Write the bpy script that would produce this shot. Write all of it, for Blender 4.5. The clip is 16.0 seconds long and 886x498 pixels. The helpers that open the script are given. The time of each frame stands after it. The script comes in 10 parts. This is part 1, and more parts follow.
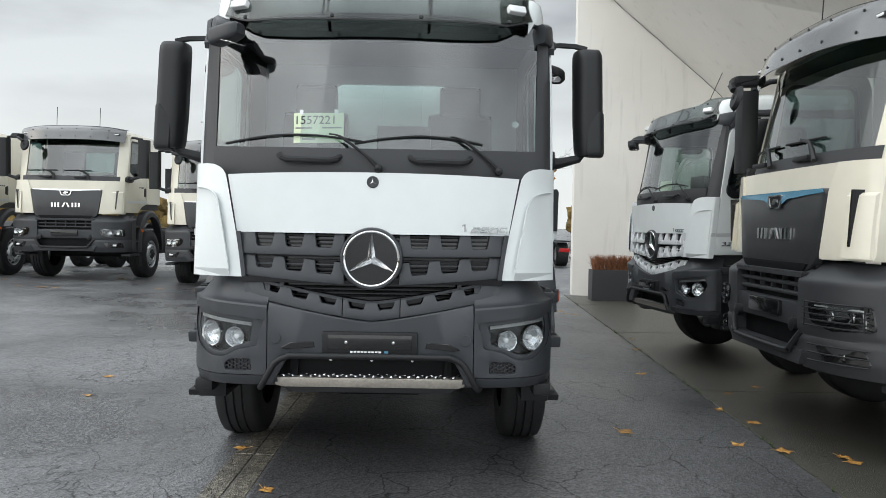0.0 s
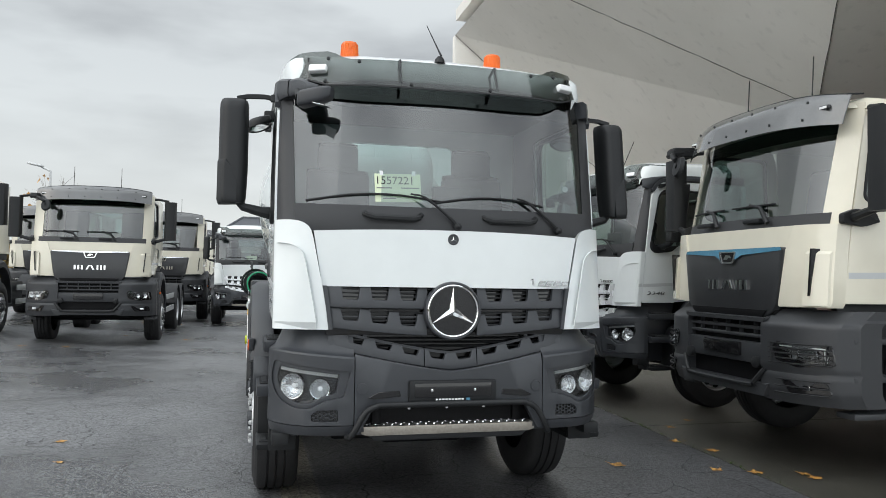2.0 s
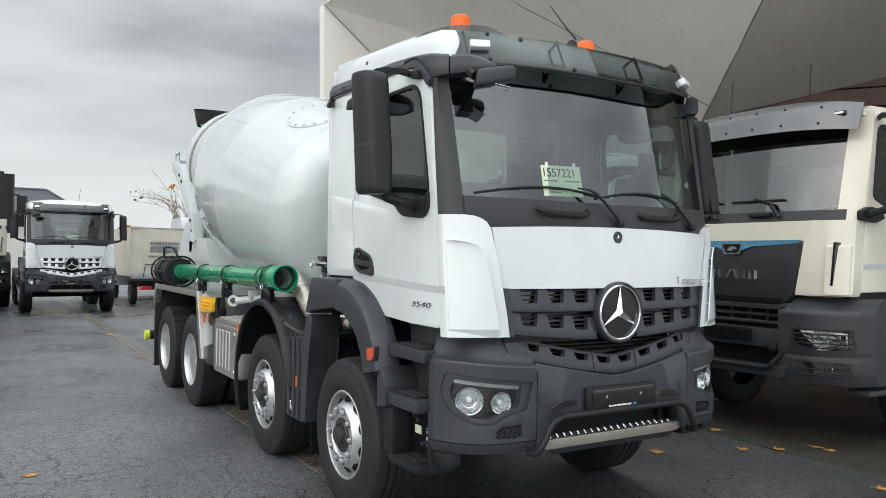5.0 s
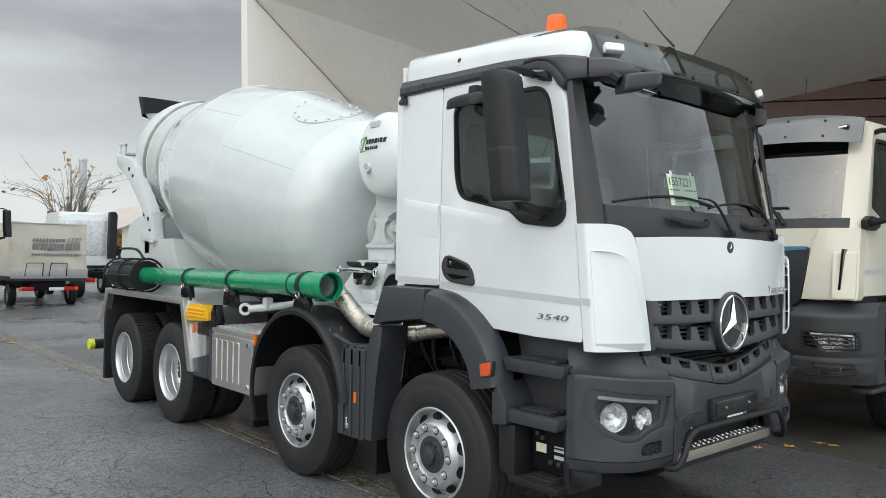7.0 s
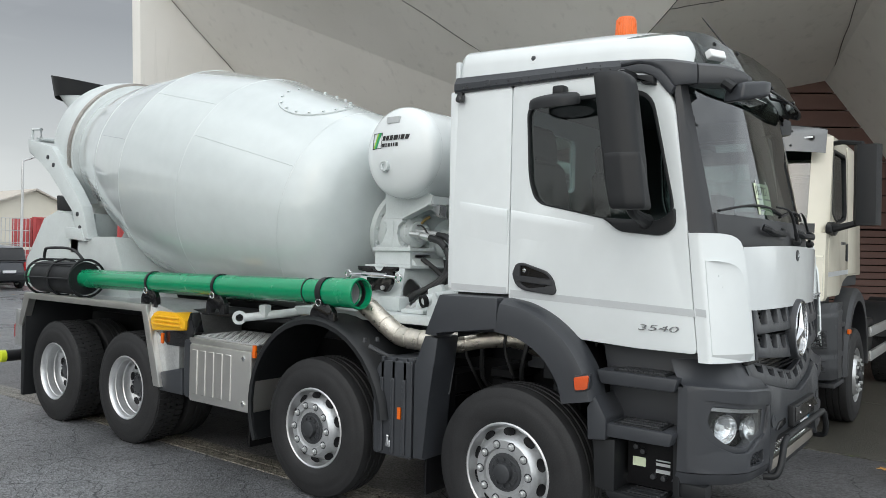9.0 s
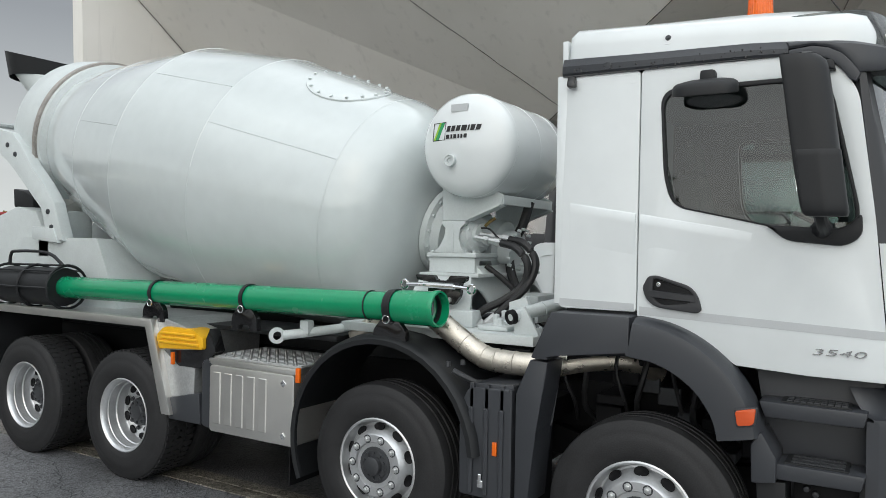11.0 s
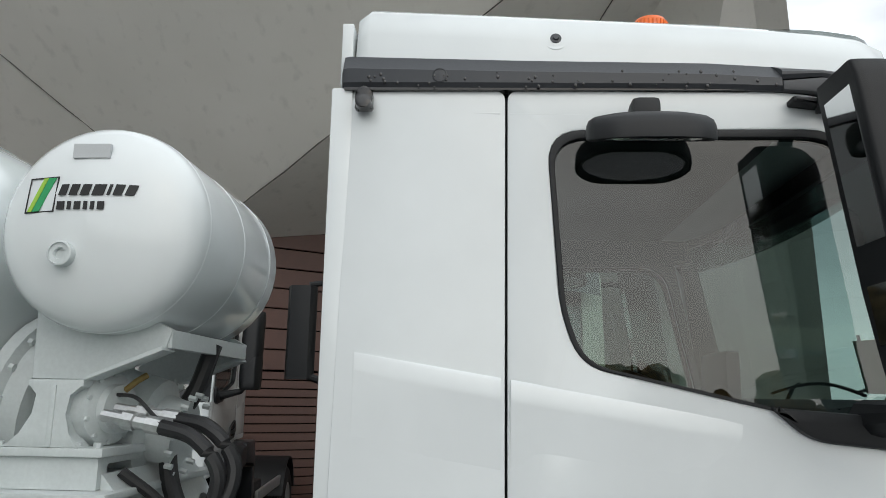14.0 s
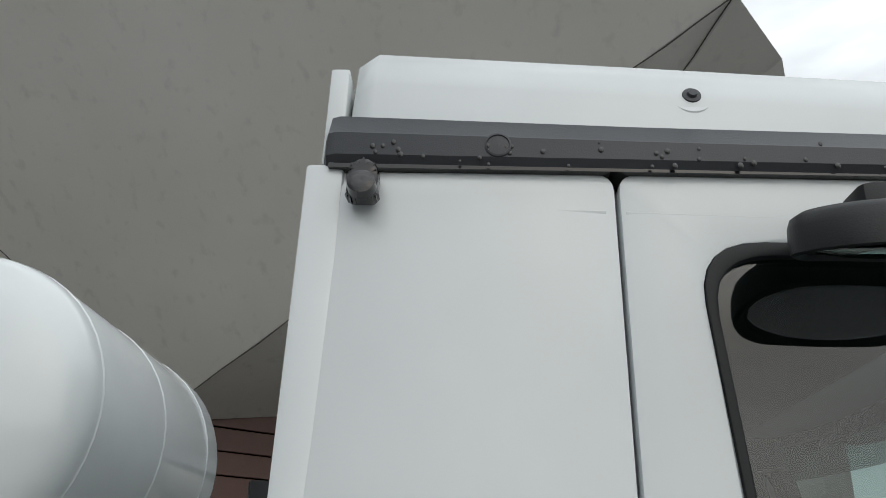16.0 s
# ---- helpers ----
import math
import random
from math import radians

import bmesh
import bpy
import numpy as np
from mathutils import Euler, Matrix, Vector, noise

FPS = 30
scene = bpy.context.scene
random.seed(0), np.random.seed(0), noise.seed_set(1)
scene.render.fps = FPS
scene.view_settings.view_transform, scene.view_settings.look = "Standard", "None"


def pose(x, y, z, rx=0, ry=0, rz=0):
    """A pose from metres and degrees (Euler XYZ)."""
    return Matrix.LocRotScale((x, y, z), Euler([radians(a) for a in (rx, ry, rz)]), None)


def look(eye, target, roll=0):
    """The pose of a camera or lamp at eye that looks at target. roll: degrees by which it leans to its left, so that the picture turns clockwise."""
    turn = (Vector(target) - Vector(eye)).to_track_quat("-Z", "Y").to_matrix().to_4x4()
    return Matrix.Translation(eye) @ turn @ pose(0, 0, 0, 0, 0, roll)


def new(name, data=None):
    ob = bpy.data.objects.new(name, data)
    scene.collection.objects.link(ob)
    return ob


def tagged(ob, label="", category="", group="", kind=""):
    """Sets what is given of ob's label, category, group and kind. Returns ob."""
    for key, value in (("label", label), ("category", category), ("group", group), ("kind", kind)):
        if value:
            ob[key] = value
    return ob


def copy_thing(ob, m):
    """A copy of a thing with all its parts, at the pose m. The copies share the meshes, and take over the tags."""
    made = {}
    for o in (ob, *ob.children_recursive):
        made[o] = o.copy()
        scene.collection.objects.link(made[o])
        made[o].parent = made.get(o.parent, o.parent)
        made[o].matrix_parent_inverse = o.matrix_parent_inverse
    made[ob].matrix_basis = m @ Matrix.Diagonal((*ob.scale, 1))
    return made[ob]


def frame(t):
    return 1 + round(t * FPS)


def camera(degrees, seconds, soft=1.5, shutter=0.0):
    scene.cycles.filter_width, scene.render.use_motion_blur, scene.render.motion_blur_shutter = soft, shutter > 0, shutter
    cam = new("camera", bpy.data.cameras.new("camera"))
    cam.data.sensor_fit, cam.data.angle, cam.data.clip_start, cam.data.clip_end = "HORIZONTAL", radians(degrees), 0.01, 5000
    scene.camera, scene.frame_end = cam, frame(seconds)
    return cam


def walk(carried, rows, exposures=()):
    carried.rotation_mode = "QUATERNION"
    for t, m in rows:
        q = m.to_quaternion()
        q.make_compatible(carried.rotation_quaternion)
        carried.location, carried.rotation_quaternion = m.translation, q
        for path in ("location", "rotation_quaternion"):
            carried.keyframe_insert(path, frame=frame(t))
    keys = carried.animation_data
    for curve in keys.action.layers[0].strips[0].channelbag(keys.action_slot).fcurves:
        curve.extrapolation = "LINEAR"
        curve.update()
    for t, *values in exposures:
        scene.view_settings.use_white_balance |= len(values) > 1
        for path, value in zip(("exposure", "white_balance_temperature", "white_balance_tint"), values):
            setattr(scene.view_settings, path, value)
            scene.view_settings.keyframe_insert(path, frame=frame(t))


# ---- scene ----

# ---- camera ----
cam = camera(60.74, 16.0, soft=0.5)
PATH = [
    (0, (0.374, -4.516, 1.626), (0.397, -2.517, 1.564), 1.0),
    (0.5, (0.027, -4.612, 1.624), (0.18, -2.618, 1.598), 1.1),
    (1, (-0.393, -4.726, 1.632), (-0.111, -2.747, 1.652), 1.0),
    (1.5, (-0.858, -4.752, 1.595), (-0.465, -2.792, 1.652), 1.0),
    (2, (-1.271, -4.681, 1.634), (-0.775, -2.745, 1.709), 0.9),
    (2.5, (-1.67, -4.631, 1.639), (-1.072, -2.724, 1.713), 0.7),
    (3, (-2.012, -4.507, 1.638), (-1.316, -2.632, 1.697), 0.7),
    (3.2, (-2.136, -4.421, 1.652), (-1.403, -2.56, 1.705), 0.6),
    (5.5, (-3.599, -3.057, 1.762), (-2.492, -1.392, 1.776), 0.8),
    (6, (-3.839, -2.745, 1.778), (-2.671, -1.121, 1.788), 0.8),
    (6.5, (-4.111, -2.506, 1.784), (-2.873, -0.934, 1.799), 0.9),
    (7, (-4.381, -2.301, 1.803), (-3.06, -0.799, 1.819), 0.9),
    (7.5, (-4.552, -2.037, 1.828), (-3.146, -0.615, 1.842), 0.9),
    (8, (-4.77, -1.767, 1.829), (-3.289, -0.423, 1.842), 1.0),
    (8.5, (-5.004, -1.456, 1.854), (-3.461, -0.183, 1.864), 1.0),
    (9, (-5.12, -1.097, 1.86), (-3.531, 0.117, 1.867), 1.1),
    (9.5, (-5.267, -0.783, 1.862), (-3.645, 0.386, 1.868), 1.1),
    (9.7, (-5.333, -0.65, 1.886), (-3.699, 0.505, 1.89), 1.1),
    (11.8, (-4.675, 0.636, 1.945), (-2.872, 1.5, 1.973), 1.0),
    (12, (-4.509, 0.719, 1.944), (-2.674, 1.515, 1.991), 1.0),
    (12.5, (-4.146, 0.956, 1.96), (-2.245, 1.568, 2.057), 1.2),
    (13, (-3.799, 1.177, 1.974), (-1.853, 1.598, 2.16), 1.4),
    (13.5, (-3.441, 1.348, 2.023), (-1.472, 1.582, 2.284), 1.0),
    (14, (-3.052, 1.494, 2.085), (-1.092, 1.608, 2.467), 1.0),
    (14.5, (-2.676, 1.588, 2.136), (-0.74, 1.641, 2.633), 0.9),
    (15, (-2.325, 1.616, 2.149), (-0.449, 1.68, 2.839), 1.1),
    (15.5, (-2.157, 1.651, 2.221), (-0.338, 1.745, 3.049), 1.8),
    (16, (-2.124, 1.664, 2.307), (-0.307, 1.735, 3.141), 1.8),
]
EXPOSURES = [(0.0, 0.28), (3.0, 0.16), (5.5, 0.15), (9.5, 0.05), (12.5, -0.10), (14.0, -0.18), (15.0, -0.29), (16.0, -0.52)]
walk(cam, [(t, look(eye, target, roll)) for t, eye, target, roll in PATH], EXPOSURES)

# ---- world, sun ----
world = bpy.data.worlds.new("overcast_sky")
scene.world = world
world.use_nodes = True
wn, wl = world.node_tree.nodes, world.node_tree.links
wn.clear()
SUN_EL, SUN_AZ = 33.0, 252.0
w_out = wn.new("ShaderNodeOutputWorld")
w_bg = wn.new("ShaderNodeBackground")
w_sky = wn.new("ShaderNodeTexSky")
w_sky.sky_type, w_sky.sun_disc = "NISHITA", False
w_sky.sun_elevation, w_sky.sun_rotation = radians(SUN_EL), radians(SUN_AZ)
w_sky.dust_density = 3.0
w_co = wn.new("ShaderNodeTexCoord")
w_map = wn.new("ShaderNodeMapping")
w_map.inputs["Scale"].default_value = (1.15, 1.15, 3.9)
w_map.inputs["Location"].default_value = (0.35, 0.2, 0.1)
w_n = wn.new("ShaderNodeTexNoise")
w_n.inputs["Scale"].default_value, w_n.inputs["Detail"].default_value, w_n.inputs["Roughness"].default_value = 1.7, 6.0, 0.48
w_ramp = wn.new("ShaderNodeValToRGB")
w_ramp.color_ramp.elements[0].position, w_ramp.color_ramp.elements[0].color = 0.40, (0.33, 0.345, 0.358, 1)
w_ramp.color_ramp.elements[1].position, w_ramp.color_ramp.elements[1].color = 0.60, (0.635, 0.67, 0.68, 1)
w_scl = wn.new("ShaderNodeMix")
w_scl.data_type, w_scl.blend_type = "RGBA", "MULTIPLY"
w_scl.inputs["Factor"].default_value = 1.0
w_scl.inputs["B"].default_value = (0.10, 0.10, 0.10, 1)
w_mix = wn.new("ShaderNodeMix")
w_mix.data_type = "RGBA"
w_mix.inputs["Factor"].default_value = 0.88
w_sep = wn.new("ShaderNodeSeparateXYZ")
w_hz = wn.new("ShaderNodeMapRange")
w_hz.inputs["From Min"].default_value, w_hz.inputs["From Max"].default_value = 0.0, 0.26
w_hz.inputs["To Min"].default_value, w_hz.inputs["To Max"].default_value = 0.95, 0.0
w_hmix = wn.new("ShaderNodeMix")
w_hmix.data_type = "RGBA"
w_hmix.inputs["B"].default_value = (0.775, 0.81, 0.805, 1)
wl.new(w_co.outputs["Generated"], w_map.inputs["Vector"])
wl.new(w_map.outputs["Vector"], w_n.inputs["Vector"])
wl.new(w_n.outputs["Fac"], w_ramp.inputs["Fac"])
wl.new(w_sky.outputs["Color"], w_scl.inputs["A"])
wl.new(w_co.outputs["Generated"], w_sep.inputs["Vector"])
wl.new(w_sep.outputs["Z"], w_hz.inputs["Value"])
wl.new(w_hz.outputs["Result"], w_hmix.inputs["Factor"])
wl.new(w_ramp.outputs["Color"], w_hmix.inputs["A"])
wl.new(w_scl.outputs["Result"], w_mix.inputs["A"])
wl.new(w_hmix.outputs["Result"], w_mix.inputs["B"])
# an overcast sky is brightest overhead
w_zen = wn.new("ShaderNodeMapRange")
w_zen.inputs["From Min"].default_value, w_zen.inputs["From Max"].default_value = 0.30, 1.0
w_zen.inputs["To Min"].default_value, w_zen.inputs["To Max"].default_value = 1.0, 1.7
w_zm = wn.new("ShaderNodeMix")
w_zm.data_type, w_zm.blend_type = "RGBA", "MULTIPLY"
w_zm.inputs["Factor"].default_value = 1.0
wl.new(w_sep.outputs["Z"], w_zen.inputs["Value"])
wl.new(w_mix.outputs["Result"], w_zm.inputs["A"])
wl.new(w_zen.outputs["Result"], w_zm.inputs["B"])
# dull cloud to the north, brighter over the rest
w_sd = wn.new("ShaderNodeVectorMath")
w_sd.operation = "DOT_PRODUCT"
w_sd.inputs[1].default_value = (math.sin(radians(185.0)) * 0.94, math.cos(radians(185.0)) * 0.94, 0.34)
wl.new(w_co.outputs["Generated"], w_sd.inputs[0])
w_gl = wn.new("ShaderNodeMapRange")
w_gl.interpolation_type = "SMOOTHSTEP"
w_gl.inputs["From Min"].default_value, w_gl.inputs["From Max"].default_value = -0.45, 0.20
w_gl.inputs["To Min"].default_value, w_gl.inputs["To Max"].default_value = 1.0, 2.0
wl.new(w_sd.outputs["Value"], w_gl.inputs["Value"])
w_gm = wn.new("ShaderNodeMix")
w_gm.data_type, w_gm.blend_type = "RGBA", "MULTIPLY"
w_gm.inputs["Factor"].default_value = 1.0
wl.new(w_zm.outputs["Result"], w_gm.inputs["A"])
wl.new(w_gl.outputs["Result"], w_gm.inputs["B"])
wl.new(w_gm.outputs["Result"], w_bg.inputs["Color"])
w_bg.inputs["Strength"].default_value = 1.05
wl.new(w_bg.outputs["Background"], w_out.inputs["Surface"])

sun_data = bpy.data.lights.new("sun", "SUN")
sun_data.energy, sun_data.angle, sun_data.color = 0.7, radians(90), (0.96, 1.0, 0.995)
sun_ob = new("sun", sun_data)
sun_dir = Vector((math.sin(radians(SUN_AZ)) * math.cos(radians(SUN_EL)), math.cos(radians(SUN_AZ)) * math.cos(radians(SUN_EL)), math.sin(radians(SUN_EL))))
sun_ob.matrix_world = look(sun_dir * 60, (0, 0, 0))

# ---- materials ----
def mat(name, color, rough=0.5, metal=0.0, var=0.08, scale=6.0, bump=0.0, bscale=60.0, coat=0.0, rvar=0.1, emit=None, fine=None, spec=0.5):
    """A principled material with colour and roughness varied at two scales."""
    m = bpy.data.materials.new(name)
    m.use_nodes = True
    n, l = m.node_tree.nodes, m.node_tree.links
    b = n["Principled BSDF"]
    co = n.new("ShaderNodeTexCoord")
    big = n.new("ShaderNodeTexNoise")
    big.inputs["Scale"].default_value, big.inputs["Detail"].default_value = scale, 5.0
    small = n.new("ShaderNodeTexNoise")
    small.inputs["Scale"].default_value, small.inputs["Detail"].default_value = bscale, 3.0
    l.new(co.outputs["Object"], big.inputs["Vector"])
    l.new(co.outputs["Object"], small.inputs["Vector"])
    mixf = n.new("ShaderNodeMath")
    mixf.operation = "ADD"
    l.new(big.outputs["Fac"], mixf.inputs[0])
    l.new(small.outputs["Fac"], mixf.inputs[1])
    ramp = n.new("ShaderNodeValToRGB")
    half = n.new("ShaderNodeMath")
    half.operation = "MULTIPLY"
    half.inputs[1].default_value = 0.5
    l.new(mixf.outputs[0], half.inputs[0])
    l.new(half.outputs[0], ramp.inputs["Fac"])
    lo = [max(0.0, c * (1 - var)) for c in color]
    hi = [min(1.0, c * (1 + var)) for c in (fine or color)]
    ramp.color_ramp.elements[0].position, ramp.color_ramp.elements[1].position = 0.35, 0.65
    ramp.color_ramp.elements[0].color, ramp.color_ramp.elements[1].color = (*lo, 1), (*hi, 1)
    l.new(ramp.outputs["Color"], b.inputs["Base Color"])
    rr = n.new("ShaderNodeMapRange")
    rr.inputs["To Min"].default_value, rr.inputs["To Max"].default_value = max(0.02, rough - rvar), min(1.0, rough + rvar)
    l.new(big.outputs["Fac"], rr.inputs["Value"])
    l.new(rr.outputs["Result"], b.inputs["Roughness"])
    b.inputs["Metallic"].default_value = metal
    b.inputs["Specular IOR Level"].default_value = spec
    if coat:
        b.inputs["Coat Weight"].default_value, b.inputs["Coat Roughness"].default_value = coat, 0.06
    if bump:
        bp = n.new("ShaderNodeBump")
        bp.inputs["Strength"].default_value, bp.inputs["Distance"].default_value = bump, 0.004
        l.new(small.outputs["Fac"], bp.inputs["Height"])
        l.new(bp.outputs["Normal"], b.inputs["Normal"])
    if emit:
        b.inputs["Emission Color"].default_value, b.inputs["Emission Strength"].default_value = (*emit[:3], 1), emit[3]
    return m


def glass(name, tint, f0=0.05, rough=0.0, steep=4.0):
    """Thin pane: clear tinted transmission with a mirror over it that grows towards grazing angles."""
    m = bpy.data.materials.new(name)
    m.use_nodes = True
    n, l = m.node_tree.nodes, m.node_tree.links
    n.remove(n["Principled BSDF"])
    t = n.new("ShaderNodeBsdfTransparent")
    t.inputs["Color"].default_value = (*tint, 1)
    g = n.new("ShaderNodeBsdfGlossy")
    g.inputs["Roughness"].default_value = rough
    w = n.new("ShaderNodeLayerWeight")
    w.inputs["Blend"].default_value = 0.5
    p = n.new("ShaderNodeMath")
    p.operation = "POWER"
    p.inputs[1].default_value = steep
    k = n.new("ShaderNodeMath")
    k.operation = "MULTIPLY_ADD"
    k.inputs[1].default_value, k.inputs[2].default_value = 1.0 - f0, f0
    mx = n.new("ShaderNodeMixShader")
    l.new(w.outputs["Facing"], p.inputs[0])
    l.new(p.outputs[0], k.inputs[0])
    l.new(k.outputs[0], mx.inputs["Fac"])
    l.new(t.outputs["BSDF"], mx.inputs[1])
    l.new(g.outputs["BSDF"], mx.inputs[2])
    l.new(mx.outputs["Shader"], n["Material Output"].inputs["Surface"])
    return m


M_WHITE = mat("white_paint", (0.72, 0.755, 0.76), 0.22, var=0.02, coat=0.5, rvar=0.05, bscale=3.0)
M_DRUM = mat("drum_paint", (0.555, 0.60, 0.60), 0.16, var=0.03, scale=1.5, coat=1.0, rvar=0.05, bscale=8.0)
M_GREYW = mat("pale_grey_paint", (0.56, 0.60, 0.60), 0.35, var=0.05, scale=9.0, bump=0.08, bscale=70)
M_CREAM = mat("cream_paint", (0.71, 0.675, 0.565), 0.24, var=0.02, coat=0.4, rvar=0.05, bscale=3.0)
M_SILVER = mat("silver_paint", (0.74, 0.76, 0.78), 0.28, metal=0.3, var=0.03, coat=0.3)
M_BUMPER = mat("grey_bumper_plastic", (0.037, 0.040, 0.046), 0.38, var=0.08, scale=4, bump=0.12, bscale=420)
M_MANB = mat("dark_bumper_plastic", (0.034, 0.036, 0.040), 0.5, var=0.1, scale=4, bump=0.12, bscale=420)
M_DARK = mat("black_plastic", (0.013, 0.014, 0.0155), 0.5, spec=0.35, var=0.12, scale=7, bump=0.1, bscale=380)
M_COWL = mat("cowl_plastic", (0.030, 0.031, 0.034), 0.5, var=0.1, scale=7, bump=0.1, bscale=380)
M_GLOSSK = mat("gloss_black", (0.010, 0.010, 0.011), 0.12, var=0.1, coat=0.3)
M_RUBBER = mat("tyre_rubber", (0.013, 0.013, 0.014), 0.62, spec=0.4, var=0.2, scale=9, bump=0.25, bscale=140, fine=(0.020, 0.020, 0.021))
M_CHASSIS = mat("chassis_black", (0.006, 0.006, 0.007), 0.6, spec=0.2, var=0.25, scale=6, bump=0.2, bscale=70)
M_RIM = mat("silver_rim", (0.58, 0.59, 0.60), 0.32, metal=0.75, var=0.07, scale=12)
M_HUB = mat("hub_grey", (0.062, 0.065, 0.07), 0.45, metal=0.5, var=0.1)
M_CHROME = mat("chrome", (0.80, 0.81, 0.82), 0.10, metal=1.0, var=0.03, rvar=0.04)
M_REFL = mat("lamp_reflector", (0.66, 0.67, 0.68), 0.12, metal=1.0, var=0.02, rvar=0.05, bump=0.5, bscale=70)
M_STEPFACE = mat("dull_steel_face", (0.36, 0.33, 0.29), 0.4, metal=0.6, var=0.15, scale=7)
M_STEEL = mat("brushed_steel", (0.70, 0.69, 0.66), 0.34, metal=0.9, var=0.06, scale=5, bump=0.1, bscale=160)
M_GALV = mat("galvanised_steel", (0.55, 0.56, 0.56), 0.42, metal=0.75, var=0.14, scale=14, bump=0.1, bscale=60)
M_FOIL = mat("heat_shield_wrap", (0.62, 0.575, 0.50), 0.30, metal=0.85, var=0.16, scale=20, bump=0.28, bscale=330)
M_GREEN = mat("green_pipe", (0.002, 0.27, 0.118), 0.25, var=0.06, scale=3, coat=0.3)
M_ORANGE = mat("orange_lens", (0.78, 0.135, 0.004), 0.3, var=0.05, coat=0.2)
M_MARKER = mat("amber_red_lens", (0.62, 0.085, 0.015), 0.2, var=0.05, coat=0.6)
M_GLYPH = mat("chrome_letters", (0.42, 0.43, 0.44), 0.25, metal=0.9, var=0.05)
M_YELLOW = mat("yellow_plastic", (0.78, 0.42, 0.01), 0.45, var=0.07)
M_LIME = mat("lime_cap", (0.62, 0.70, 0.03), 0.45, var=0.05)
M_RED = mat("red_lens", (0.45, 0.012, 0.012), 0.25, var=0.08, coat=0.4)
M_STRIPE = mat("grey_reflective_tape", (0.50, 0.52, 0.53), 0.4, var=0.04, bump=0.15, bscale=260)
M_PAPER = mat("pale_green_paper", (0.72, 0.80, 0.58), 0.8, var=0.04)
M_INK = mat("black_ink", (0.02, 0.02, 0.02), 0.7)
M_GREYINK = mat("grey_ink", (0.20, 0.20, 0.20), 0.7)
M_SEAT = mat("dark_seat_cloth", (0.06, 0.062, 0.066), 0.9, var=0.08)
M_TRIM = mat("cab_trim_grey", (0.05, 0.052, 0.055), 0.75, var=0.04, bscale=4.0)
M_LINER = mat("cab_headliner", (0.10, 0.104, 0.104), 0.9, var=0.03, bscale=4.0)
M_BRASS = mat("dull_brass", (0.42, 0.30, 0.12), 0.4, metal=0.8, var=0.15)
M_RUSTRING = mat("roller_track", (0.40, 0.37, 0.34), 0.4, metal=0.7, var=0.2, scale=18)
M_BLUE = mat("blue_film", (0.07, 0.22, 0.33), 0.2, var=0.1, coat=0.5)
M_HOSE = mat("hydraulic_hose", (0.015, 0.015, 0.016), 0.5, bump=0.3, bscale=200)
M_LAMPW = mat("lamp_lens_white", (0.82, 0.83, 0.84), 0.2, var=0.04, coat=0.4)
M_GREENP = mat("green_print", (0.02, 0.30, 0.10), 0.5)
M_LIMEP = mat("lime_print", (0.30, 0.52, 0.05), 0.5)
G_WIND = glass("windscreen_glass", (0.54, 0.64, 0.62), 0.165)
G_SIDE = glass("side_glass", (0.42, 0.52, 0.50), 0.085, steep=4.0)
G_DARKBAND = glass("sun_band_glass", (0.22, 0.28, 0.27), 0.02)
G_VISOR = glass("smoked_visor", (0.40, 0.43, 0.42), 0.06)
G_LAMP = glass("lamp_glass", (0.96, 0.97, 0.975), 0.04)
G_MIRROR = mat("mirror_silver", (0.85, 0.86, 0.87), 0.03, metal=1.0, var=0.0, rvar=0.01)

# ---- mesh helpers ----
def thing(name, label, category, group="", kind="", at=None):
    e = new(name)
    e.empty_display_size = 0.3
    if at is not None:
        e.matrix_basis = at
    return tagged(e, label, category, group, kind)


def mesh_of(name, bm, material, smooth=35):
    bmesh.ops.recalc_face_normals(bm, faces=bm.faces)
    me = bpy.data.meshes.new(name)
    bm.to_mesh(me)
    bm.free()
    if smooth:
        me.shade_smooth()
        me.set_sharp_from_angle(angle=radians(smooth))
    for m in (material if isinstance(material, (list, tuple)) else [material]):
        me.materials.append(m)
    return me


def part(name, bm, material, parent, label="", smooth=35):
    ob = new(name, mesh_of(name, bm, material, smooth))
    ob.parent = parent
    if label:
        ob["label"] = label
    return ob


def box(bm, a, b, bevel=0.0, seg=2, m=None):
    """A box between two corners, its edges rounded."""
    x0, y0, z0 = a
    x1, y1, z1 = b
    r = bmesh.ops.create_cube(bm, size=1.0)
    vs = r["verts"]
    for v in vs:
        v.co = Vector(((x0 + x1) / 2 + v.co.x * (x1 - x0), (y0 + y1) / 2 + v.co.y * (y1 - y0), (z0 + z1) / 2 + v.co.z * (z1 - z0)))
    if m is not None:
        bmesh.ops.transform(bm, matrix=m, verts=vs)
    if bevel:
        es = list({e for v in vs for e in v.link_edges})
        bmesh.ops.bevel(bm, geom=es, offset=bevel, segments=seg, affect="EDGES", profile=0.6)
    return bm


def B(a, b, bevel=0.0, seg=2, m=None):
    return box(bmesh.new(), a, b, bevel, seg, m)


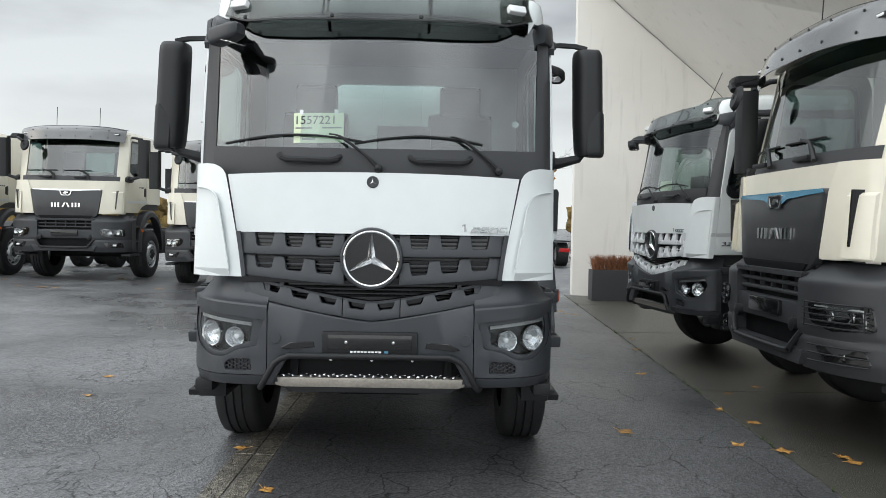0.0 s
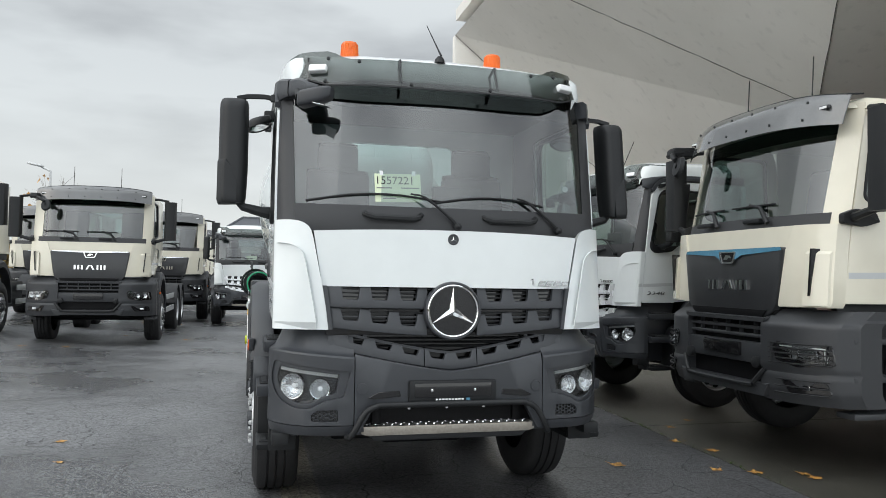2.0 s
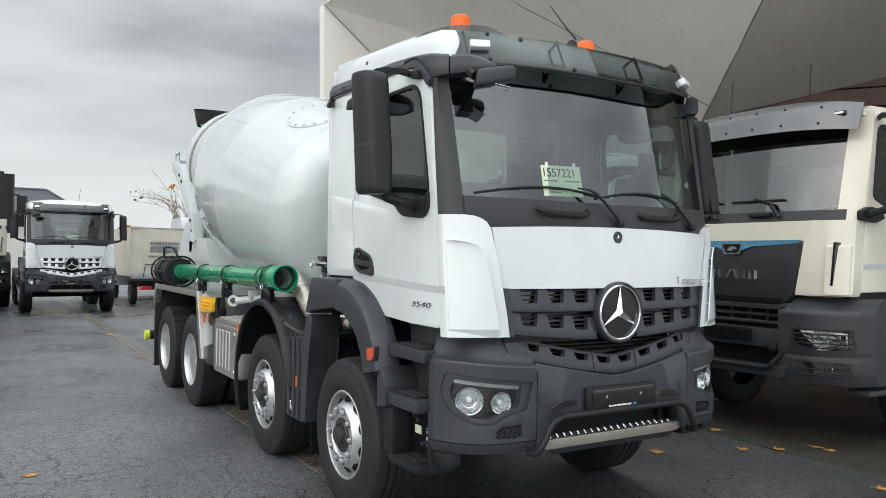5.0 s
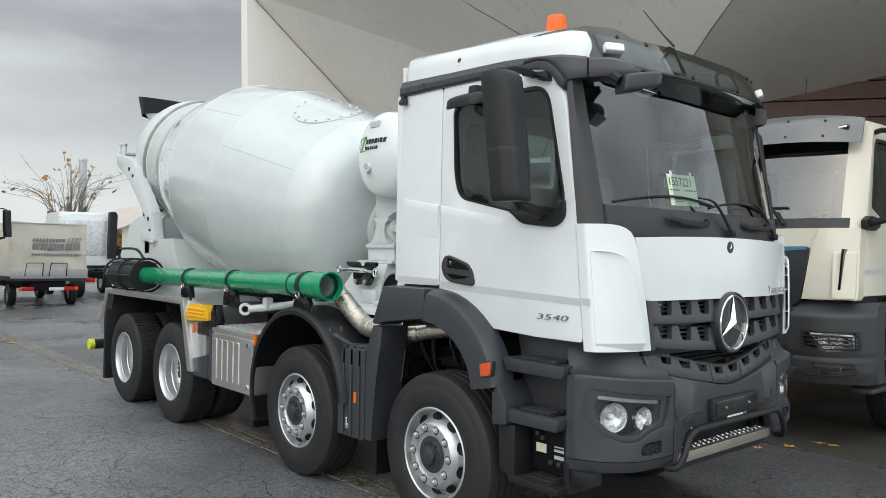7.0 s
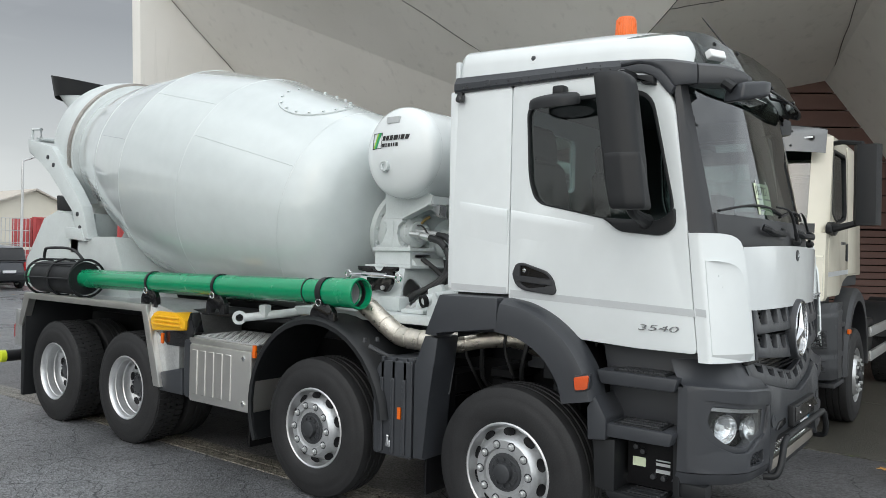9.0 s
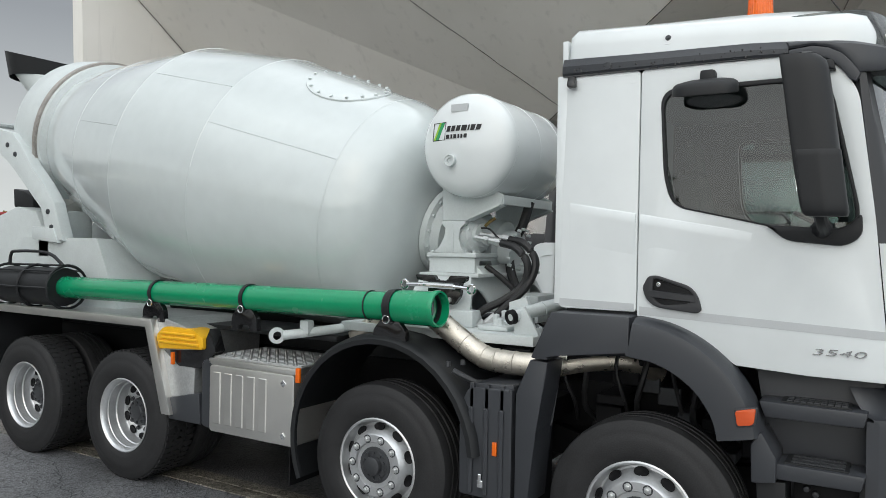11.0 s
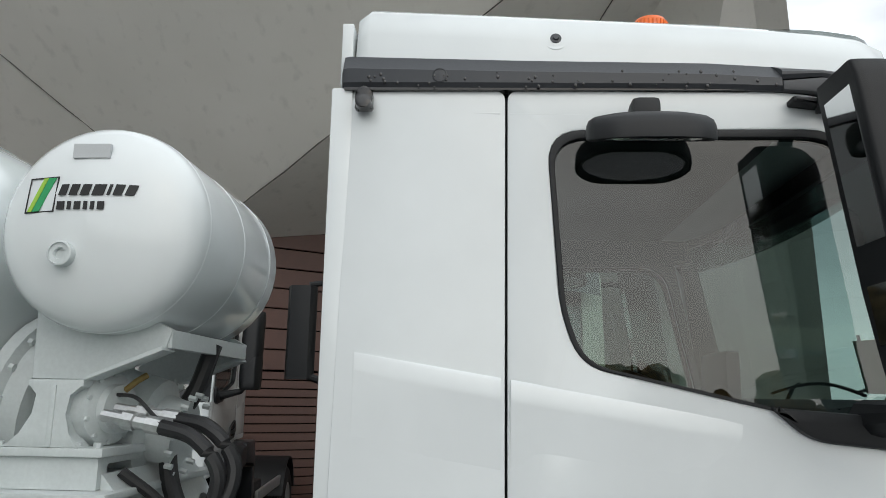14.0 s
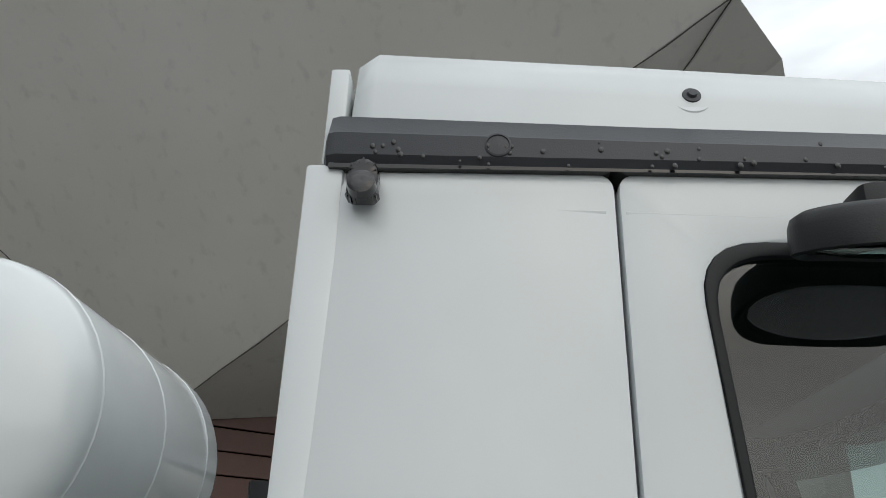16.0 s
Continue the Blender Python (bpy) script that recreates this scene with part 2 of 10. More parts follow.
def plate(bm, outer, holes, place, thick, bevel=0.0):
    """A plate with holes: 2D loops, set in space by place(u, v, d), d running through the thickness."""
    n0 = []
    edges = []
    for loop in [outer, *holes]:
        vs = [bm.verts.new((u, v, 0)) for u, v in loop]
        n0 += vs
        edges += [bm.edges.new((vs[i], vs[(i + 1) % len(vs)])) for i in range(len(vs))]
    fs = [f for f in bmesh.ops.triangle_fill(bm, use_beauty=True, use_dissolve=False, edges=edges, normal=(0, 0, 1))["geom"] if isinstance(f, bmesh.types.BMFace)]
    ex = bmesh.ops.extrude_face_region(bm, geom=fs)["geom"]
    top = [g for g in ex if isinstance(g, bmesh.types.BMVert)]
    for v in top:
        v.co.z = thick
    new_vs = n0 + top
    if bevel:
        rim = []
        for e in {e for v in new_vs for e in v.link_edges}:
            if len(e.link_faces) == 2 and e.calc_face_angle(0) > 0.9:
                if abs(e.verts[0].co.z - e.verts[1].co.z) < 1e-6 and e.verts[0].co.z < thick * 0.5:
                    rim.append(e)
        before = set(bm.verts) - set(new_vs)
        bmesh.ops.bevel(bm, geom=rim, offset=bevel, segments=2, affect="EDGES", profile=0.6)
        new_vs = [v for v in bm.verts if v not in before]
    for v in new_vs:
        v.co = Vector(place(v.co.x, v.co.y, v.co.z))
    return bm


def loft(bm, rings, closed=True, caps=True):
    """Skin over rings of equally many points."""
    vr = [[bm.verts.new(p) for p in r] for r in rings]
    n = len(rings[0])
    for a, b in zip(vr, vr[1:]):
        for i in range(n if closed else n - 1):
            bm.faces.new((a[i], a[(i + 1) % n], b[(i + 1) % n], b[i]))
    if caps and closed:
        bm.faces.new(vr[0])
        bm.faces.new(list(reversed(vr[-1])))
    return bm


def lathe(bm, prof, m=None, n=32, caps=False, arc=2 * math.pi, start=0.0):
    """Turn a profile of (along, radius) round the local Z axis."""
    m = m or Matrix()
    full = arc > 6.28
    k = n if full else n + 1
    vr = [[bm.verts.new(m @ Vector((r * math.cos(start + arc * i / n), r * math.sin(start + arc * i / n), s))) for i in range(k)] for s, r in prof]
    for a, b in zip(vr, vr[1:]):
        for i in range(k if full else k - 1):
            bm.faces.new((a[i], a[(i + 1) % k], b[(i + 1) % k], b[i]))
    if caps:
        bm.faces.new(vr[0])
        bm.faces.new(list(reversed(vr[-1])))
    return bm


def spline(pts, steps=6):
    """Catmull-Rom through the points."""
    p = [Vector(q) for q in pts]
    p = [2 * p[0] - p[1], *p, 2 * p[-1] - p[-2]]
    out = []
    for i in range(1, len(p) - 2):
        for k in range(steps):
            t = k / steps
            a, b, c, d = p[i - 1:i + 3]
            out.append(0.5 * (2 * b + (c - a) * t + (2 * a - 5 * b + 4 * c - d) * t * t + (3 * b - a - 3 * c + d) * t ** 3))
    return out + [p[-2]]


def tube(bm, pts, r, n=10, caps=True):
    """A round bar along a line; r one number or one for each point."""
    pts = [Vector(p) for p in pts]
    rs = r if isinstance(r, (list, tuple)) else [r] * len(pts)
    up = Vector((0.13, 0.37, 0.92)).normalized()
    rings = []
    for i, p in enumerate(pts):
        d = (pts[min(i + 1, len(pts) - 1)] - pts[max(i - 1, 0)]).normalized()
        if abs(d.dot(up)) > 0.95:
            up = Vector((0.92, 0.2, 0.1)).normalized()
        a = d.cross(up).normalized()
        b = d.cross(a).normalized()
        rings.append([p + rs[i] * (math.cos(2 * math.pi * k / n) * a + math.sin(2 * math.pi * k / n) * b) for k in range(n)])
    return loft(bm, rings, caps=caps)


def prism(bm, poly, x0, x1, bevel=0.0, axis="x", seg=2, m=None):
    """A polygon drawn out along an axis. axis x: poly is (y, z); y: (x, z); z: (x, y)."""
    def at(p, d):
        return {"x": (d, p[0], p[1]), "y": (p[0], d, p[1]), "z": (p[0], p[1], d)}[axis]
    before = set(bm.verts)
    lo = [bm.verts.new(at(p, x0)) for p in poly]
    hi = [bm.verts.new(at(p, x1)) for p in poly]
    n = len(poly)
    for i in range(n):
        bm.faces.new((lo[i], lo[(i + 1) % n], hi[(i + 1) % n], hi[i]))
    bm.faces.new(lo)
    bm.faces.new(list(reversed(hi)))
    vs = lo + hi
    if bevel:
        bmesh.ops.bevel(bm, geom=list({e for v in vs for e in v.link_edges}), offset=bevel, segments=seg, affect="EDGES", profile=0.6)
        vs = [v for v in bm.verts if v not in before]
    if m is not None:
        bmesh.ops.transform(bm, matrix=m, verts=vs)
    return bm


def P(poly, x0, x1, bevel=0.0, axis="x", seg=2, m=None):
    return prism(bmesh.new(), poly, x0, x1, bevel, axis, seg, m)


def rounded(poly, r, seg=5):
    """A polygon with its corners rounded; r one number or one for each corner."""
    n = len(poly)
    rs = r if isinstance(r, (list, tuple)) else [r] * n
    out = []
    for i in range(n):
        p = Vector(poly[i]).to_2d() if len(poly[i]) > 2 else Vector(poly[i])
        a, b = (Vector(poly[i - 1]) - p), (Vector(poly[(i + 1) % n]) - p)
        k = min(rs[i], a.length * 0.48, b.length * 0.48)
        if k < 1e-4:
            out.append(tuple(p))
            continue
        s, e = p + a.normalized() * k, p + b.normalized() * k
        for j in range(seg + 1):
            t = j / seg
            q = (1 - t) ** 2 * s + 2 * t * (1 - t) * p + t * t * e
            out.append((q.x, q.y))
    return out


def sheet(bm, us, vs, f, thick=0.0, normal=None):
    """A curved sheet f(u, v); thick: drawn out along normal."""
    g = [[bm.verts.new(f(u, v)) for v in vs] for u in us]
    fs = []
    for i in range(len(us) - 1):
        for j in range(len(vs) - 1):
            fs.append(bm.faces.new((g[i][j], g[i + 1][j], g[i + 1][j + 1], g[i][j + 1])))
    if thick:
        ex = bmesh.ops.extrude_face_region(bm, geom=fs)["geom"]
        bmesh.ops.translate(bm, vec=Vector(normal) * thick, verts=[g2 for g2 in ex if isinstance(g2, bmesh.types.BMVert)])
    return bm


def lin(a, b, n):
    return [a + (b - a) * i / n for i in range(n + 1)]


def text(name, body, size, place, material, parent, depth=0.002, label="", align="CENTER", thin=0.0):
    """Raised writing in the built-in font, turned into a mesh."""
    cu = bpy.data.curves.new(name, "FONT")
    cu.body, cu.size, cu.extrude = body, size, depth
    cu.align_x, cu.align_y, cu.offset = align, "CENTER", -thin
    tmp = bpy.data.objects.new(name, cu)
    scene.collection.objects.link(tmp)
    bpy.context.view_layer.update()
    me = bpy.data.meshes.new_from_object(tmp.evaluated_get(bpy.context.evaluated_depsgraph_get()))
    bpy.data.objects.remove(tmp)
    me.transform(place)
    me.materials.clear()
    me.materials.append(material)
    ob = new(name, me)
    ob.parent = parent
    if label:
        ob["label"] = label
    return ob


FRONT = pose(0, 0, 0, 90, 0, 0)
LEFT = pose(0, 0, 0, 90, 0, -90)
RIGHT = pose(0, 0, 0, 90, 0, 90)
REAR = pose(0, 0, 0, 90, 0, 180)

# ---- ground ----
def ground_material(name, base, wet=0.5, scale=1.0, cracks=True, spec=0.85, pebble=0.55):
    """Mineral surface with chippings, dark damp patches that are glossier, and fine cracks."""
    m = bpy.data.materials.new(name)
    m.use_nodes = True
    n, l = m.node_tree.nodes, m.node_tree.links
    b = n["Principled BSDF"]
    co = n.new("ShaderNodeTexCoord")
    grit = n.new("ShaderNodeTexVoronoi")
    grit.inputs["Scale"].default_value = 95 * scale
    patch = n.new("ShaderNodeTexNoise")
    patch.inputs["Scale"].default_value, patch.inputs["Detail"].default_value, patch.inputs["Roughness"].default_value = 0.42, 8.0, 0.62
    mid = n.new("ShaderNodeTexNoise")
    mid.inputs["Scale"].default_value, mid.inputs["Detail"].default_value = 3.1, 6.0
    for t in (grit, patch, mid):
        l.new(co.outputs["Object"], t.inputs["Vector"])
    gr = n.new("ShaderNodeMapRange")
    gr.inputs["From Max"].default_value = 0.9
    gr.inputs["To Min"].default_value, gr.inputs["To Max"].default_value = 1.0 - pebble, 1.0 + pebble
    l.new(grit.outputs["Color"], gr.inputs["Value"])
    pr = n.new("ShaderNodeMapRange")
    pr.inputs["From Min"].default_value, pr.inputs["From Max"].default_value = 0.33, 0.68
    l.new(patch.outputs["Fac"], pr.inputs["Value"])
    dm = n.new("ShaderNodeMapRange")
    dm.inputs["To Min"].default_value, dm.inputs["To Max"].default_value = 1.25, 0.78
    l.new(pr.outputs["Result"], dm.inputs["Value"])
    mm = n.new("ShaderNodeMapRange")
    mm.inputs["From Min"].default_value, mm.inputs["From Max"].default_value = 0.3, 0.7
    mm.inputs["To Min"].default_value, mm.inputs["To Max"].default_value = 0.85, 1.15
    l.new(mid.outputs["Fac"], mm.inputs["Value"])
    k1, k2 = n.new("ShaderNodeMath"), n.new("ShaderNodeMath")
    k1.operation = k2.operation = "MULTIPLY"
    l.new(gr.outputs["Result"], k1.inputs[0])
    l.new(dm.outputs["Result"], k1.inputs[1])
    l.new(k1.outputs[0], k2.inputs[0])
    l.new(mm.outputs["Result"], k2.inputs[1])
    col = n.new("ShaderNodeMix")
    col.data_type, col.blend_type = "RGBA", "MULTIPLY"
    col.inputs["Factor"].default_value = 1.0
    col.inputs["A"].default_value = (*base, 1)
    # coarser chippings over the fine grit
    chip = n.new("ShaderNodeTexVoronoi")
    chip.inputs["Scale"].default_value = 46 * scale
    l.new(co.outputs["Object"], chip.inputs["Vector"])
    cp = n.new("ShaderNodeMapRange")
    cp.inputs["From Max"].default_value = 0.9
    cp.inputs["To Min"].default_value, cp.inputs["To Max"].default_value = 1.0 - 0.75 * pebble, 1.0 + 0.75 * pebble
    l.new(chip.outputs["Color"], cp.inputs["Value"])
    k3 = n.new("ShaderNodeMath")
    k3.operation = "MULTIPLY"
    l.new(k2.outputs[0], k3.inputs[0])
    l.new(cp.outputs["Result"], k3.inputs[1])
    l.new(k3.outputs[0], col.inputs["B"])
    shine = n.new("ShaderNodeMath")
    shine.operation = "MULTIPLY"
    shine.inputs[1].default_value = spec
    l.new(cp.outputs["Result"], shine.inputs[0])
    gloss = shine.outputs[0]
    last = col.outputs["Result"]
    height = grit.outputs["Distance"]
    if cracks:
        warp = n.new("ShaderNodeTexNoise")
        warp.inputs["Scale"].default_value, warp.inputs["Detail"].default_value = 1.6, 5.0
        l.new(co.outputs["Object"], warp.inputs["Vector"])
        add = n.new("ShaderNodeMix")
        add.data_type, add.blend_type = "RGBA", "ADD"
        add.inputs["Factor"].default_value = 0.85
        l.new(co.outputs["Object"], add.inputs["A"])
        l.new(warp.outputs["Color"], add.inputs["B"])
        cr = n.new("ShaderNodeTexVoronoi")
        cr.feature = "DISTANCE_TO_EDGE"
        cr.inputs["Scale"].default_value = 2.3
        l.new(add.outputs["Result"], cr.inputs["Vector"])
        cm = n.new("ShaderNodeMapRange")
        cm.inputs["From Max"].default_value = 0.017
        l.new(cr.outputs["Distance"], cm.inputs["Value"])
        gate = n.new("ShaderNodeMapRange")
        gate.inputs["From Min"].default_value, gate.inputs["From Max"].default_value = 0.51, 0.60
        l.new(mid.outputs["Fac"], gate.inputs["Value"])
        mx = n.new("ShaderNodeMath")
        mx.operation = "MAXIMUM"
        l.new(cm.outputs["Result"], mx.inputs[0])
        l.new(gate.outputs["Result"], mx.inputs[1])
        fl = n.new("ShaderNodeMapRange")
        fl.inputs["To Min"].default_value, fl.inputs["To Max"].default_value = 0.24, 1.0
        l.new(mx.outputs[0], fl.inputs["Value"])
        c2 = n.new("ShaderNodeMix")
        c2.data_type, c2.blend_type = "RGBA", "MULTIPLY"
        c2.inputs["Factor"].default_value = 1.0
        l.new(last, c2.inputs["A"])
        l.new(fl.outputs["Result"], c2.inputs["B"])
        last = c2.outputs["Result"]
        hm = n.new("ShaderNodeMath")
        hm.operation = "MULTIPLY"
        l.new(grit.outputs["Distance"], hm.inputs[0])
        l.new(mx.outputs[0], hm.inputs[1])
        height = hm.outputs[0]
        dull = n.new("ShaderNodeMath")
        dull.operation = "MULTIPLY"
        l.new(gloss, dull.inputs[0])
        l.new(fl.outputs["Result"], dull.inputs[1])
        gloss = dull.outputs[0]
    l.new(last, b.inputs["Base Color"])
    rg = n.new("ShaderNodeMapRange")
    rg.inputs["To Min"].default_value, rg.inputs["To Max"].default_value = 0.40, 0.40 - 0.20 * wet
    l.new(pr.outputs["Result"], rg.inputs["Value"])
    l.new(rg.outputs["Result"], b.inputs["Roughness"])
    l.new(gloss, b.inputs["Specular IOR Level"])
    bp = n.new("ShaderNodeBump")
    bp.inputs["Strength"].default_value, bp.inputs["Distance"].default_value = 0.7, 0.007
    l.new(height, bp.inputs["Height"])
    l.new(bp.outputs["Normal"], b.inputs["Normal"])
    return m


def asphalt_material(name, base, wet, crack_gate):
    """Fine chippings in dark binder, a net of cracks in worn areas, and broad damp areas that are smoother."""
    m = bpy.data.materials.new(name)
    m.use_nodes = True
    n, l = m.node_tree.nodes, m.node_tree.links
    b = n["Principled BSDF"]
    co = n.new("ShaderNodeTexCoord")

    def noise_tex(scale, detail, rough=0.5):
        t = n.new("ShaderNodeTexNoise")
        t.inputs["Scale"].default_value, t.inputs["Detail"].default_value, t.inputs["Roughness"].default_value = scale, detail, rough
        l.new(co.outputs["Object"], t.inputs["Vector"])
        return t

    def span(src, a, b_, c, d):
        r = n.new("ShaderNodeMapRange")
        r.inputs["From Min"].default_value, r.inputs["From Max"].default_value = a, b_
        r.inputs["To Min"].default_value, r.inputs["To Max"].default_value = c, d
        l.new(src, r.inputs["Value"])
        return r.outputs["Result"]

    def op(kind, a, b_):
        k = n.new("ShaderNodeMath")
        k.operation = kind
        for i, v in enumerate((a, b_)):
            if isinstance(v, float):
                k.inputs[i].default_value = v
            else:
                l.new(v, k.inputs[i])
        return k.outputs[0]

    chip = n.new("ShaderNodeTexVoronoi")
    chip.inputs["Scale"].default_value = 62.0
    l.new(co.outputs["Object"], chip.inputs["Vector"])
    damp = span(noise_tex(0.33, 5.0, 0.55).outputs["Fac"], 0.42, 0.60, 0.0, 1.0)
    worn = noise_tex(0.8, 4.0).outputs["Fac"]
    grain = op("MULTIPLY", span(chip.outputs["Color"], 0.0, 0.9, 0.30, 1.75), span(noise_tex(160.0, 2.0).outputs["Fac"], 0.3, 0.7, 0.7, 1.3))
    tone = op("MULTIPLY", grain, op("MULTIPLY", span(worn, 0.3, 0.7, 0.82, 1.2), span(damp, 0.0, 1.0, 1.12, 0.80)))
    warp = noise_tex(2.2, 4.0)
    add = n.new("ShaderNodeMix")
    add.data_type, add.blend_type = "RGBA", "ADD"
    add.inputs["Factor"].default_value = 0.35
    l.new(co.outputs["Object"], add.inputs["A"])
    l.new(warp.outputs["Color"], add.inputs["B"])
    lines = []
    for sc, wd in ((5.5, 0.022), (1.1, 0.008)):
        cr = n.new("ShaderNodeTexVoronoi")
        cr.feature = "DISTANCE_TO_EDGE"
        cr.inputs["Scale"].default_value = sc
        l.new(add.outputs["Result"], cr.inputs["Vector"])
        lines.append(span(cr.outputs["Distance"], 0.0, wd, 0.0, 1.0))
    fine = op("MAXIMUM", lines[0], span(noise_tex(0.9, 3.0).outputs["Fac"], crack_gate, crack_gate + 0.10, 0.0, 1.0))
    crack = op("MINIMUM", fine, lines[1])
    col = n.new("ShaderNodeMix")
    col.data_type, col.blend_type = "RGBA", "MULTIPLY"
    col.inputs["Factor"].default_value = 1.0
    col.inputs["A"].default_value = (*base, 1)
    l.new(op("MULTIPLY", tone, span(crack, 0.0, 1.0, 0.30, 1.0)), col.inputs["B"])
    l.new(col.outputs["Result"], b.inputs["Base Color"])
    l.new(span(damp, 0.0, 1.0, 0.50, 0.50 - 0.27 * wet), b.inputs["Roughness"])
    l.new(op("MULTIPLY", span(crack, 0.0, 1.0, 0.15, 1.0), span(chip.outputs["Color"], 0.0, 0.9, 0.45, 1.0)), b.inputs["Specular IOR Level"])
    b.inputs["IOR"].default_value = 1.75
    bp = n.new("ShaderNodeBump")
    bp.inputs["Distance"].default_value = 0.006
    l.new(span(damp, 0.0, 1.0, 0.75, 0.75 - 0.30 * wet), bp.inputs["Strength"])
    l.new(op("MULTIPLY", chip.outputs["Distance"], crack), bp.inputs["Height"])
    l.new(bp.outputs["Normal"], b.inputs["Normal"])
    return m


M_ASPHALT = asphalt_material("wet_asphalt", (0.098, 0.100, 0.105), 1.0, 0.50)
M_ASPHALT2 = asphalt_material("smooth_asphalt", (0.052, 0.052, 0.055), 0.6, 0.18)
M_APRON = ground_material("damp_concrete_apron", (0.058, 0.055, 0.046), wet=0.4, scale=1.6, cracks=False, pebble=0.3, spec=0.6)
M_STRIP = ground_material("concrete_strip", (0.12, 0.11, 0.09), wet=0.5, scale=1.0, cracks=True, pebble=0.9)

def rise(x, y):
    """The yard climbs a little towards the far row."""
    def ease(t):
        t = max(0.0, min(1.0, t))
        return t * t * (3 - 2 * t)
    return 0.20 * ease((-x - 2.2) / 5.5) * ease((y - 4.0) / 8.5)


bm = bmesh.new()
xs = [-900, -120, -40, -24] + lin(-18, -2, 16) + [-1.02, -0.70, 2.2, 2.98, 8, 20, 60, 160, 900]
ys = [-900, -120, -30, -12, -6, 0] + lin(2, 20, 18) + [30, 60, 160, 900]
gv = [[bm.verts.new((x + (0.045 * y if abs(x - 2.98) < 0.01 and abs(y) < 40 else 0), y, rise(x, y))) for y in ys] for x in xs]
for i in range(len(xs) - 1):
    for j in range(len(ys) - 1):
        f = bm.faces.new((gv[i][j], gv[i + 1][j], gv[i + 1][j + 1], gv[i][j + 1]))
        xm, ym = (xs[i] + xs[i + 1]) / 2, (ys[j] + ys[j + 1]) / 2
        f.material_index = 1 if -0.7 < xm < 2.98 and -14 < ym < 13 else 0
ground = new("ground", mesh_of("ground", bm, [M_ASPHALT, M_ASPHALT2], 0))
tagged(ground, "dark damp asphalt yard with fine cracks and shiny wet patches", "ground", kind="structure")


def kerb_x(y):
    return 2.90 + 0.045 * y


# apron: concrete bays with open joints
apron = thing("pavement", "dark damp concrete apron in front of the building", "pavement", kind="structure")
joints = [-14, -9.6, -5.4, -1.2, 3.0, 7.2, 11.4, 13.6]
for y0, y1 in zip(joints, joints[1:]):
    for k, (o0, o1) in enumerate(((0.0, 3.1), (3.12, 6.4), (6.42, 12.0))):
        g = 0.012
        poly = [(kerb_x(y0) + o0, y0 + g), (kerb_x(y0) + o1, y0 + g), (kerb_x(y1) + o1, y1 - g), (kerb_x(y1) + o0, y1 - g)]
        part("slab", P(poly, -0.02, 0.012, 0.004, "z", 1), M_APRON, apron)

strip = thing("concrete_strip", "worn concrete drainage strip set in the asphalt", "pavement", kind="structure")
y = -12.0
rs = random.Random(5)
while y < 30:
    ln = 0.98
    part("kerb_stone", B((-1.0, y + 0.006, -0.05), (-0.865, y + ln - 0.006, 0.006 + rs.random() * 0.002), 0.004, 1), M_STRIP, strip)
    part("kerb_stone", B((-0.855, y + 0.006, -0.05), (-0.72, y + ln - 0.006, 0.004 + rs.random() * 0.002), 0.004, 1), M_STRIP, strip)
    y += ln

# ---- building ----
def concrete_material(name, base):
    m = bpy.data.materials.new(name)
    m.use_nodes = True
    n, l = m.node_tree.nodes, m.node_tree.links
    b = n["Principled BSDF"]
    co = n.new("ShaderNodeTexCoord")
    mp = n.new("ShaderNodeMapping")
    mp.inputs["Scale"].default_value = (3.2, 3.2, 0.22)
    streak = n.new("ShaderNodeTexNoise")
    streak.inputs["Scale"].default_value, streak.inputs["Detail"].default_value = 2.0, 6.0
    cloud = n.new("ShaderNodeTexNoise")
    cloud.inputs["Scale"].default_value, cloud.inputs["Detail"].default_value = 0.55, 7.0
    fine = n.new("ShaderNodeTexNoise")
    fine.inputs["Scale"].default_value, fine.inputs["Detail"].default_value = 45.0, 4.0
    l.new(co.outputs["Object"], mp.inputs["Vector"])
    l.new(mp.outputs["Vector"], streak.inputs["Vector"])
    l.new(co.outputs["Object"], cloud.inputs["Vector"])
    l.new(co.outputs["Object"], fine.inputs["Vector"])
    r1 = n.new("ShaderNodeValToRGB")
    r1.color_ramp.elements[0].position, r1.color_ramp.elements[1].position = 0.3, 0.7
    r1.color_ramp.elements[0].color = (base[0] * 0.94, base[1] * 0.94, base[2] * 0.93, 1)
    r1.color_ramp.elements[1].color = (base[0] * 1.04, base[1] * 1.04, base[2] * 1.04, 1)
    l.new(cloud.outputs["Fac"], r1.inputs["Fac"])
    r2 = n.new("ShaderNodeMapRange")
    r2.inputs["From Min"].default_value, r2.inputs["From Max"].default_value = 0.25, 0.42
    r2.inputs["To Min"].default_value, r2.inputs["To Max"].default_value = 0.88, 1.0
    l.new(streak.outputs["Fac"], r2.inputs["Value"])
    mx = n.new("ShaderNodeMix")
    mx.data_type, mx.blend_type = "RGBA", "MULTIPLY"
    mx.inputs["Factor"].default_value = 1.0
    l.new(r1.outputs["Color"], mx.inputs["A"])
    l.new(r2.outputs["Result"], mx.inputs["B"])
    l.new(mx.outputs["Result"], b.inputs["Base Color"])
    b.inputs["Roughness"].default_value = 0.85
    bp = n.new("ShaderNodeBump")
    bp.inputs["Strength"].default_value, bp.inputs["Distance"].default_value = 0.25, 0.004
    l.new(fine.outputs["Fac"], bp.inputs["Height"])
    l.new(bp.outputs["Normal"], b.inputs["Normal"])
    return m


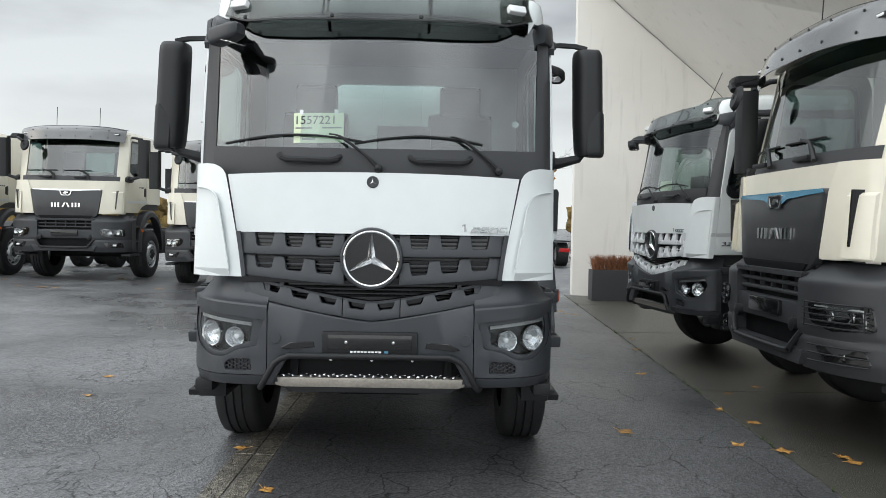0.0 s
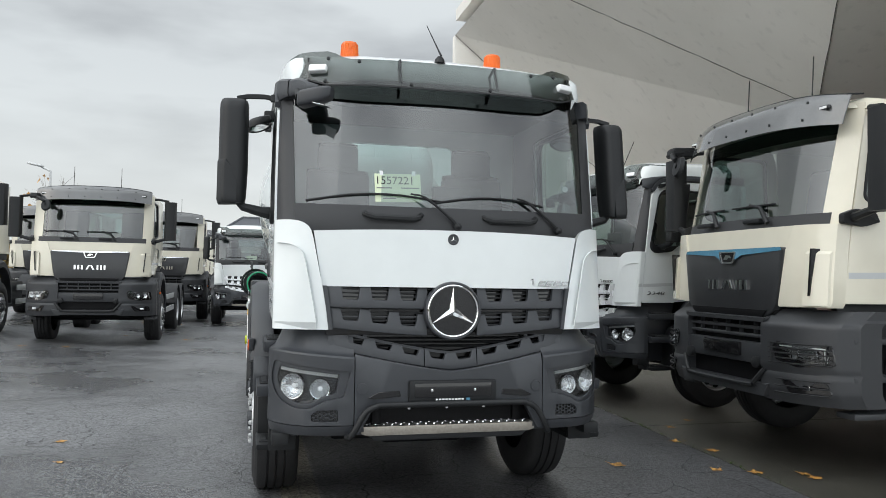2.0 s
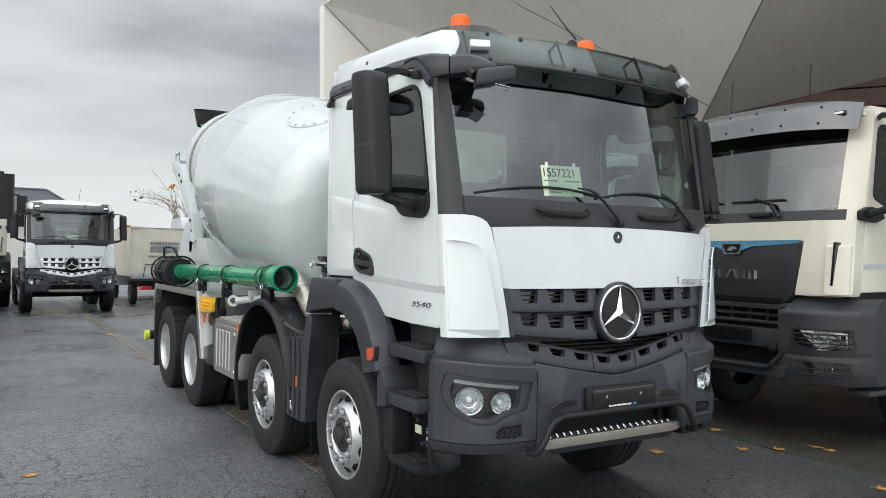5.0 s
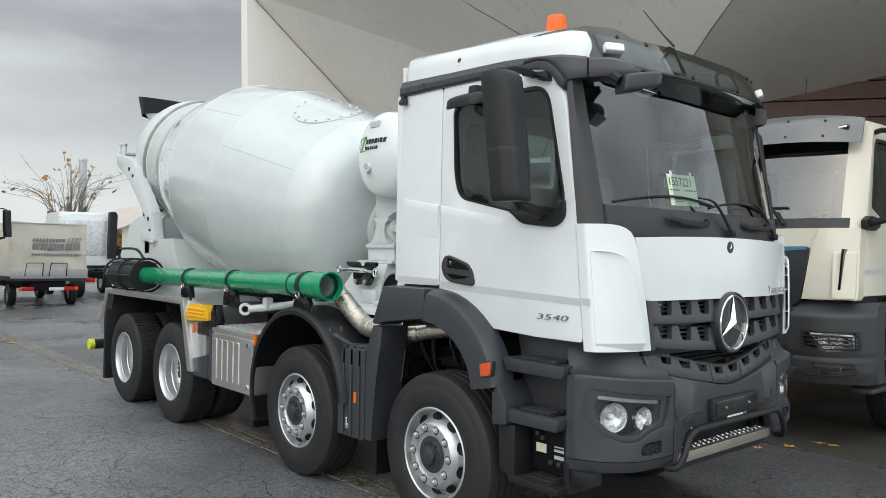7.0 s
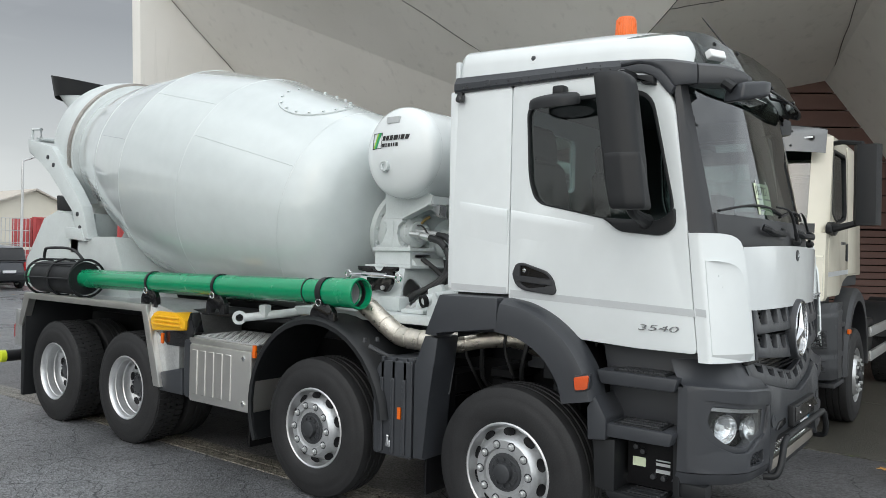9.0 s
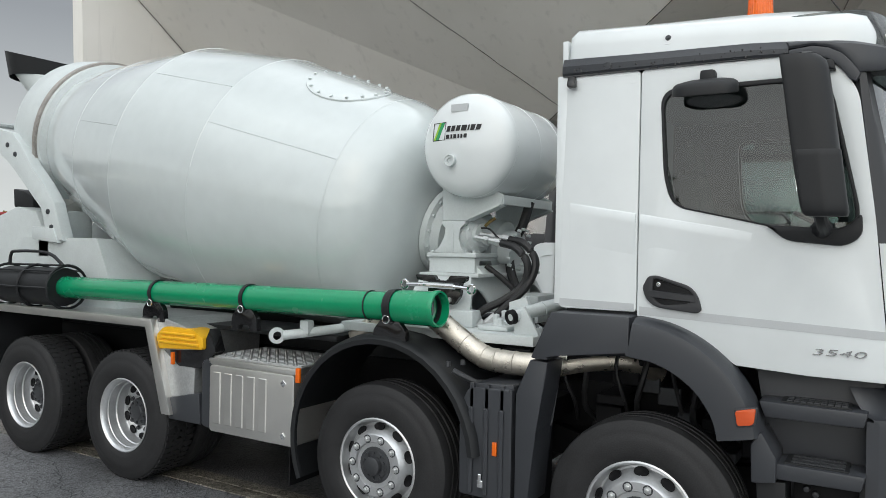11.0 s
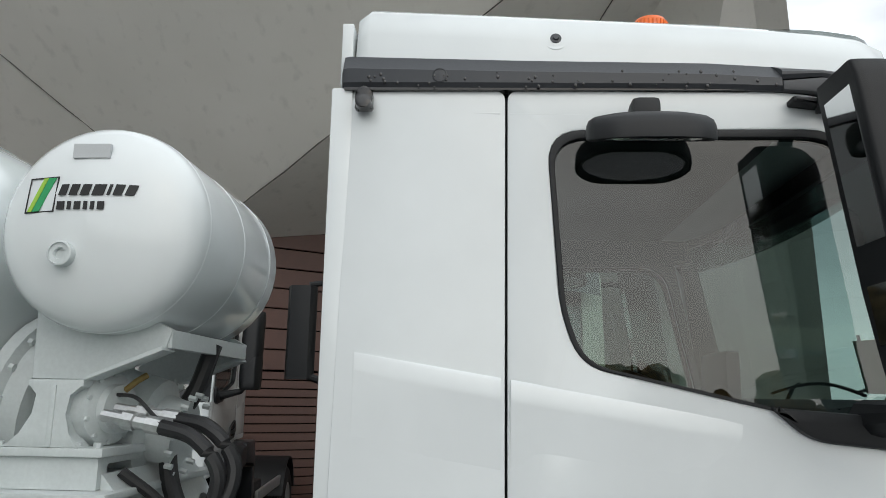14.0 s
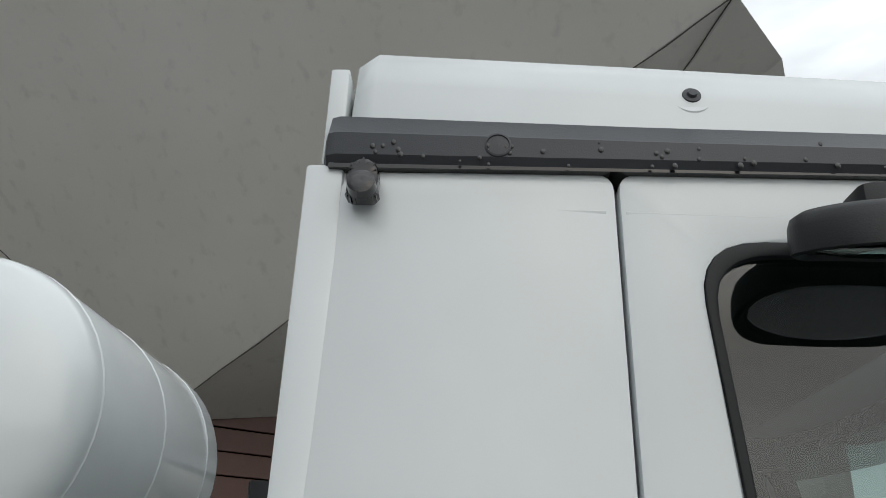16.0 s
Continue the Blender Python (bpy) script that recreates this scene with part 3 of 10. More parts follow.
M_CONC = concrete_material("board_smooth_concrete", (0.76, 0.74, 0.70))
M_JOINT = mat("sealant_joint", (0.10, 0.095, 0.09), 0.9, var=0.2)
M_BROWN = mat("red_brown_cladding", (0.115, 0.060, 0.048), 0.55, var=0.12, scale=3)

E0, E1 = Vector((3.69, 13.52, 0)), Vector((3.79, 14.10, 7.95))
TOPR, VALLEY = Vector((3.20, -0.68, 7.32)), Vector((7.75, 5.85, 4.27))
D0, BG = Vector((10.70, 1.84, 5.22)), Vector((11.7, 11.4, 0.0))
FOOT1, FOOT2, CROWN = Vector((12.6, -1.9, 0)), Vector((13.7, -5.9, 0)), Vector((4.08, -1.45, 7.32))


def facet(name, pts, thick, away, label):
    """A concrete plate on these corners, its thickness drawn away from the yard."""
    bm = bmesh.new()
    f = bm.faces.new([bm.verts.new(p) for p in pts])
    ex = bmesh.ops.extrude_face_region(bm, geom=[f])["geom"]
    bmesh.ops.translate(bm, vec=Vector(away).normalized() * thick, verts=[g for g in ex if isinstance(g, bmesh.types.BMVert)])
    ob = new(name, mesh_of(name, bm, M_CONC, 0))
    return tagged(ob, label, "wall", kind="structure")


facet("wall_north", [E0, E1, BG], 0.32, (0.02, 1, 0.05), "tall pale concrete wall facet at the corner of the building")
facet("wall_east", [E1 + Vector((0, 0.02, 0)), TOPR, VALLEY, BG + Vector((0.02, -0.02, 0))], 0.35, (0.66, 0, 0.75), "large leaning grey concrete facet of the building")
facet("soffit", [TOPR + Vector((0, -0.02, 0)), D0, VALLEY + Vector((0.0, -0.02, 0))], 0.30, (0.34, 0.37, 0.87), "dark underside facet of the concrete canopy")
facet("wall_south", [TOPR + Vector((0, -0.04, 0)), CROWN, FOOT2, FOOT1, D0 + Vector((0, -0.03, 0))], 0.35, (0.5, 0.75, -0.1), "pale leaning concrete buttress facet")
facet("roof_slab", [E1 + Vector((0, 0, 0.36)), TOPR + Vector((0, 0, 0.36)), Vector((14.4, -5.5, 8.0)), Vector((14, 14.1, 8.6))], 0.3, (0, 0, 1), "flat concrete roof slab of the building")
for nm, a, b2 in (("wall_back", (14.1, -5.5, 0), (14.5, 14.1, 8.0)), ("wall_back_north", (9.5, 14.0, 0), (13.9, 14.3, 8.4))):
    tagged(new(nm, mesh_of(nm, B(a, b2, 0.02, 1), M_CONC, 0)), "plain concrete rear wall of the building", "wall", kind="structure")


def seam(a, b, off, r=0.007):
    bm = bmesh.new()
    tube(bm, [Vector(a).lerp(Vector(b), i / 24) + Vector(off) + Vector((0, noise.noise(Vector((i * 0.9, 3.1, 0))) * 0.02, noise.noise(Vector((i * 0.7, 9.1, 0))) * 0.02)) for i in range(25)], r, 6)
    return bm


joint = thing("trim", "dark sealant joints along the concrete folds", "trim", kind="structure")
part("joint_line", seam(VALLEY.lerp(TOPR, 0.055), E1.lerp(TOPR, 0.315), (-0.004, 0, -0.004), 0.006), M_JOINT, joint)
part("joint_line", seam(E1, E1.lerp(BG, 0.7), (-0.02, -0.03, -0.02)), M_JOINT, joint)
part("joint_line", seam(VALLEY, TOPR, (-0.01, 0, -0.015)), M_JOINT, joint)
part("joint_line", seam(D0, TOPR, (-0.01, 0, -0.015)), M_JOINT, joint)
hc = VALLEY.lerp(TOPR, 0.42)
part("joint_line", seam(hc, D0.lerp(TOPR, 0.42), (-0.008, -0.004, -0.016), 0.006), M_JOINT, joint)

# slatted cladding under the canopy
clad = thing("wall_cladding", "red-brown horizontal slatted cladding under the canopy", "wall", kind="structure")
ca, cb = Vector((7.95, 5.75, 0)), Vector((13.0, -1.6, 0))
cdir = (cb - ca).normalized()
part("backing", B((0, 0, 0), ((cb - ca).length, 0.1, 5.9), m=Matrix.Translation(ca + Vector((0.25, 0.06, 0))) @ Matrix.Rotation(math.atan2(cdir.y, cdir.x), 4, "Z")), M_CHASSIS, clad)
cm_ = Matrix.Translation(ca) @ Matrix.Rotation(math.atan2(cdir.y, cdir.x), 4, "Z")
slat_me = mesh_of("slat", B((0, -0.03, 0), ((cb - ca).length, 0.02, 0.115), 0.004, 1), M_BROWN, 0)
board_me = mesh_of("board", B((0, -0.03, 0), ((cb - ca).length, 0.02, 0.30), 0.006, 1), M_BROWN, 0)
for i in range(29):
    z = 0.05 + i * 0.132 if i < 18 else 2.44 + (i - 18) * 0.32
    s = new("slat" if i < 18 else "board", slat_me if i < 18 else board_me)
    s.parent = clad
    s.matrix_basis = cm_ @ Matrix.Translation((0, 0, z))
ca2, cb2 = Vector((10.9, 9.9, 0)), Vector((7.98, 5.77, 0))
d2 = (cb2 - ca2).normalized()
slat2 = mesh_of("slat", B((0, -0.03, 0), ((cb2 - ca2).length, 0.02, 0.105), 0.004, 1), M_BROWN, 0)
for i in range(32):
    s = new("slat", slat2)
    s.parent = clad
    s.matrix_basis = Matrix.Translation(ca2) @ Matrix.Rotation(math.atan2(d2.y, d2.x), 4, "Z") @ Matrix.Translation((0, 0, 0.05 + i * 0.122))

# ---- white cab-over truck cabs ----
def wheel(parent, at, side, kind="front", tyre_r=0.522, w=0.31):
    """One road wheel: tyre, rim, hub, nuts. side -1: outer face towards -x. at: centre of the outer face."""
    wob = part("wheel", lathe(bmesh.new(), tyre_profile(tyre_r, w), n=56), M_RUBBER, parent)
    wob.name = "wheel"
    wob.matrix_basis = Matrix.Translation(at) @ Matrix.Rotation(radians(90 * side), 4, "Y")
    if kind != "front":
        bm = bmesh.new()
        n, pitch = 60, 2 * math.pi / 60
        for i in range(n):
            for s0, s1, sk in ((-0.285, -0.20, 0.25), (-0.185, -0.12, 0.0), (-0.105, -0.03, -0.25)):
                a = i * pitch + sk * pitch
                r0, r1 = tyre_r - 0.012, tyre_r + 0.004
                p = []
                for r in (r0, r1):
                    for ss, da in ((s0, -0.33), (s1, -0.33), (s1, 0.33), (s0, 0.33)):
                        p.append(bm.verts.new((r * math.cos(a + da * pitch), r * math.sin(a + da * pitch), ss)))
                bm.faces.new(p[4:8])
                for k in range(4):
                    bm.faces.new((p[k], p[(k + 1) % 4], p[4 + (k + 1) % 4], p[4 + k]))
        part("tread", bm, M_RUBBER, wob, smooth=0)
    if kind == "front":
        rim = [(-0.03, 0.300), (-0.005, 0.300), (0.0, 0.292), (-0.006, 0.283), (-0.05, 0.272), (-0.075, 0.262), (-0.072, 0.250), (-0.02, 0.222), (0.012, 0.206), (0.022, 0.196), (0.022, 0.150), (0.008, 0.142), (0.005, 0.100)]
        holes_r, hole_z, hole_s = 0.238, -0.040, 0.033
        nut_r, nut_z = 0.172, 0.022
    else:
        rim = [(0.0, 0.300), (0.004, 0.292), (-0.006, 0.282), (-0.016, 0.276), (-0.05, 0.272), (-0.055, 0.266), (-0.12, 0.262), (-0.128, 0.254), (-0.185, 0.248), (-0.197, 0.238), (-0.192, 0.18), (-0.188, 0.10)]
        holes_r, hole_z, hole_s = 0.208, -0.192, 0.034
        nut_r, nut_z = 0.150, -0.188
    rimo = part("rim", lathe(bmesh.new(), rim, n=48), M_RIM, wob)
    for i in range(10):
        a = i * math.pi / 5
        vh = new("vent_hole", hole_mesh(kind, hole_s))
        vh.parent = rimo
        vh.matrix_basis = Matrix.Translation((holes_r * math.cos(a), holes_r * math.sin(a), hole_z)) @ Matrix.Rotation(a, 4, "Z") @ Matrix.Rotation(0.55 if kind == "front" else 0.0, 4, "Y") @ Matrix.Diagonal((0.8, 1.2, 1, 1))
    for i in range(10):
        a = (i + 0.5) * math.pi / 5
        if kind == "front":
            # dark disc under each nut, coloured for the shade in its recess
            part("nut_recess_shade", lathe(bmesh.new(), [(0.0215, 0.028), (0.0235, 0.0275), (0.0228, 0.022), (0.0226, 0.0)], Matrix.Translation((nut_r * math.cos(a), nut_r * math.sin(a), 0.0)), 16), M_HUB, rimo)
        nut = new("wheel_nut", nut_mesh(kind))
        nut.parent = rimo
        nut.matrix_basis = Matrix.Translation((nut_r * math.cos(a), nut_r * math.sin(a), nut_z))
    bm = bmesh.new()
    if kind == "front":
        lathe(bm, [(0.006, 0.118), (0.012, 0.116), (0.014, 0.098), (0.020, 0.095), (0.022, 0.062), (0.050, 0.058), (0.054, 0.050), (0.055, 0.0)], n=24)
        for i in range(10):
            a = i * math.pi / 5
            lathe(bm, [(0.018, 0.011), (0.032, 0.010), (0.034, 0.0)], Matrix.Translation((0.080 * math.cos(a), 0.080 * math.sin(a), 0)), 6)
    else:
        lathe(bm, [(-0.19, 0.120), (-0.15, 0.112), (-0.135, 0.100), (-0.132, 0.060), (-0.125, 0.055), (-0.124, 0.0)], n=24)
        for i in range(10):
            a = i * math.pi / 5
            lathe(bm, [(-0.14, 0.010), (-0.122, 0.009), (-0.120, 0.0)], Matrix.Translation((0.080 * math.cos(a), 0.092 * math.sin(a), 0)), 6)
    part("hub", bm, M_HUB, rimo)
    return wob


NUTS = {}


def nut_mesh(kind):
    """One nut's mesh, shared by all wheels of a kind."""
    if kind not in NUTS:
        NUTS[kind] = mesh_of("wheel_nut", lathe(bmesh.new(), [(0, 0.022), (0.005, 0.022), (0.006, 0.017), (0.019, 0.016), (0.024, 0.010), (0.025, 0.0)], n=6), M_HUB if kind != "front" else M_GALV)
    return NUTS[kind]


def hole_mesh(kind, r):
    if ("hole", kind) not in NUTS:
        NUTS["hole", kind] = mesh_of("vent_hole", lathe(bmesh.new(), [(0.004, 0.0), (0.008, r * 0.9), (0.010, r), (0.002, r * 1.06)], n=14), M_CHASSIS)
    return NUTS["hole", kind]


def tyre_profile(R, w):
    return [(-0.01, 0.296), (0.004, 0.312), (0.012, 0.345), (0.014, 0.390), (0.010, 0.430), (0.004, 0.440), (0.002, 0.458), (-0.006, R - 0.034), (-0.020, R - 0.012), (-0.040, R - 0.004),
            (-0.085, R), (-0.09, R - 0.012), (-0.098, R - 0.012), (-0.103, R), (-0.145, R + 0.001), (-0.15, R - 0.012), (-0.158, R - 0.012), (-0.163, R + 0.001),
            (-0.205, R), (-0.21, R - 0.012), (-0.218, R - 0.012), (-0.223, R), (-w + 0.04, R - 0.004), (-w + 0.02, R - 0.012), (-w, R - 0.04), (-w - 0.006, 0.40), (-w + 0.01, 0.30)]


def glass_y(x, z):
    """The windscreen's surface."""
    return 0.085 + 0.20 * (z - 2.07) + 0.135 * (abs(x) / 0.97) ** 2.4


def hood_y(x, z):
    return 0.010 + 0.02 * (z - 1.57) + 0.075 * (abs(x) / 0.9) ** 3


WIN_SIDE = rounded([(1.335, 2.79), (1.305, 2.30), (1.255, 2.165), (1.04, 2.118), (0.795, 2.063), (0.42, 1.99), (0.39, 2.12), (0.535, 2.79)], [0.10, 0.2, 0.10, 0.1, 0.1, 0.05, 0.08, 0.13], 6)


def arocs_cab(truck, grille_mat, full=True, note=False):
    """Cab with front end, glass, doors, mirrors, steps. Local: front at y = 0, ground z = 0."""
    near = full
    # rear corner panels and doors, both sides
    for sd in (-1, 1):
        def side_at(u, v, d, sd=sd):
            tum = 0.012 * max(0.0, (v - 2.1) / 0.8) ** 2
            return (sd * (1.12 - tum - d), u, v)
        bm = plate(bmesh.new(), rounded([(1.4445, 1.60), (1.4445, 2.905), (1.868, 2.905), (1.888, 1.60)], [0.02, 0.03, 0.05, 0.03], 4), [], side_at, 0.05, 0.006)
        quarter = part("cab_quarter", bm, M_WHITE, truck)
        arch = [(1.4385, 1.578), (1.36, 1.565), (1.25, 1.535), (1.14, 1.485), (1.02, 1.42), (0.93, 1.362)]
        door_poly = [(1.4385, 2.905), (0.72, 2.896), (0.56, 2.876), (0.475, 2.805), (0.408, 2.70), (0.33, 2.10), (0.257, 1.34), (0.60, 1.343)] + list(reversed(arch))
        bm = plate(bmesh.new(), rounded(door_poly, [0.03, 0.1, 0.07, 0.07, 0.1, 0.02, 0.03, 0.0] + [0.0] * 5 + [0.01], 5), [WIN_SIDE], side_at, 0.05, 0.006)
        door = part("door", bm, M_WHITE, truck)
        # window rubber and pane
        n = len(WIN_SIDE)
        cy, cz = sum(p[0] for p in WIN_SIDE) / n, sum(p[1] for p in WIN_SIDE) / n
        inner = [(cy + (p[0] - cy) * 0.965, cz + (p[1] - cz) * 0.955) for p in WIN_SIDE]
        bm = plate(bmesh.new(), WIN_SIDE, [inner], lambda u, v, d, sd=sd: (sd * (1.124 - 0.012 * max(0, (v - 2.1) / 0.8) ** 2 - d), u, v), 0.04, 0.004)
        part("window_rubber", bm, M_DARK, door)
        bm = bmesh.new()
        bm.faces.new([bm.verts.new((sd * (1.102 - 0.002 * (v - 2.1)), u, v)) for u, v in inner])
        pane = part("pane", bm, G_SIDE, door, smooth=0)
        pane.visible_shadow = False
        # body crease, fading in on the rear corner and running down to the front
        for par, ys in ((quarter, lin(1.83, 1.455, 8)), (door, lin(1.43, 0.84, 8))):
            rings = []
            for y in ys:
                zc, k = 1.895 + 0.159 * y, 0.007 * min(1.0, (1.84 - y) / 0.25) * min(1.0, max(0.05, (y - 0.80) / 0.3))
                rings.append([(sd * 1.1185, y, zc + 0.006), (sd * (1.1185 + k), y, zc - 0.004), (sd * (1.1185 + k * 0.85), y, zc - 0.05), (sd * 1.1165, y, zc - 0.24), (sd * 1.110, y, zc - 0.24), (sd * 1.110, y, zc + 0.004)])
            part("crease", loft(bmesh.new(), rings), M_WHITE, par, smooth=60)
        # reflective stripe
        part("stripe", plate(bmesh.new(), [(1.425, 1.588), (1.425, 1.632), (0.275, 1.578), (0.268, 1.538)], [], lambda u, v, d, sd=sd: (sd * (1.1215 - d), u, v), 0.003), M_STRIPE, door)
        part("stripe", plate(bmesh.new(), [(1.455, 1.606), (1.455, 1.645), (1.883, 1.655), (1.884, 1.612)], [], lambda u, v, d, sd=sd: (sd * (1.1215 - d), u, v), 0.003), M_STRIPE, quarter)
        # handle
        hp = rounded([(1.408, 1.735), (1.378, 1.797), (1.335, 1.803), (1.16, 1.752), (1.118, 1.705), (1.098, 1.632), (1.12, 1.612), (1.33, 1.632), (1.385, 1.668)], [0.02, 0.02, 0.03, 0.05, 0.04, 0.02, 0.02, 0.03, 0.03], 4)
        hole = rounded([(1.352, 1.726), (1.350, 1.782), (1.325, 1.785), (1.165, 1.735), (1.128, 1.692), (1.165, 1.660), (1.30, 1.646), (1.345, 1.676)], 0.025, 4)
        dh = part("door_handle", plate(bmesh.new(), hp, [hole], lambda u, v, d, sd=sd: (sd * (1.136 - d), u, v), 0.024, 0.006), M_COWL, door, "black recessed door handle")
        part("recess", plate(bmesh.new(), hole, [], lambda u, v, d, sd=sd: (sd * (1.1225 - d), u, v), 0.004), M_GLOSSK, dh)
        part("grip", loft(bmesh.new(), [[(sd * (1.132 + 0.012 * math.sin(math.pi * t) + 0.008 * c), 1.372 - 0.243 * t, 1.705 - 0.018 * t + 0.022 * w) for c, w in ((-1, -0.9), (1, -0.7), (1, 0.7), (-1, 0.9))] for t in lin(0, 1, 8)]), M_COWL, dh, smooth=60)
        part("lock", lathe(bmesh.new(), [(0, 0.012), (0.003, 0.012), (0.004, 0.008), (0.003, 0.0)], Matrix.Translation((sd * 1.128, 1.322, 1.754)) @ Matrix.Rotation(radians(90 * sd), 4, "Y"), 14), M_CHROME, dh)
        # A pillar, dark
        bm = bmesh.new()
        rings = []
        for z in lin(1.93, 2.93, 10):
            yg = glass_y(1.0, z)
            xo = 1.105 - 0.012 * max(0, (z - 2.1) / 0.8) ** 2
            yd = 0.335 + (z - 2.10) * 0.118
            rings.append([(sd * (0.995 + 0.03 * (z - 2.07)), glass_y(1.0, z) - 0.008, z), (sd * 1.045, glass_y(1.045, z) - 0.008, z), (sd * 1.085, (yg + yd) / 2 - 0.012, z), (sd * xo, yd - 0.004, z), (sd * (xo - 0.05), yd + 0.03, z), (sd * 1.01, glass_y(1.0, z) + 0.05, z)])
        loft(bm, rings)
        part("pillar", bm, M_COWL, truck, "dark grey windscreen pillar", 50)
        # side mirror: main housing with two lobes, arms
        mir = part("mirror_housing", mirror_shell(sd, 2.105, 2.818, 0.35), M_DARK, truck, "tall black door mirror")
        cover = []
        plan = rounded([(-0.30, -1.045), (0.66, -1.045), (1.05, -0.12), (1.05, 0.86), (0.5, 0.80), (-0.30, 0.2)], [0.02, 0.2, 0.14, 0.05, 0.1, 0.05], 4)
        for t in (0.0, 0.03, 0.10, 0.25, 0.5, 0.9, 0.98, 1.0):
            sc = 1.0 - 0.12 * max(0.0, (0.10 - t) / 0.10) ** 2 - (0.03 if t > 0.99 else 0.0)
            cover.append([(sd * (1.391 + 0.096 * sc * w), mirror_y(2.1 + 0.27 * t) - 0.008 + 0.094 * sc * v, 2.098 + t * (0.292 - 0.10 * max(0.0, 0.35 - w) ** 1.3 / 0.65 ** 1.3)) for w, v in plan])
        part("wide_angle_housing", loft(bmesh.new(), cover), M_DARK, mir)
        part("mirror_glass", sheet(bmesh.new(), [-0.062, 0.062], [2.43, 2.77], lambda u, v, sd=sd: (sd * 1.391 + u, mirror_y(v) + 0.0875, v), 0.003, (0, -1, 0)), G_MIRROR, mir)
        part("mirror_glass", sheet(bmesh.new(), [-0.058, 0.058], [2.21, 2.34], lambda u, v, sd=sd: (sd * 1.391 + u, mirror_y(v) + 0.0875, v), 0.003, (0, -1, 0)), G_MIRROR, mir)
        part("upper_arm", loft(bmesh.new(), [[(sd * x, y - 0.02, z - h), (sd * x, y + 0.02, z - h), (sd * (x + 0.004), y + 0.02, z + h), (sd * (x + 0.004), y - 0.02, z + h)] for x, y, z, h in ((1.125, 0.615, 2.842, 0.014), (1.19, 0.63, 2.856, 0.013), (1.30, 0.625, 2.850, 0.013), (1.375, 0.60, 2.825, 0.014))]), M_DARK, mir)
        part("arm_block", P(rounded([(0.505, 2.798), (0.515, 2.850), (0.60, 2.858), (0.70, 2.868), (0.70, 2.852), (0.59, 2.838), (0.575, 2.808)], 0.008, 3), sd * 1.10, sd * 1.155, 0.006), M_DARK, mir)
        part("lower_arm", tube(bmesh.new(), [(sd * 1.10, 0.56, 2.045), (sd * 1.20, 0.535, 2.055), (sd * 1.32, 0.54, 2.085), (sd * 1.36, 0.55, 2.14)], [0.05, 0.035, 0.028, 0.03], 10), M_DARK, mir)
        bm = plate(bmesh.new(), rounded([(0.80, 2.072), (0.71, 1.992), (0.45, 1.968), (0.378, 2.02), (0.385, 2.13), (0.46, 2.05)], [0.01, 0.05, 0.05, 0.06, 0.03, 0.1], 4), [], lambda u, v, d, sd=sd: (sd * (1.145 - d), u, v), 0.04, 0.012)
        part("mirror_foot", bm, M_DARK, mir)
        # kerb mirror above the door on the passenger side
        if sd == -1 or full:
            km = part("kerb_mirror", kerb_mirror(sd), M_DARK, truck, "black kerb mirror over the door window")
            part("mirror_glass", lathe(bmesh.new(), [(0.0, 0.0), (0.006, 0.10), (0.0, 0.135)], Matrix.Translation((sd * 1.215, 1.083, 2.730)) @ Matrix.Rotation(0.35 * sd, 4, "Y") @ Matrix.Diagonal((0.52, 1.05, -1, 1)), 24), G_MIRROR, km)
            part("bracket", B((sd * 1.15 - 0.04, 1.045, 2.775), (sd * 1.15 + 0.04, 1.12, 2.855), 0.018), M_DARK, km)
        # lower sill and steps with the entry boxes
        steps_and_sill(truck, sd)
    # dark belt under the roof
    for sd in (-1, 1):
        belt = part("roof_belt", loft(bmesh.new(), [[(sd * 1.04, y, z0), (sd * (xo - 0.008), y, z0), (sd * xo, y, z0 + 0.012), (sd * xo, y, zm - 0.004), (sd * (xo - 0.003), y, zm), (sd * (xo - 0.022), y, zt), (sd * 1.04, y, zt)] for y, xo, z0, zm, zt in ((1.897, 1.100, 2.914, 2.966, 3.004), (1.890, 1.122, 2.912, 2.968, 3.008), (1.876, 1.128, 2.912, 2.968, 3.008), (1.4, 1.128, 2.907, 2.955, 2.992), (0.9, 1.128, 2.901, 2.944, 2.980), (0.714, 1.128, 2.894, 2.932, 2.967))]), M_BUMPER, truck, "dark grey band under the roof", 25)
        part("upper_crease", tube(bmesh.new(), [(sd * 1.1040, 1.80, 2.846), (sd * 1.1046, 1.46, 2.838)], [0.002, 0.0055], 10), M_WHITE, truck)
        part("upper_crease", tube(bmesh.new(), [(sd * 1.1046, 1.43, 2.837), (sd * 1.1046, 0.75, 2.82)], 0.0055, 10), M_WHITE, truck)
        part("blind_cap", lathe(bmesh.new(), [(0, 0.021), (0.003, 0.021), (0.004, 0.018), (0.002, 0.017), (0.003, 0.0)], Matrix.Translation((sd * 1.127, 1.623, 2.942)) @ Matrix.Rotation(radians(90 * sd), 4, "Y"), 20), M_BUMPER, belt)
        # black strip put in for the thin shadow under the band's lower edge
        part("lip_shadow_strip", P([(1.885, 2.905), (1.885, 2.913), (0.74, 2.905), (0.74, 2.897)], sd * 1.05, sd * 1.120), M_GLOSSK, belt)
        part("rear_flange", B((min(sd * 1.04, sd * 1.112), 1.862, 1.62), (max(sd * 1.04, sd * 1.112), 1.922, 2.915), 0.008), M_WHITE, truck)
    # roof
    bm = bmesh.new()
    rings = []
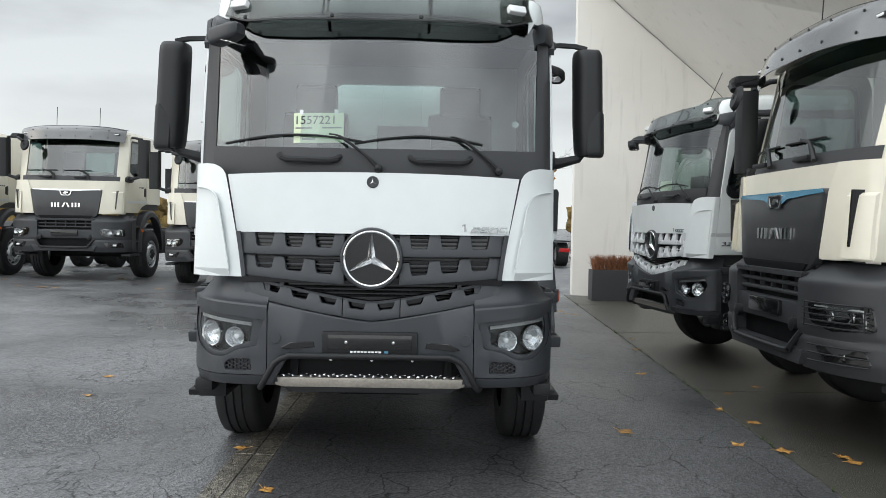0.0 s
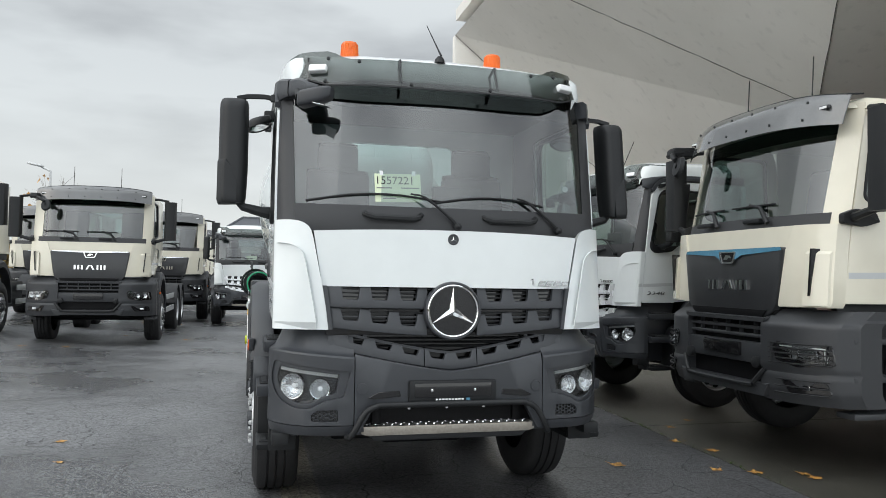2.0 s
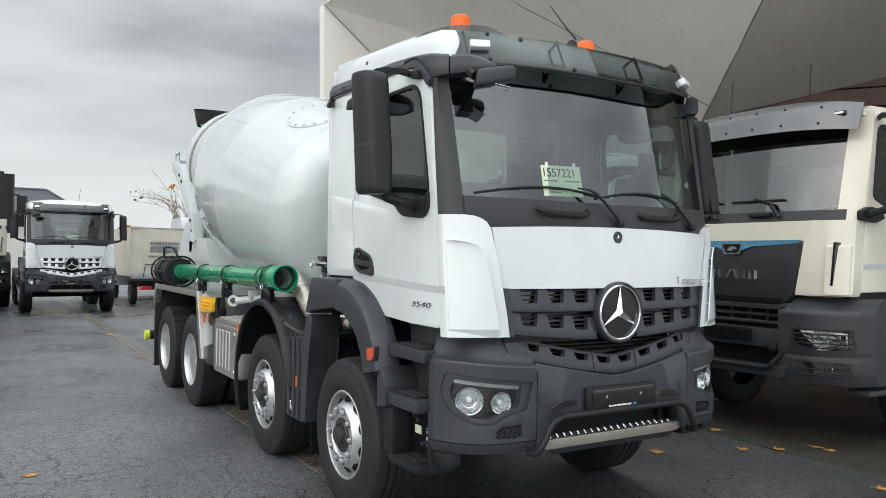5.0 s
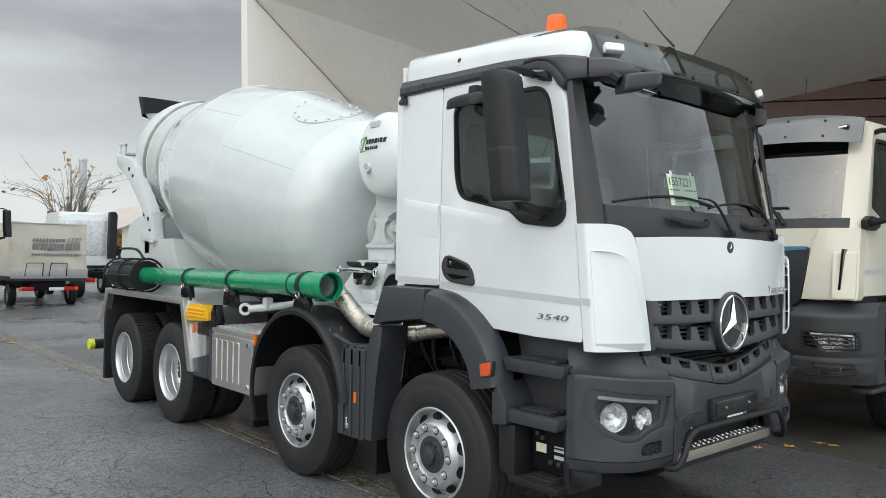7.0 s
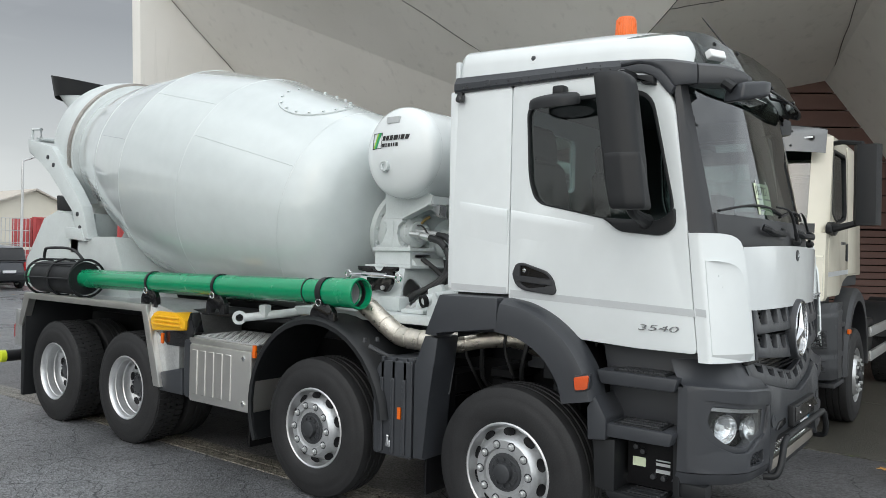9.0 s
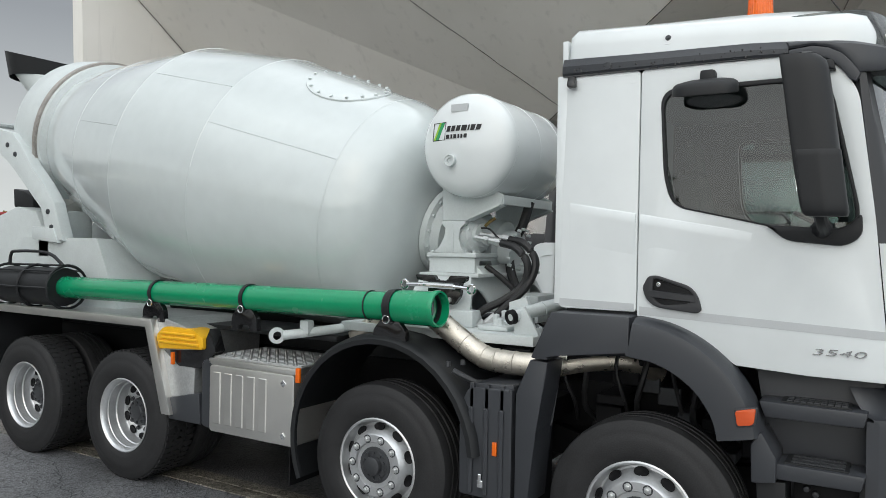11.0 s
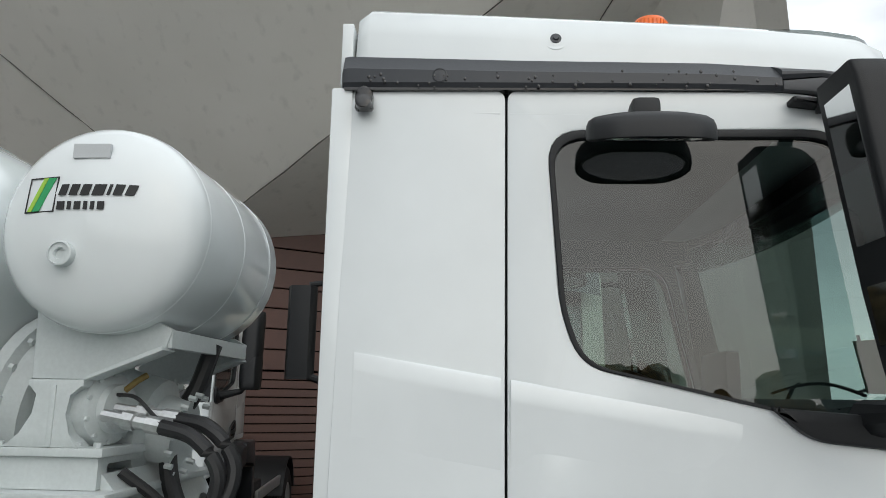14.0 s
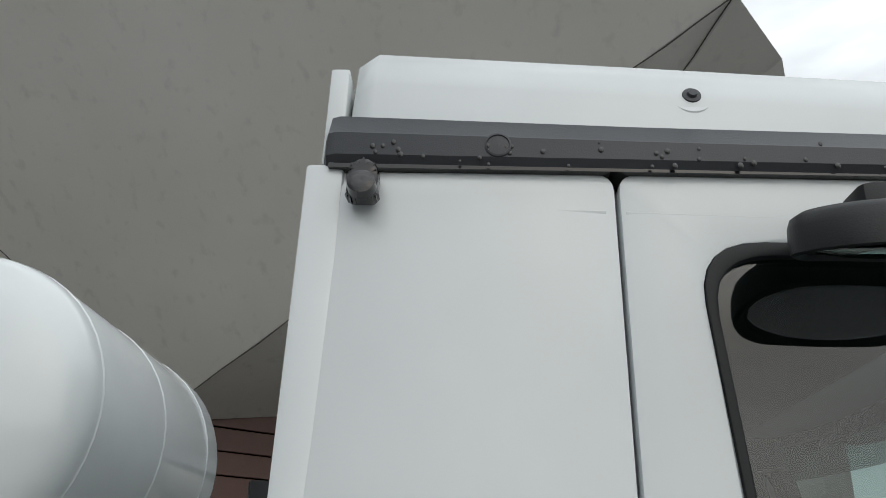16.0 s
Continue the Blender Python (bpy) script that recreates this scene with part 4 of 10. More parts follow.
    for y, zt, hw in ((1.870, 3.10, 1.06), (1.860, 3.165, 1.085), (1.825, 3.195, 1.097), (1.4, 3.215, 1.10), (1.0, 3.225, 1.10), (0.85, 3.222, 1.098), (0.70, 3.206, 1.092), (0.57, 3.182, 1.080), (0.46, 3.140, 1.060), (0.39, 3.085, 1.03), (0.35, 3.02, 0.99), (0.335, 2.95, 0.95)):
        base = 2.94 if y > 0.5 else 2.92
        r = 0.10
        zs = min(zt, 3.186 - 0.062 * (1.85 - y))
        ring = [(-hw, y, base), (-hw + 0.004, y, zs - r), (-hw + 0.018, y, zs - 0.03), (-hw + 0.055, y, zs - 0.004), (-hw + 0.12, y, zs + (zt - zs) * 0.35), (-hw * 0.5, y, zt), (0, y, zt + 0.012)]
        ring += [(-p[0], p[1], p[2]) for p in reversed(ring[:-1])]
        rings.append(ring)
    loft(bm, rings)
    roof = part("roof", bm, M_WHITE, truck, smooth=50)
    if near:
        part("roof_flange", B((-1.085, 1.872, 2.93), (-0.9, 1.905, 3.12), 0.006), M_WHITE, truck)
        part("roof_flange", B((0.9, 1.872, 2.93), (1.085, 1.905, 3.12), 0.006), M_WHITE, truck)
    # back wall with its window
    win = rounded([(-0.47, 2.36), (-0.47, 2.79), (0.47, 2.79), (0.47, 2.36)], 0.07, 5)
    bm = plate(bmesh.new(), [(-1.10, 1.60), (-1.10, 2.98), (1.10, 2.98), (1.10, 1.60)], [win], lambda u, v, d: (u, 1.87 - d, v), 0.05)
    part("back_wall", bm, M_WHITE, truck)
    bm = bmesh.new()
    bm.faces.new([bm.verts.new((u, 1.85, v)) for u, v in win])
    part("rear_pane", bm, G_SIDE, truck, smooth=0).visible_shadow = False
    # cab floor, liner
    part("cab_floor", B((-1.08, 0.2, 1.50), (1.08, 1.86, 1.60), 0.01), M_TRIM, truck)
    part("headliner", B((-1.05, 0.45, 2.935), (1.05, 1.82, 2.975), 0.01), M_LINER, truck)
    for sd in (-1, 1):
        part("inner_trim", plate(bmesh.new(), [(1.82, 1.60), (1.82, 2.93), (0.50, 2.93), (0.33, 1.95), (0.33, 1.60)], [WIN_SIDE], lambda u, v, d, sd=sd: (sd * (1.06 - d), u, v), 0.02), M_TRIM, truck)
    # windscreen
    us, vs = lin(-1.03, 1.03, 26), lin(2.075, 2.90, 10)
    ws = part("windscreen", sheet(bmesh.new(), us, vs, lambda u, v: (u * (1 + 0.03 * (v - 2.07)), glass_y(u, v), v)), G_WIND, truck)
    ws.visible_shadow = False
    part("sun_band", sheet(bmesh.new(), us, lin(2.755, 2.90, 2), lambda u, v: (u * (1 + 0.03 * (v - 2.07)), glass_y(u, v) + 0.006, v)), G_DARKBAND, ws)
    # cowl under the windscreen
    def cowl(u, v):
        return (u, glass_y(u, 2.07) - 0.02 - 0.012 * math.sin(math.pi * (v - 1.90) / 0.18) - 0.10 * max(0, 2.0 - v), v + 0.012 * (abs(u) / 0.98) ** 2)
    cw = part("cowl", sheet(bmesh.new(), lin(-1.0, 1.0, 24), lin(1.90, 2.082, 5), cowl, 0.05, (0, 1, 0)), M_COWL, truck, "black cowl panel below the windscreen")
    for x in (-0.385, 0.40):
        y = glass_y(x, 2.07) - 0.045
        bm = tube(bmesh.new(), [(x - 0.185, y + 0.02, 2.035), (x - 0.165, y - 0.01, 2.02), (x - 0.13, y - 0.018, 2.008), (x + 0.13, y - 0.018, 2.004), (x + 0.165, y - 0.01, 2.016), (x + 0.185, y + 0.02, 2.032)], 0.02, 8)
        part("grab_handle", bm, M_DARK, cw)
    # wipers
    for px, tip in ((0.03, -0.93), (0.76, -0.12)):
        yb = glass_y(px, 2.07) - 0.06
        arm = spline([(px, yb, 1.962), (px - 0.07, yb - 0.005, 2.03), (px - 0.22, yb - 0.005, 2.142), (px - 0.30, glass_y(px - 0.3, 2.16) - 0.03, 2.168)], 4)
        wp = part("wiper", tube(bmesh.new(), arm, [0.012] * 4 + [0.009] * 5 + [0.006] * (len(arm) - 9), 8), M_DARK, truck)
        bl = [(px - 0.10 + (tip - px + 0.10) * t, glass_y(px - 0.10 + (tip - px + 0.10) * t, 2.15) - 0.012, 2.125 + 0.045 * math.sin(math.pi * t) - 0.012 * t) for t in lin(0, 1, 10)]
        part("blade", tube(bmesh.new(), bl, 0.007, 6), M_DARK, wp)
        part("pivot", lathe(bmesh.new(), [(-0.02, 0.026), (0.02, 0.022), (0.03, 0.0)], Matrix.Translation((px, yb, 1.962)) @ Matrix.Rotation(radians(90), 4, "X"), 12), M_DARK, wp)
    # front hood panel
    def hood(u, v):
        return (u * (0.825 + (0.885 - 0.825) * (v - 1.57) / 0.35), hood_y(u * 0.9, v), v + 0.02 * (1 - u * u) * (v > 1.9))
    hd = part("hood", sheet(bmesh.new(), lin(-1, 1, 24), lin(1.568, 1.915, 8), hood, 0.03, (0, 1, 0)), M_WHITE, truck)
    badge = part("badge", lathe(bmesh.new(), [(0.0, 0.036), (0.004, 0.036), (0.006, 0.031), (0.004, 0.029), (0.002, 0.0)], Matrix.Translation((0.0, 0.016, 1.878)) @ Matrix.Rotation(radians(90), 4, "X"), 28), M_HUB, truck, "small round badge")
    star_mesh(badge, 0.024, (0.0, 0.008, 1.878), 0.004)
    # model name as plain slanted bars
    bm = bmesh.new()
    yl = hood_y(0.64, 1.6)
    prism(bm, [(0.488, 1.590), (0.500, 1.590), (0.560, 1.634), (0.548, 1.634)], yl - 0.006, yl + 0.004, 0, "y")
    prism(bm, [(0.548, 1.634), (0.560, 1.634), (0.566, 1.590), (0.553, 1.590)], yl - 0.006, yl + 0.004, 0, "y")
    for xx in (0.590, 0.645, 0.700, 0.755):
        for z0, z1 in ((1.590, 1.5975), (1.6115, 1.619)):
            prism(bm, [(xx + (z0 - 1.59) * 0.6, z0), (xx + 0.042 + (z0 - 1.59) * 0.6, z0), (xx + 0.042 + (z1 - 1.59) * 0.6, z1), (xx + (z1 - 1.59) * 0.6, z1)], yl - 0.005, yl + 0.004, 0, "y")
        prism(bm, [(xx, 1.590), (xx + 0.009, 1.590), (xx + 0.026, 1.619), (xx + 0.017, 1.619)], yl - 0.0052, yl + 0.004, 0, "y")
    part("lettering", bm, M_GLYPH, truck, "slanted chrome lettering bars")
    # corner panels beside the hood, each with a thin air deflector standing off it
    def door_y(z):
        return 0.257 + 0.096 * (z - 1.34)

    def cheek_y(x, z):
        yo = door_y(z) - 0.066
        t = max(0.0, (x - 0.79) / 0.328)
        return 0.050 + 0.02 * (z - 1.3) + (yo - 0.050 - 0.02 * (z - 1.3)) * (0.35 * t + 0.65 * t ** 2.4)
    for sd in (-1, 1):
        rows = ((1.298, 0.785), (1.42, 0.800), (1.57, 0.826), (1.70, 0.852), (1.80, 0.872), (1.87, 0.886), (1.915, 0.898), (1.945, 0.917), (1.965, 0.945), (1.978, 0.980), (1.985, 1.03))
        rings = []
        for z, xi in rows:
            xs = lin(xi, 1.112, 7)
            rings.append([(sd * x, cheek_y(x, z), z) for x in xs] + [(sd * 1.1185, door_y(z) - 0.062, z), (sd * 1.120, door_y(z) - 0.050, z), (sd * 1.120, door_y(z) - 0.005, z), (sd * 1.09, door_y(z) - 0.003, z), (sd * min(xi + 0.02, 1.05), cheek_y(xi, z) + 0.10, z)])
        cp = part("corner_panel", loft(bmesh.new(), rings), M_WHITE, truck)
        prof = ((1.345, 0.862), (1.45, 0.880), (1.60, 0.908), (1.70, 0.928), (1.76, 0.943), (1.795, 0.962), (1.815, 0.988), (1.828, 1.020), (1.835, 1.055), (1.838, 1.085))
        rows2 = [[(sd * (xf + (1.108 - xf) * u), cheek_y(xf + (1.108 - xf) * u, z) - 0.006 - 0.024 * (1 - u) ** 1.2, z) for u in lin(0, 1, 9)] for z, xf in prof]
        bm = loft(bmesh.new(), rows2, closed=False)
        ex = bmesh.ops.extrude_face_region(bm, geom=bm.faces[:])["geom"]
        bmesh.ops.translate(bm, vec=(-sd * 0.003, 0.009, 0), verts=[g for g in ex if isinstance(g, bmesh.types.BMVert)])
        bl = part("deflector_blade", bm, M_WHITE, cp)
        foot = [rows2[0], [(p[0], p[1] + 0.024, 1.300) for p in rows2[0]], [(p[0], p[1] + 0.040, 1.300) for p in rows2[0]], [(p[0], p[1] + 0.012, 1.338) for p in rows2[0]]]
        part("blade_foot", loft(bmesh.new(), [[foot[k][q] for k in range(4)] for q in range(10)]), M_WHITE, bl)
        for z, xf in prof[1:5:1]:
            part("rib", P([(sd * (xf + 0.004), cheek_y(xf, z) - 0.028), (sd * (xf + 0.12), cheek_y(xf + 0.12, z) - 0.014), (sd * (xf + 0.12), cheek_y(xf + 0.12, z) + 0.01), (sd * (xf + 0.004), cheek_y(xf, z) + 0.01)], z - 0.004, z + 0.004, 0.0, "z"), M_WHITE, bl)
        part("stripe", P([(0.210, 1.540), (0.214, 1.580), (0.268, 1.585), (0.264, 1.545)], sd * 1.115, sd * 1.1225), M_STRIPE, cp)
    # grille: three toothed rows
    grille_rows(truck, grille_mat)
    # emblem
    em = part("emblem", lathe(bmesh.new(), [(-0.04, 0.188), (0.0, 0.188), (0.016, 0.184), (0.020, 0.176), (0.016, 0.172), (0.004, 0.170)], Matrix.Translation((0.0, 0.0, 1.42)) @ Matrix.Rotation(radians(90), 4, "X"), 48), M_BUMPER, truck, "large round emblem with a three-pointed chrome star")
    part("ring", lathe(bmesh.new(), [(0.0, 0.171), (0.016, 0.171), (0.022, 0.163), (0.018, 0.156), (0.0, 0.155)], Matrix.Translation((0.0, 0.0, 1.42)) @ Matrix.Rotation(radians(90), 4, "X"), 48), M_CHROME, em)
    part("mesh_disc", lathe(bmesh.new(), [(0.002, 0.158), (0.002, 0.0)], Matrix.Translation((0.0, 0.0, 1.42)) @ Matrix.Rotation(radians(90), 4, "X"), 40), M_GLOSSK, em)
    star_mesh(em, 0.158, (0, -0.004, 1.42), 0.028)
    bumper(truck, full)
    visor(truck)
    interior(truck, note)


def star_mesh(parent, r, c, h):
    """Three tapered ridged rays."""
    bm = bmesh.new()
    mid = bm.verts.new((c[0], c[1] - h, c[2]))
    tips, vals = [], []
    for k in range(3):
        a = math.pi / 2 + k * 2 * math.pi / 3
        tips.append(bm.verts.new((c[0] + r * math.cos(a), c[1] - h * 0.25, c[2] + r * math.sin(a))))
        a2 = a + math.pi / 3
        vals.append(bm.verts.new((c[0] + r * 0.17 * math.cos(a2), c[1] - 0.0005, c[2] + r * 0.17 * math.sin(a2))))
    for k in range(3):
        bm.faces.new((mid, tips[k], vals[k]))
        bm.faces.new((mid, vals[k - 1], tips[k]))
    part("star", bm, M_CHROME, parent, smooth=0)


def mirror_y(z):
    """The housings lean back towards the top."""
    return 0.575 + 0.048 * (z - 2.46) / 0.355


def mirror_shell(sd, z0, z1, lobe):
    """Boxy housing with soft edges; lobe 1: the lower wide-angle head, cut off at a slant below."""
    bm = bmesh.new()
    rings = []
    plan = rounded([(-0.96, 1.0), (-1.0, 0.82), (-1.0, -0.12), (-0.66, -1.0), (0.66, -1.0), (1.0, -0.12), (1.0, 0.82), (0.96, 1.0)], [0.12, 0.10, 0.42, 0.5, 0.5, 0.42, 0.10, 0.12], 6)
    for t in (0.0, 0.008, 0.025, 0.06, 0.12, 0.2, 0.32, 0.5, 0.75, 0.90, 0.955, 0.985, 1.0):
        z = z0 + (z1 - z0) * t
        s = 1.0 - 0.10 * max(0.0, (0.07 - t) / 0.07) ** 2 - 0.10 * max(0.0, (t - 0.93) / 0.07) ** 2
        slant = lobe * max(0.0, (0.30 - t) / 0.30) * 0.055
        top = (1 - lobe) * max(0.0, (t - 0.93) / 0.07) ** 2 * 0.03
        rings.append([(sd * (1.391 + slant * 0.2) + 0.096 * s * u * (1 - slant * 3), mirror_y(z) - 0.008 + (0.094 - slant * 0.5 - top * 0.5) * s * v + slant * 0.2 + top, z) for u, v in plan])
    loft(bm, rings)
    return bm


def kerb_mirror(sd):
    """Six-cornered housing with a gently domed top, tipped down towards the outside."""
    bm = bmesh.new()
    rim = rounded([(-0.075, -0.125), (-0.075, 0.125), (0.01, 0.175), (0.085, 0.12), (0.095, 0.0), (0.085, -0.12), (0.01, -0.175)], [0.03, 0.03, 0.05, 0.05, 0.08, 0.05, 0.05], 5)
    rings = []
    for z, s in ((2.736, 0.88), (2.728, 0.95), (2.731, 0.99), (2.742, 1.0), (2.768, 0.985), (2.782, 0.95), (2.791, 0.86), (2.797, 0.6), (2.799, 0.25)):
        rings.append([(sd * (1.215 + s * u), 1.083 + s * v, z - 0.30 * s * u - 0.25 * s * s * v * v) for u, v in rim])
    loft(bm, rings)
    return bm


def comb(bm, xa, xb, low, bar, tooth, centres, half, yfun, lean=0.22, thick=0.035):
    """A bar with broad teeth standing on it: low(x) its lower edge, notches round the centres."""
    n = max(3, int((xb - xa) / 0.07))
    pts = [(x, low(x)) for x in lin(xa, xb, n)]
    pts.append((xb, low(xb) + bar + tooth))
    for c in sorted(centres, reverse=True):
        for du, up in ((half, tooth), (half * 0.80, 0.012), (half * 0.66, 0.0), (-half * 0.66, 0.0), (-half * 0.80, 0.012), (-half, tooth)):
            pts.append((c + du, low(c + du) + bar + up))
    pts.append((xa, low(xa) + bar + tooth))
    return plate(bm, pts, [], lambda u, v, d: (u, yfun(u) + lean * max(0.0, v - low(u) - bar * 0.6) + 0.10 * max(0.0, bar * 0.3 - (v - low(u))) + d, v), thick, 0.005)


def grille_rows(truck, m):
    """Two toothed rows either side of the emblem over a slatted insert, and the V-shaped toothed frame below."""
    back = part("grille_insert", B((-0.795, 0.085, 1.262), (0.795, 0.13, 1.575), 0.01), M_GLOSSK, truck)
    for i in range(11):
        z = 1.300 + i * 0.025
        part("slat", sheet(bmesh.new(), lin(-0.79, 0.79, 12), [z, z + 0.009], lambda u, v: (u, hood_y(u, v) + 0.040, v), 0.03, (0, 1, 0)), m if i % 4 == 3 else M_DARK, back)
    row = ((1.437, 0.048, 0.086, 0.805, lambda x: 1.436 + 0.012 * (x - 0.48)), (1.265, 0.055, 0.078, 0.778, lambda x: 1.262 + 0.085 * max(0.0, x - 0.20)))
    for z, bar, tooth, xe, low in row:
        for sd in (-1, 1):
            bm = bmesh.new()
            comb(bm, 0.165, xe, low, bar, tooth, (0.285, 0.468, 0.650), 0.060, lambda x: hood_y(x, 1.5) - 0.004)
            if sd < 0:
                bmesh.ops.scale(bm, vec=(-1, 1, 1), verts=bm.verts)
            part("grille_bar", bm, m, truck)
    for sd in (-1, 1):
        part("grille_post", loft(bmesh.new(), [[(sd * (x - 0.014), y, z), (sd * (x + 0.012), y + 0.004, z), (sd * (x + 0.012), y + 0.06, z), (sd * (x - 0.014), y + 0.06, z)] for x, y, z in ((0.773, 0.040, 1.300), (0.790, 0.045, 1.43), (0.812, 0.050, 1.572))]), m, truck)

    def yb(x):
        return 0.015 + 0.068 * (abs(x) / 0.77) ** 2.2

    def low(x):
        return 1.044 + 0.135 * (abs(x) / 0.74) ** 1.25
    part("lower_intake", sheet(bmesh.new(), lin(-0.76, 0.76, 16), [0, 1], lambda u, v: (u, yb(u) + 0.09, low(u) + 0.02 + v * (1.30 - low(u)))), M_GLOSSK, truck)
    for nm, xa, xb, cs in (("lower_grille", -0.765, -0.176, (-0.61, -0.435, -0.262)), ("lower_grille", -0.172, 0.172, (-0.088, 0.088)), ("lower_grille", 0.176, 0.765, (0.262, 0.435, 0.61))):
        gr = part(nm, comb(bmesh.new(), xa, xb, low, 0.060, 0.046, cs, 0.056, yb, 0.35), m, truck)
        part("grille_lintel", sheet(bmesh.new(), lin(xa, xb, 8), [0.0, 1.0], lambda u, v: (u, yb(u) + 0.030, low(u) + 0.097 + 0.017 * v), 0.03, (0, 1, 0)), m, gr)
    for sd in (-1, 1):
        part("lower_grille_horn", loft(bmesh.new(), [[(sd * (x - w), y, z), (sd * (x + 0.010), y, z), (sd * (x + 0.010), y + 0.05, z), (sd * (x - w), y + 0.05, z)] for x, y, z, w in ((0.757, yb(0.757), low(0.757), 0.03), (0.766, yb(0.766) + 0.004, 1.22, 0.030), (0.778, yb(0.77) + 0.02, 1.268, 0.016))]), m, truck)
    for zz in (1.19, 1.215, 1.24):
        part("intake_bar", tube(bmesh.new(), [(x, yb(x) + 0.06, zz) for x in lin(-0.74, 0.74, 8)], 0.006, 6), M_CHASSIS, truck)
    for x in (-0.55, 0.53):
        part("intake_bolt", lathe(bmesh.new(), [(0, 0.014), (0.008, 0.013), (0.010, 0)], Matrix.Translation((x, yb(x) + 0.05, 1.255)) @ Matrix.Rotation(radians(90), 4, "X"), 10), M_HUB, truck)


def dense(poly, step=0.03):
    """The polygon with its long edges broken up."""
    out = []
    for a, b in zip(poly, list(poly[1:]) + [poly[0]]):
        n = max(1, int(math.hypot(b[0] - a[0], b[1] - a[1]) / step))
        out += [(a[0] + (b[0] - a[0]) * i / n, a[1] + (b[1] - a[1]) * i / n) for i in range(n)]
    return out


BUMPER_PLAN = ((0.0, -0.012), (0.30, -0.010), (0.62, 0.006), (0.72, 0.014), (0.82, 0.024), (0.92, 0.047), (1.0, 0.100), (1.068, 0.172), (1.10, 0.224), (1.120, 0.262), (1.131, 0.300), (1.135, 0.335))


def bump_y(x):
    """Plan of the bumper's face."""
    a = abs(x)
    for (x0, y0), (x1, y1) in zip(BUMPER_PLAN, BUMPER_PLAN[1:]):
        if a <= x1:
            t = (a - x0) / (x1 - x0)
            return y0 + (y1 - y0) * t
    return BUMPER_PLAN[-1][1]


